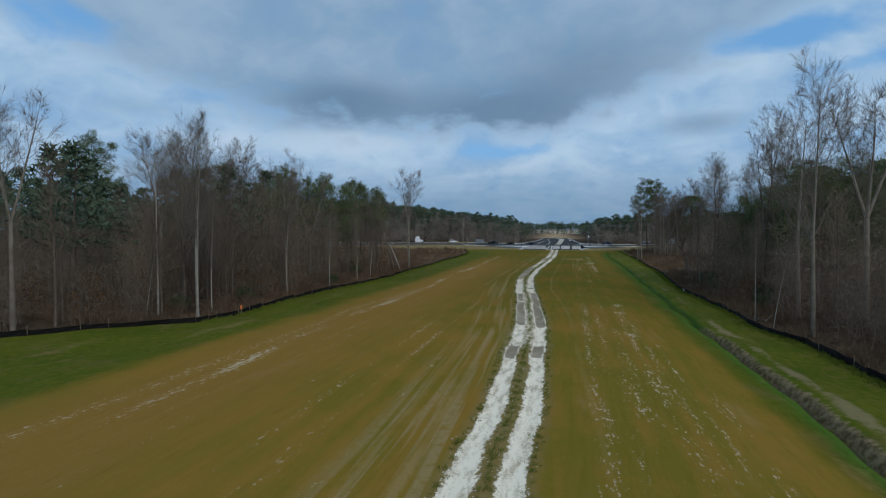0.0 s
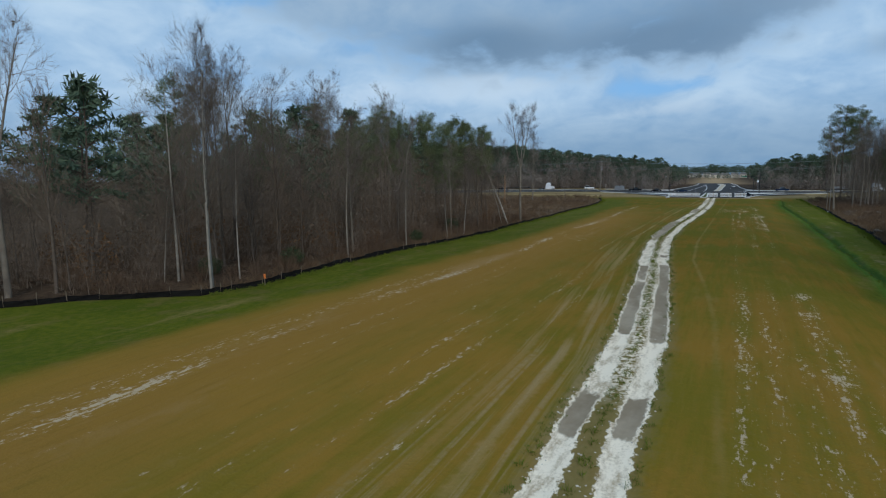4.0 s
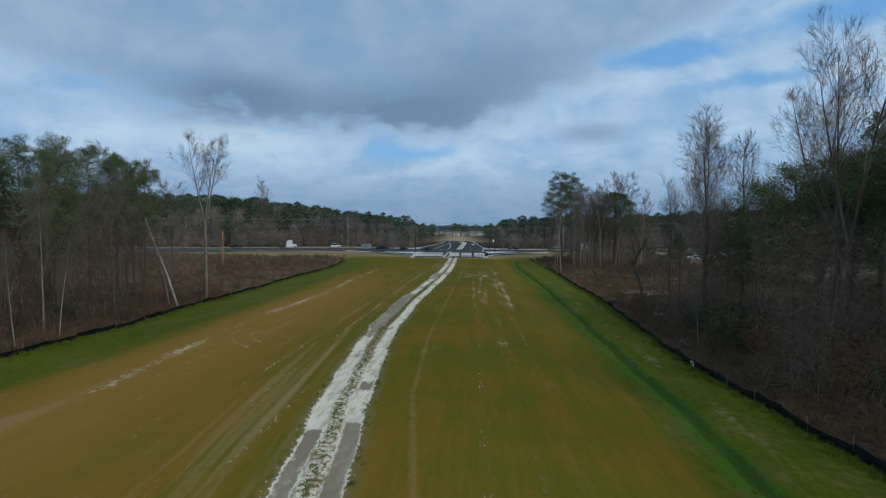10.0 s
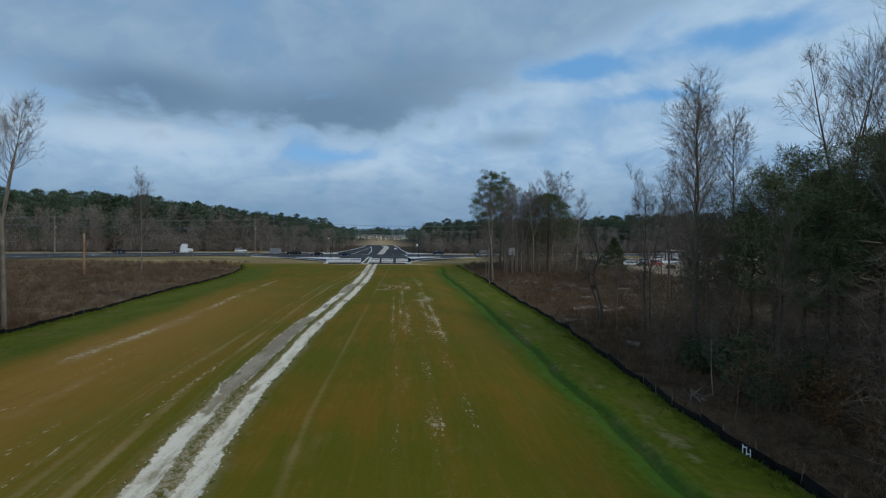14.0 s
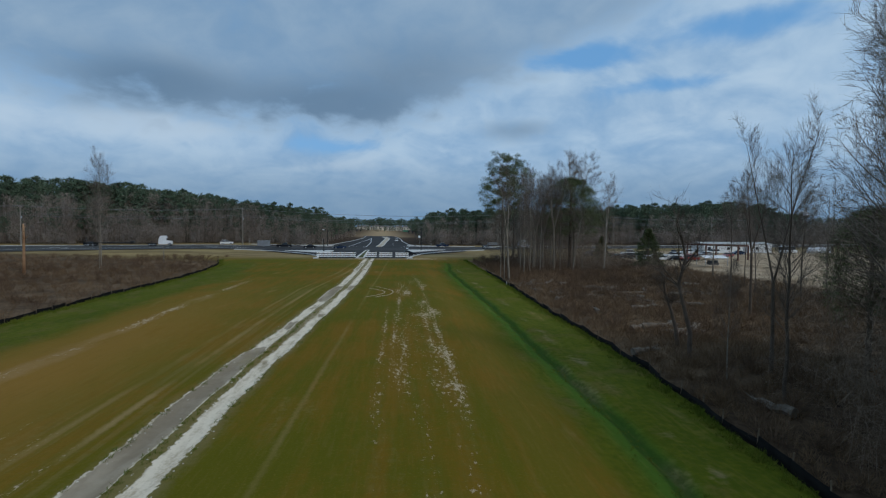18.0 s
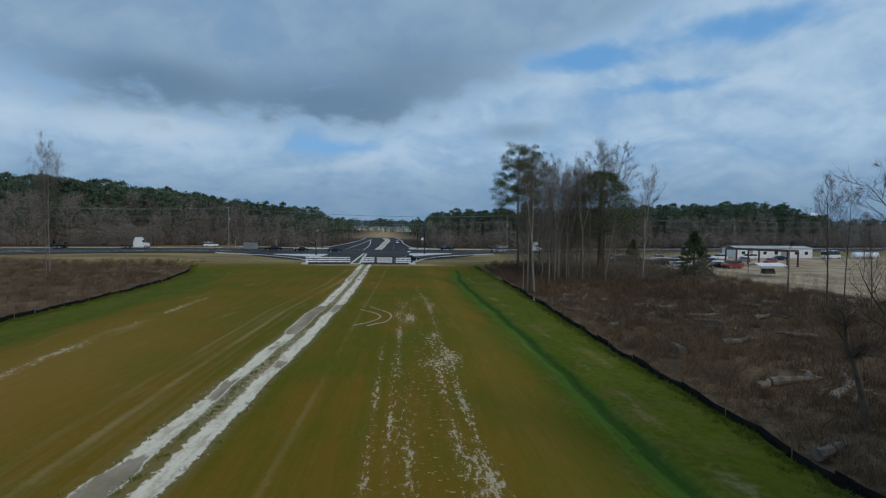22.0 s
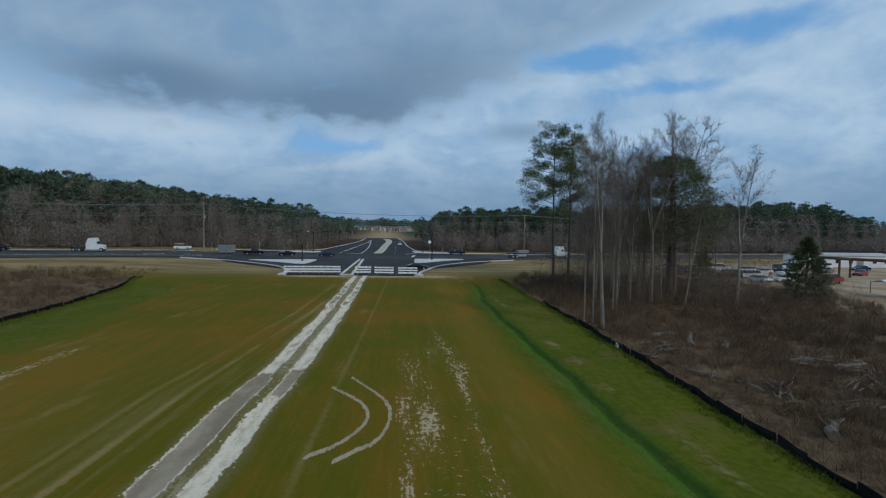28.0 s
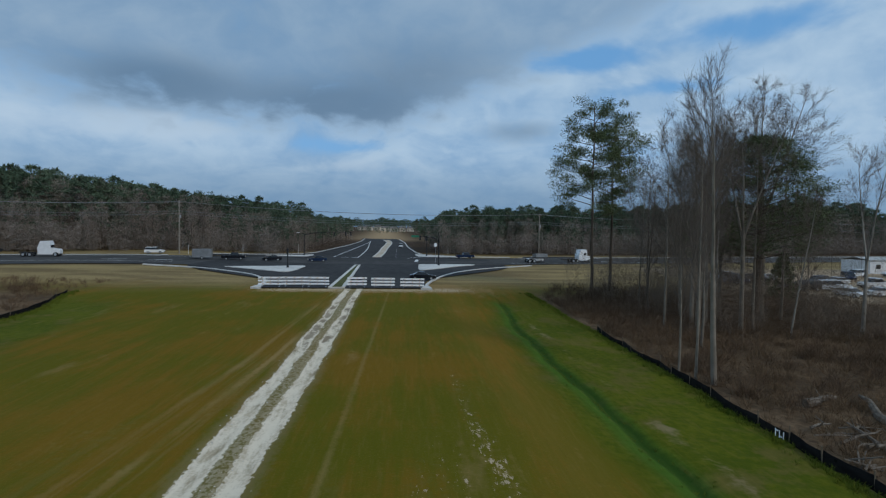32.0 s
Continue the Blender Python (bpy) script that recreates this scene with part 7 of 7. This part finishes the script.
# white tractor unit and box trailer on the climbing side of the highway
def tractor_unit(x, y, yaw):
    c = thing("truck_tractor", pose(x, y, float(road_z(x, y)) + 0.01, 0, 0, yaw), "white truck tractor without trailer on the highway", "truck")
    part("cab", loft(Geo(), [sect(0.0, 2.3, 0.7, 2.1), sect(0.6, 2.4, 0.6, 3.6), sect(2.3, 2.4, 0.6, 3.7), sect(2.6, 2.3, 0.6, 2.9)]), M_CAR_WHITE, c, "white sleeper cab")
    part("hood", loft(Geo(), [sect(2.5, 2.0, 0.6, 2.0), sect(4.2, 1.8, 0.6, 1.75), sect(4.4, 1.7, 0.7, 1.4)]), M_CAR_WHITE, c)
    part("windshield", Geo().box((2.62, 0, 2.45), (0.06, 2.0, 0.7), (0, -12, 0)), M_GLASS, c)
    part("chassis", Geo().box((-1.4, 0, 0.95), (5.0, 0.9, 0.22)), M_DARKPOLE, c)
    for wx in (-2.8, -1.5, 3.6):
        for wy in (-1.05, 1.05):
            wh = part("wheel", WHEEL, None, c, at=pose(wx, wy, 0.5) @ Matrix.Diagonal((1.5, 1.8, 1.5, 1)))
            part("rim", RIMM, None, wh)


tractor_unit(-83.0, 279.0, HW)
fb = thing("flatbed_trailer", pose(-98.0, 276.0, float(road_z(-98, 276)) + 0.01, 0, 0, HW), "long empty dark flatbed trailer behind a white tractor", "trailer")
part("deck", Geo().box((0, 0, 1.25), (15.0, 2.5, 0.22)).box((7.0, 0, 1.5), (1.0, 2.4, 0.4)), M_DARKPOLE, fb)
for wx in (-6.2, -4.9):
    for wy in (-1.05, 1.05):
        wh = part("wheel", WHEEL, None, fb, at=pose(wx, wy, 0.5) @ Matrix.Diagonal((1.5, 1.8, 1.5, 1)))
        part("rim", RIMM, None, wh)
tr = thing("cargo_trailer", pose(-47.5, 282.5, float(road_z(-47.5, 282.5)) + 0.01, 0, 0, HW), "small grey enclosed cargo trailer on the highway", "trailer")
part("box_body", Geo().box((0, 0, 1.45), (4.4, 2.0, 2.0)), M_CAR_GREY, tr)
part("drawbar", Geo().box((2.7, 0, 0.5), (1.2, 0.12, 0.12)), M_DARKPOLE, tr)
for wy in (-1.0, 1.0):
    wh = part("wheel", WHEEL, None, tr, at=pose(0, wy, 0.33))
    part("rim", RIMM, None, wh)
vehicle("pickup", M_SEDAN_BLACK, -40.5, 284.0, HW + 180, "dark pickup truck towing a grey trailer", "pickup_truck", category="pickup truck")

# ---- yard with sheds ----
b = thing("workshop", pose(124.8, 266.0, 0) @ Matrix.Diagonal((0.78, 1, 1, 1)), "long low white metal workshop building in a sandy yard", "building")
for sx in (-16.6, 16.6):
    part("end_wall", Geo().box((sx, 4, 1.6), (0.25, 8.0, 3.2)), M_WALL_WHITE, b)
part("front_wall", Geo().box((0, 0, 1.6), (33.4, 0.25, 3.2)), M_WALL_WHITE, b)
part("back_wall", Geo().box((0, 8, 1.6), (33.4, 0.25, 3.2)), M_WALL_WHITE, b)
part("roof", Geo().box((0, 1.9, 3.55), (34.2, 4.6, 0.16), (8, 0, 0)).box((0, 6.2, 3.55), (34.2, 4.6, 0.16), (-8, 0, 0)), M_ROOF, b)
for i, px in enumerate((-14, -10.5, -4.5, 0.5, 4, 9.5, 14)):
    if i in (1, 4):
        d = part("door", Geo().box((px, -0.15, 1.3), (2.6 if i == 4 else 1.1, 0.1, 2.6)), M_CAR_GREY, b, "grey metal door")
    else:
        wdw = part("window", Geo().box((px, -0.15, 1.7), (1.4, 0.08, 1.0)), M_GLASS, b)
        part("window_frame", Geo().box((px, -0.14, 2.25), (1.6, 0.1, 0.1)).box((px, -0.14, 1.15), (1.6, 0.1, 0.1)), M_WALL_WHITE, wdw)
b = thing("steel_frame", pose(0, 0, 0), "open rust-brown steel frame of an unfinished shed in the yard", "shed frame")
corners = ((89.6, 237.8), (92.4, 232.6), (97.0, 224.6), (94.4, 240.4), (97.2, 235.2), (101.8, 227.2))
for px, py in corners:
    z0 = gz(px, py)
    part("post", Geo().box((px, py, z0 + 2.0), (0.34, 0.34, 4.1), (0, 0, 30)).box((px, py, z0 + 0.05), (0.7, 0.7, 0.1), (0, 0, 30)), M_RUST, b)
for i, j in ((0, 1), (1, 2), (3, 4), (4, 5), (0, 3), (1, 4), (2, 5)):
    (xa, ya), (xb, yb) = corners[i], corners[j]
    part("beam", Geo().box(((xa + xb) / 2, (ya + yb) / 2, gz(xa, ya) + 4.05), (math.hypot(xb - xa, yb - ya), 0.2, 0.34), (0, 0, math.degrees(math.atan2(yb - ya, xb - xa)))), M_RUST, b)
b = thing("carport", pose(76.2, 203.5, 0.35), "small pale metal carport standing on sand", "carport")
part("roof", Geo().box((0, -1.0, 1.9), (5.8, 2.2, 0.07), (14, 0, 0)).box((0, 1.0, 1.9), (5.8, 2.2, 0.07), (-14, 0, 0)), M_WALL_WHITE, b)
for px in (-2.7, 2.7):
    for py in (-1.9, 1.9):
        part("post", Geo().box((px, py, 0.82), (0.1, 0.1, 1.75)), M_STEEL, b)
part("load", Geo().box((0.2, 0, 0.5), (2.2, 1.6, 1.0), taper=0.8), M_DARKPOLE, b, "dark stored equipment")
rng = random.Random(44)
PAINTS = (("white", M_CAR_WHITE), ("white", M_CAR_WHITE), ("silver", M_CAR_GREY), ("dark blue", M_CAR_BLUE), ("black", M_SEDAN_BLACK), ("dull red", M_CAR_RED))
for kind, col, x, y, yaw in (("pickup", 0, 84.5, 236, 5), ("suv", 3, 77, 240, 20), ("suv", 0, 111, 259, 10), ("pickup", 5, 81.5, 222.5, 15), ("sedan", 3, 117, 254, 5), ("sedan", 2, 101, 247, 0), ("suv", 0, 100, 257, 12), ("sedan", 5, 104, 240, 30), ("pickup", 0, 71, 231.5, 160), ("suv", 3, 92, 250, 60)):
    vehicle(kind, PAINTS[col][1], x, y, yaw, PAINTS[col][0] + " parked vehicle on the sandy yard", "parked_car", "cars in the yard", z=0.0)
for i in range(16):
    x, y = 60 + rng.uniform(0, 22), 224 + (i % 4) * 8.5 + rng.uniform(-1, 1)
    kd, cl = rng.choice(("sedan", "suv", "pickup", "sedan")), rng.randrange(5)
    vehicle(kd, PAINTS[cl][1], x, y, rng.choice((0, 10, 180, 95)), PAINTS[cl][0] + " parked vehicle on the sandy yard", "parked_car", "cars in the yard", z=gz(x, y))
vehicle("bus", M_CAR_WHITE, 141.5, 262.5, 198, "small white shuttle bus parked in the yard", "shuttle_bus", z=0.0, category="bus")
tk = thing("storage_tank", pose(153, 262, 0, 0, 0, 8), "long white storage tank lying on low supports", "tank")
part("shell", Geo().tube([(-5, 0, 1.3), (-4.6, 0, 1.3), (4.6, 0, 1.3), (5, 0, 1.3)], [0.5, 1.0, 1.0, 0.5], 14), M_TANKWHITE, tk, shade=True)
for px in (-3, 3):
    part("support", Geo().box((px, 0, 0.35), (0.5, 1.6, 0.75)), M_CONCRETE, tk)

# ---- far away: water tower and houses ----
wt = thing("water_tower", pose(2.1 + 0.6413 / 0.7668 * 800, 907, 4), "white bulb-shaped water tower far beyond the woods", "water tower")
g = Geo()
prof = [(math.sin(math.pi * i / 10) * 8.5, 28.5 - math.cos(math.pi * i / 10) * 6.5) for i in range(11)]
g.tube([(0, 0, zz) for _, zz in prof], [max(rr, 0.05) for rr, _ in prof], 20)
part("bowl", g, M_TANKWHITE, wt, shade=True)
part("stem", Geo().tube([(0, 0, 0), (0, 0, 6), (0, 0, 23)], [3.2, 1.8, 1.8], 12), M_TANKWHITE, wt)
rng = random.Random(55)
for i in range(14):
    x = -72 + i * 10.5 + rng.uniform(-2, 2)
    y = 1010 + rng.uniform(-90, 120)
    w, d, h = rng.uniform(9, 13), 9, rng.uniform(5, 7)
    z = 4.0 * float(smooth(y, 560, 1500))
    hs = thing("house", pose(x * 1.35, y, z, 0, 0, rng.uniform(-15, 15)), "cream two-storey house with grey shingle roof far away", "house", "far houses")
    part("wall", Geo().box((0, 0, h / 2), (w, d, h)), M_HOUSE, hs)
    part("roof", Geo().add([(-w / 2 - .4, -d / 2 - .4, h), (w / 2 + .4, -d / 2 - .4, h), (w / 2 + .4, d / 2 + .4, h), (-w / 2 - .4, d / 2 + .4, h), (-w / 2 - .4, 0, h + 3), (w / 2 + .4, 0, h + 3)], [(0, 1, 5, 4), (2, 3, 4, 5), (0, 4, 3), (1, 2, 5), (3, 2, 1, 0)]), M_SHINGLE, hs)
    for px in (-0.28, 0.28):
        for pz in (0.28, 0.72):
            part("window", Geo().box((px * w, -d / 2 - 0.03, pz * h), (1.2, 0.1, 1.4)), M_GLASS, hs)

# pale dead stems leaning at the wood edge
for x, y, tx, ty, tz, r, words in ((-36.6, 112.0, -43.5, 116.0, 11.8, 0.15, "broken whitish trunk leaning steeply at the wood edge"), (-38.6, 113.5, -42.0, 115.5, 9.0, 0.08, "thin whitish stem leaning at the wood edge")):
    z = gz(x, y)
    ob = thing("leaning_trunk", pose(x, y, z), words, "dead tree")
    d = Vector((tx - x, ty - y, tz))
    part("stem", Geo().tube([d * 0 + Vector((0, 0, -0.2)), d * 0.35 + Vector((0.12, 0, 0)), d * 0.7 + Vector((-0.1, 0, 0.1)), d], [r, r * 0.85, r * 0.65, r * 0.35], 7), M_BARK_WHITE, ob)
    part("branch_stub", Geo().tube([d * 0.62, d * 0.62 + Vector((0.5, 0.2, 0.6))], [r * 0.4, 0.01], 4), M_BARK_WHITE, ob)
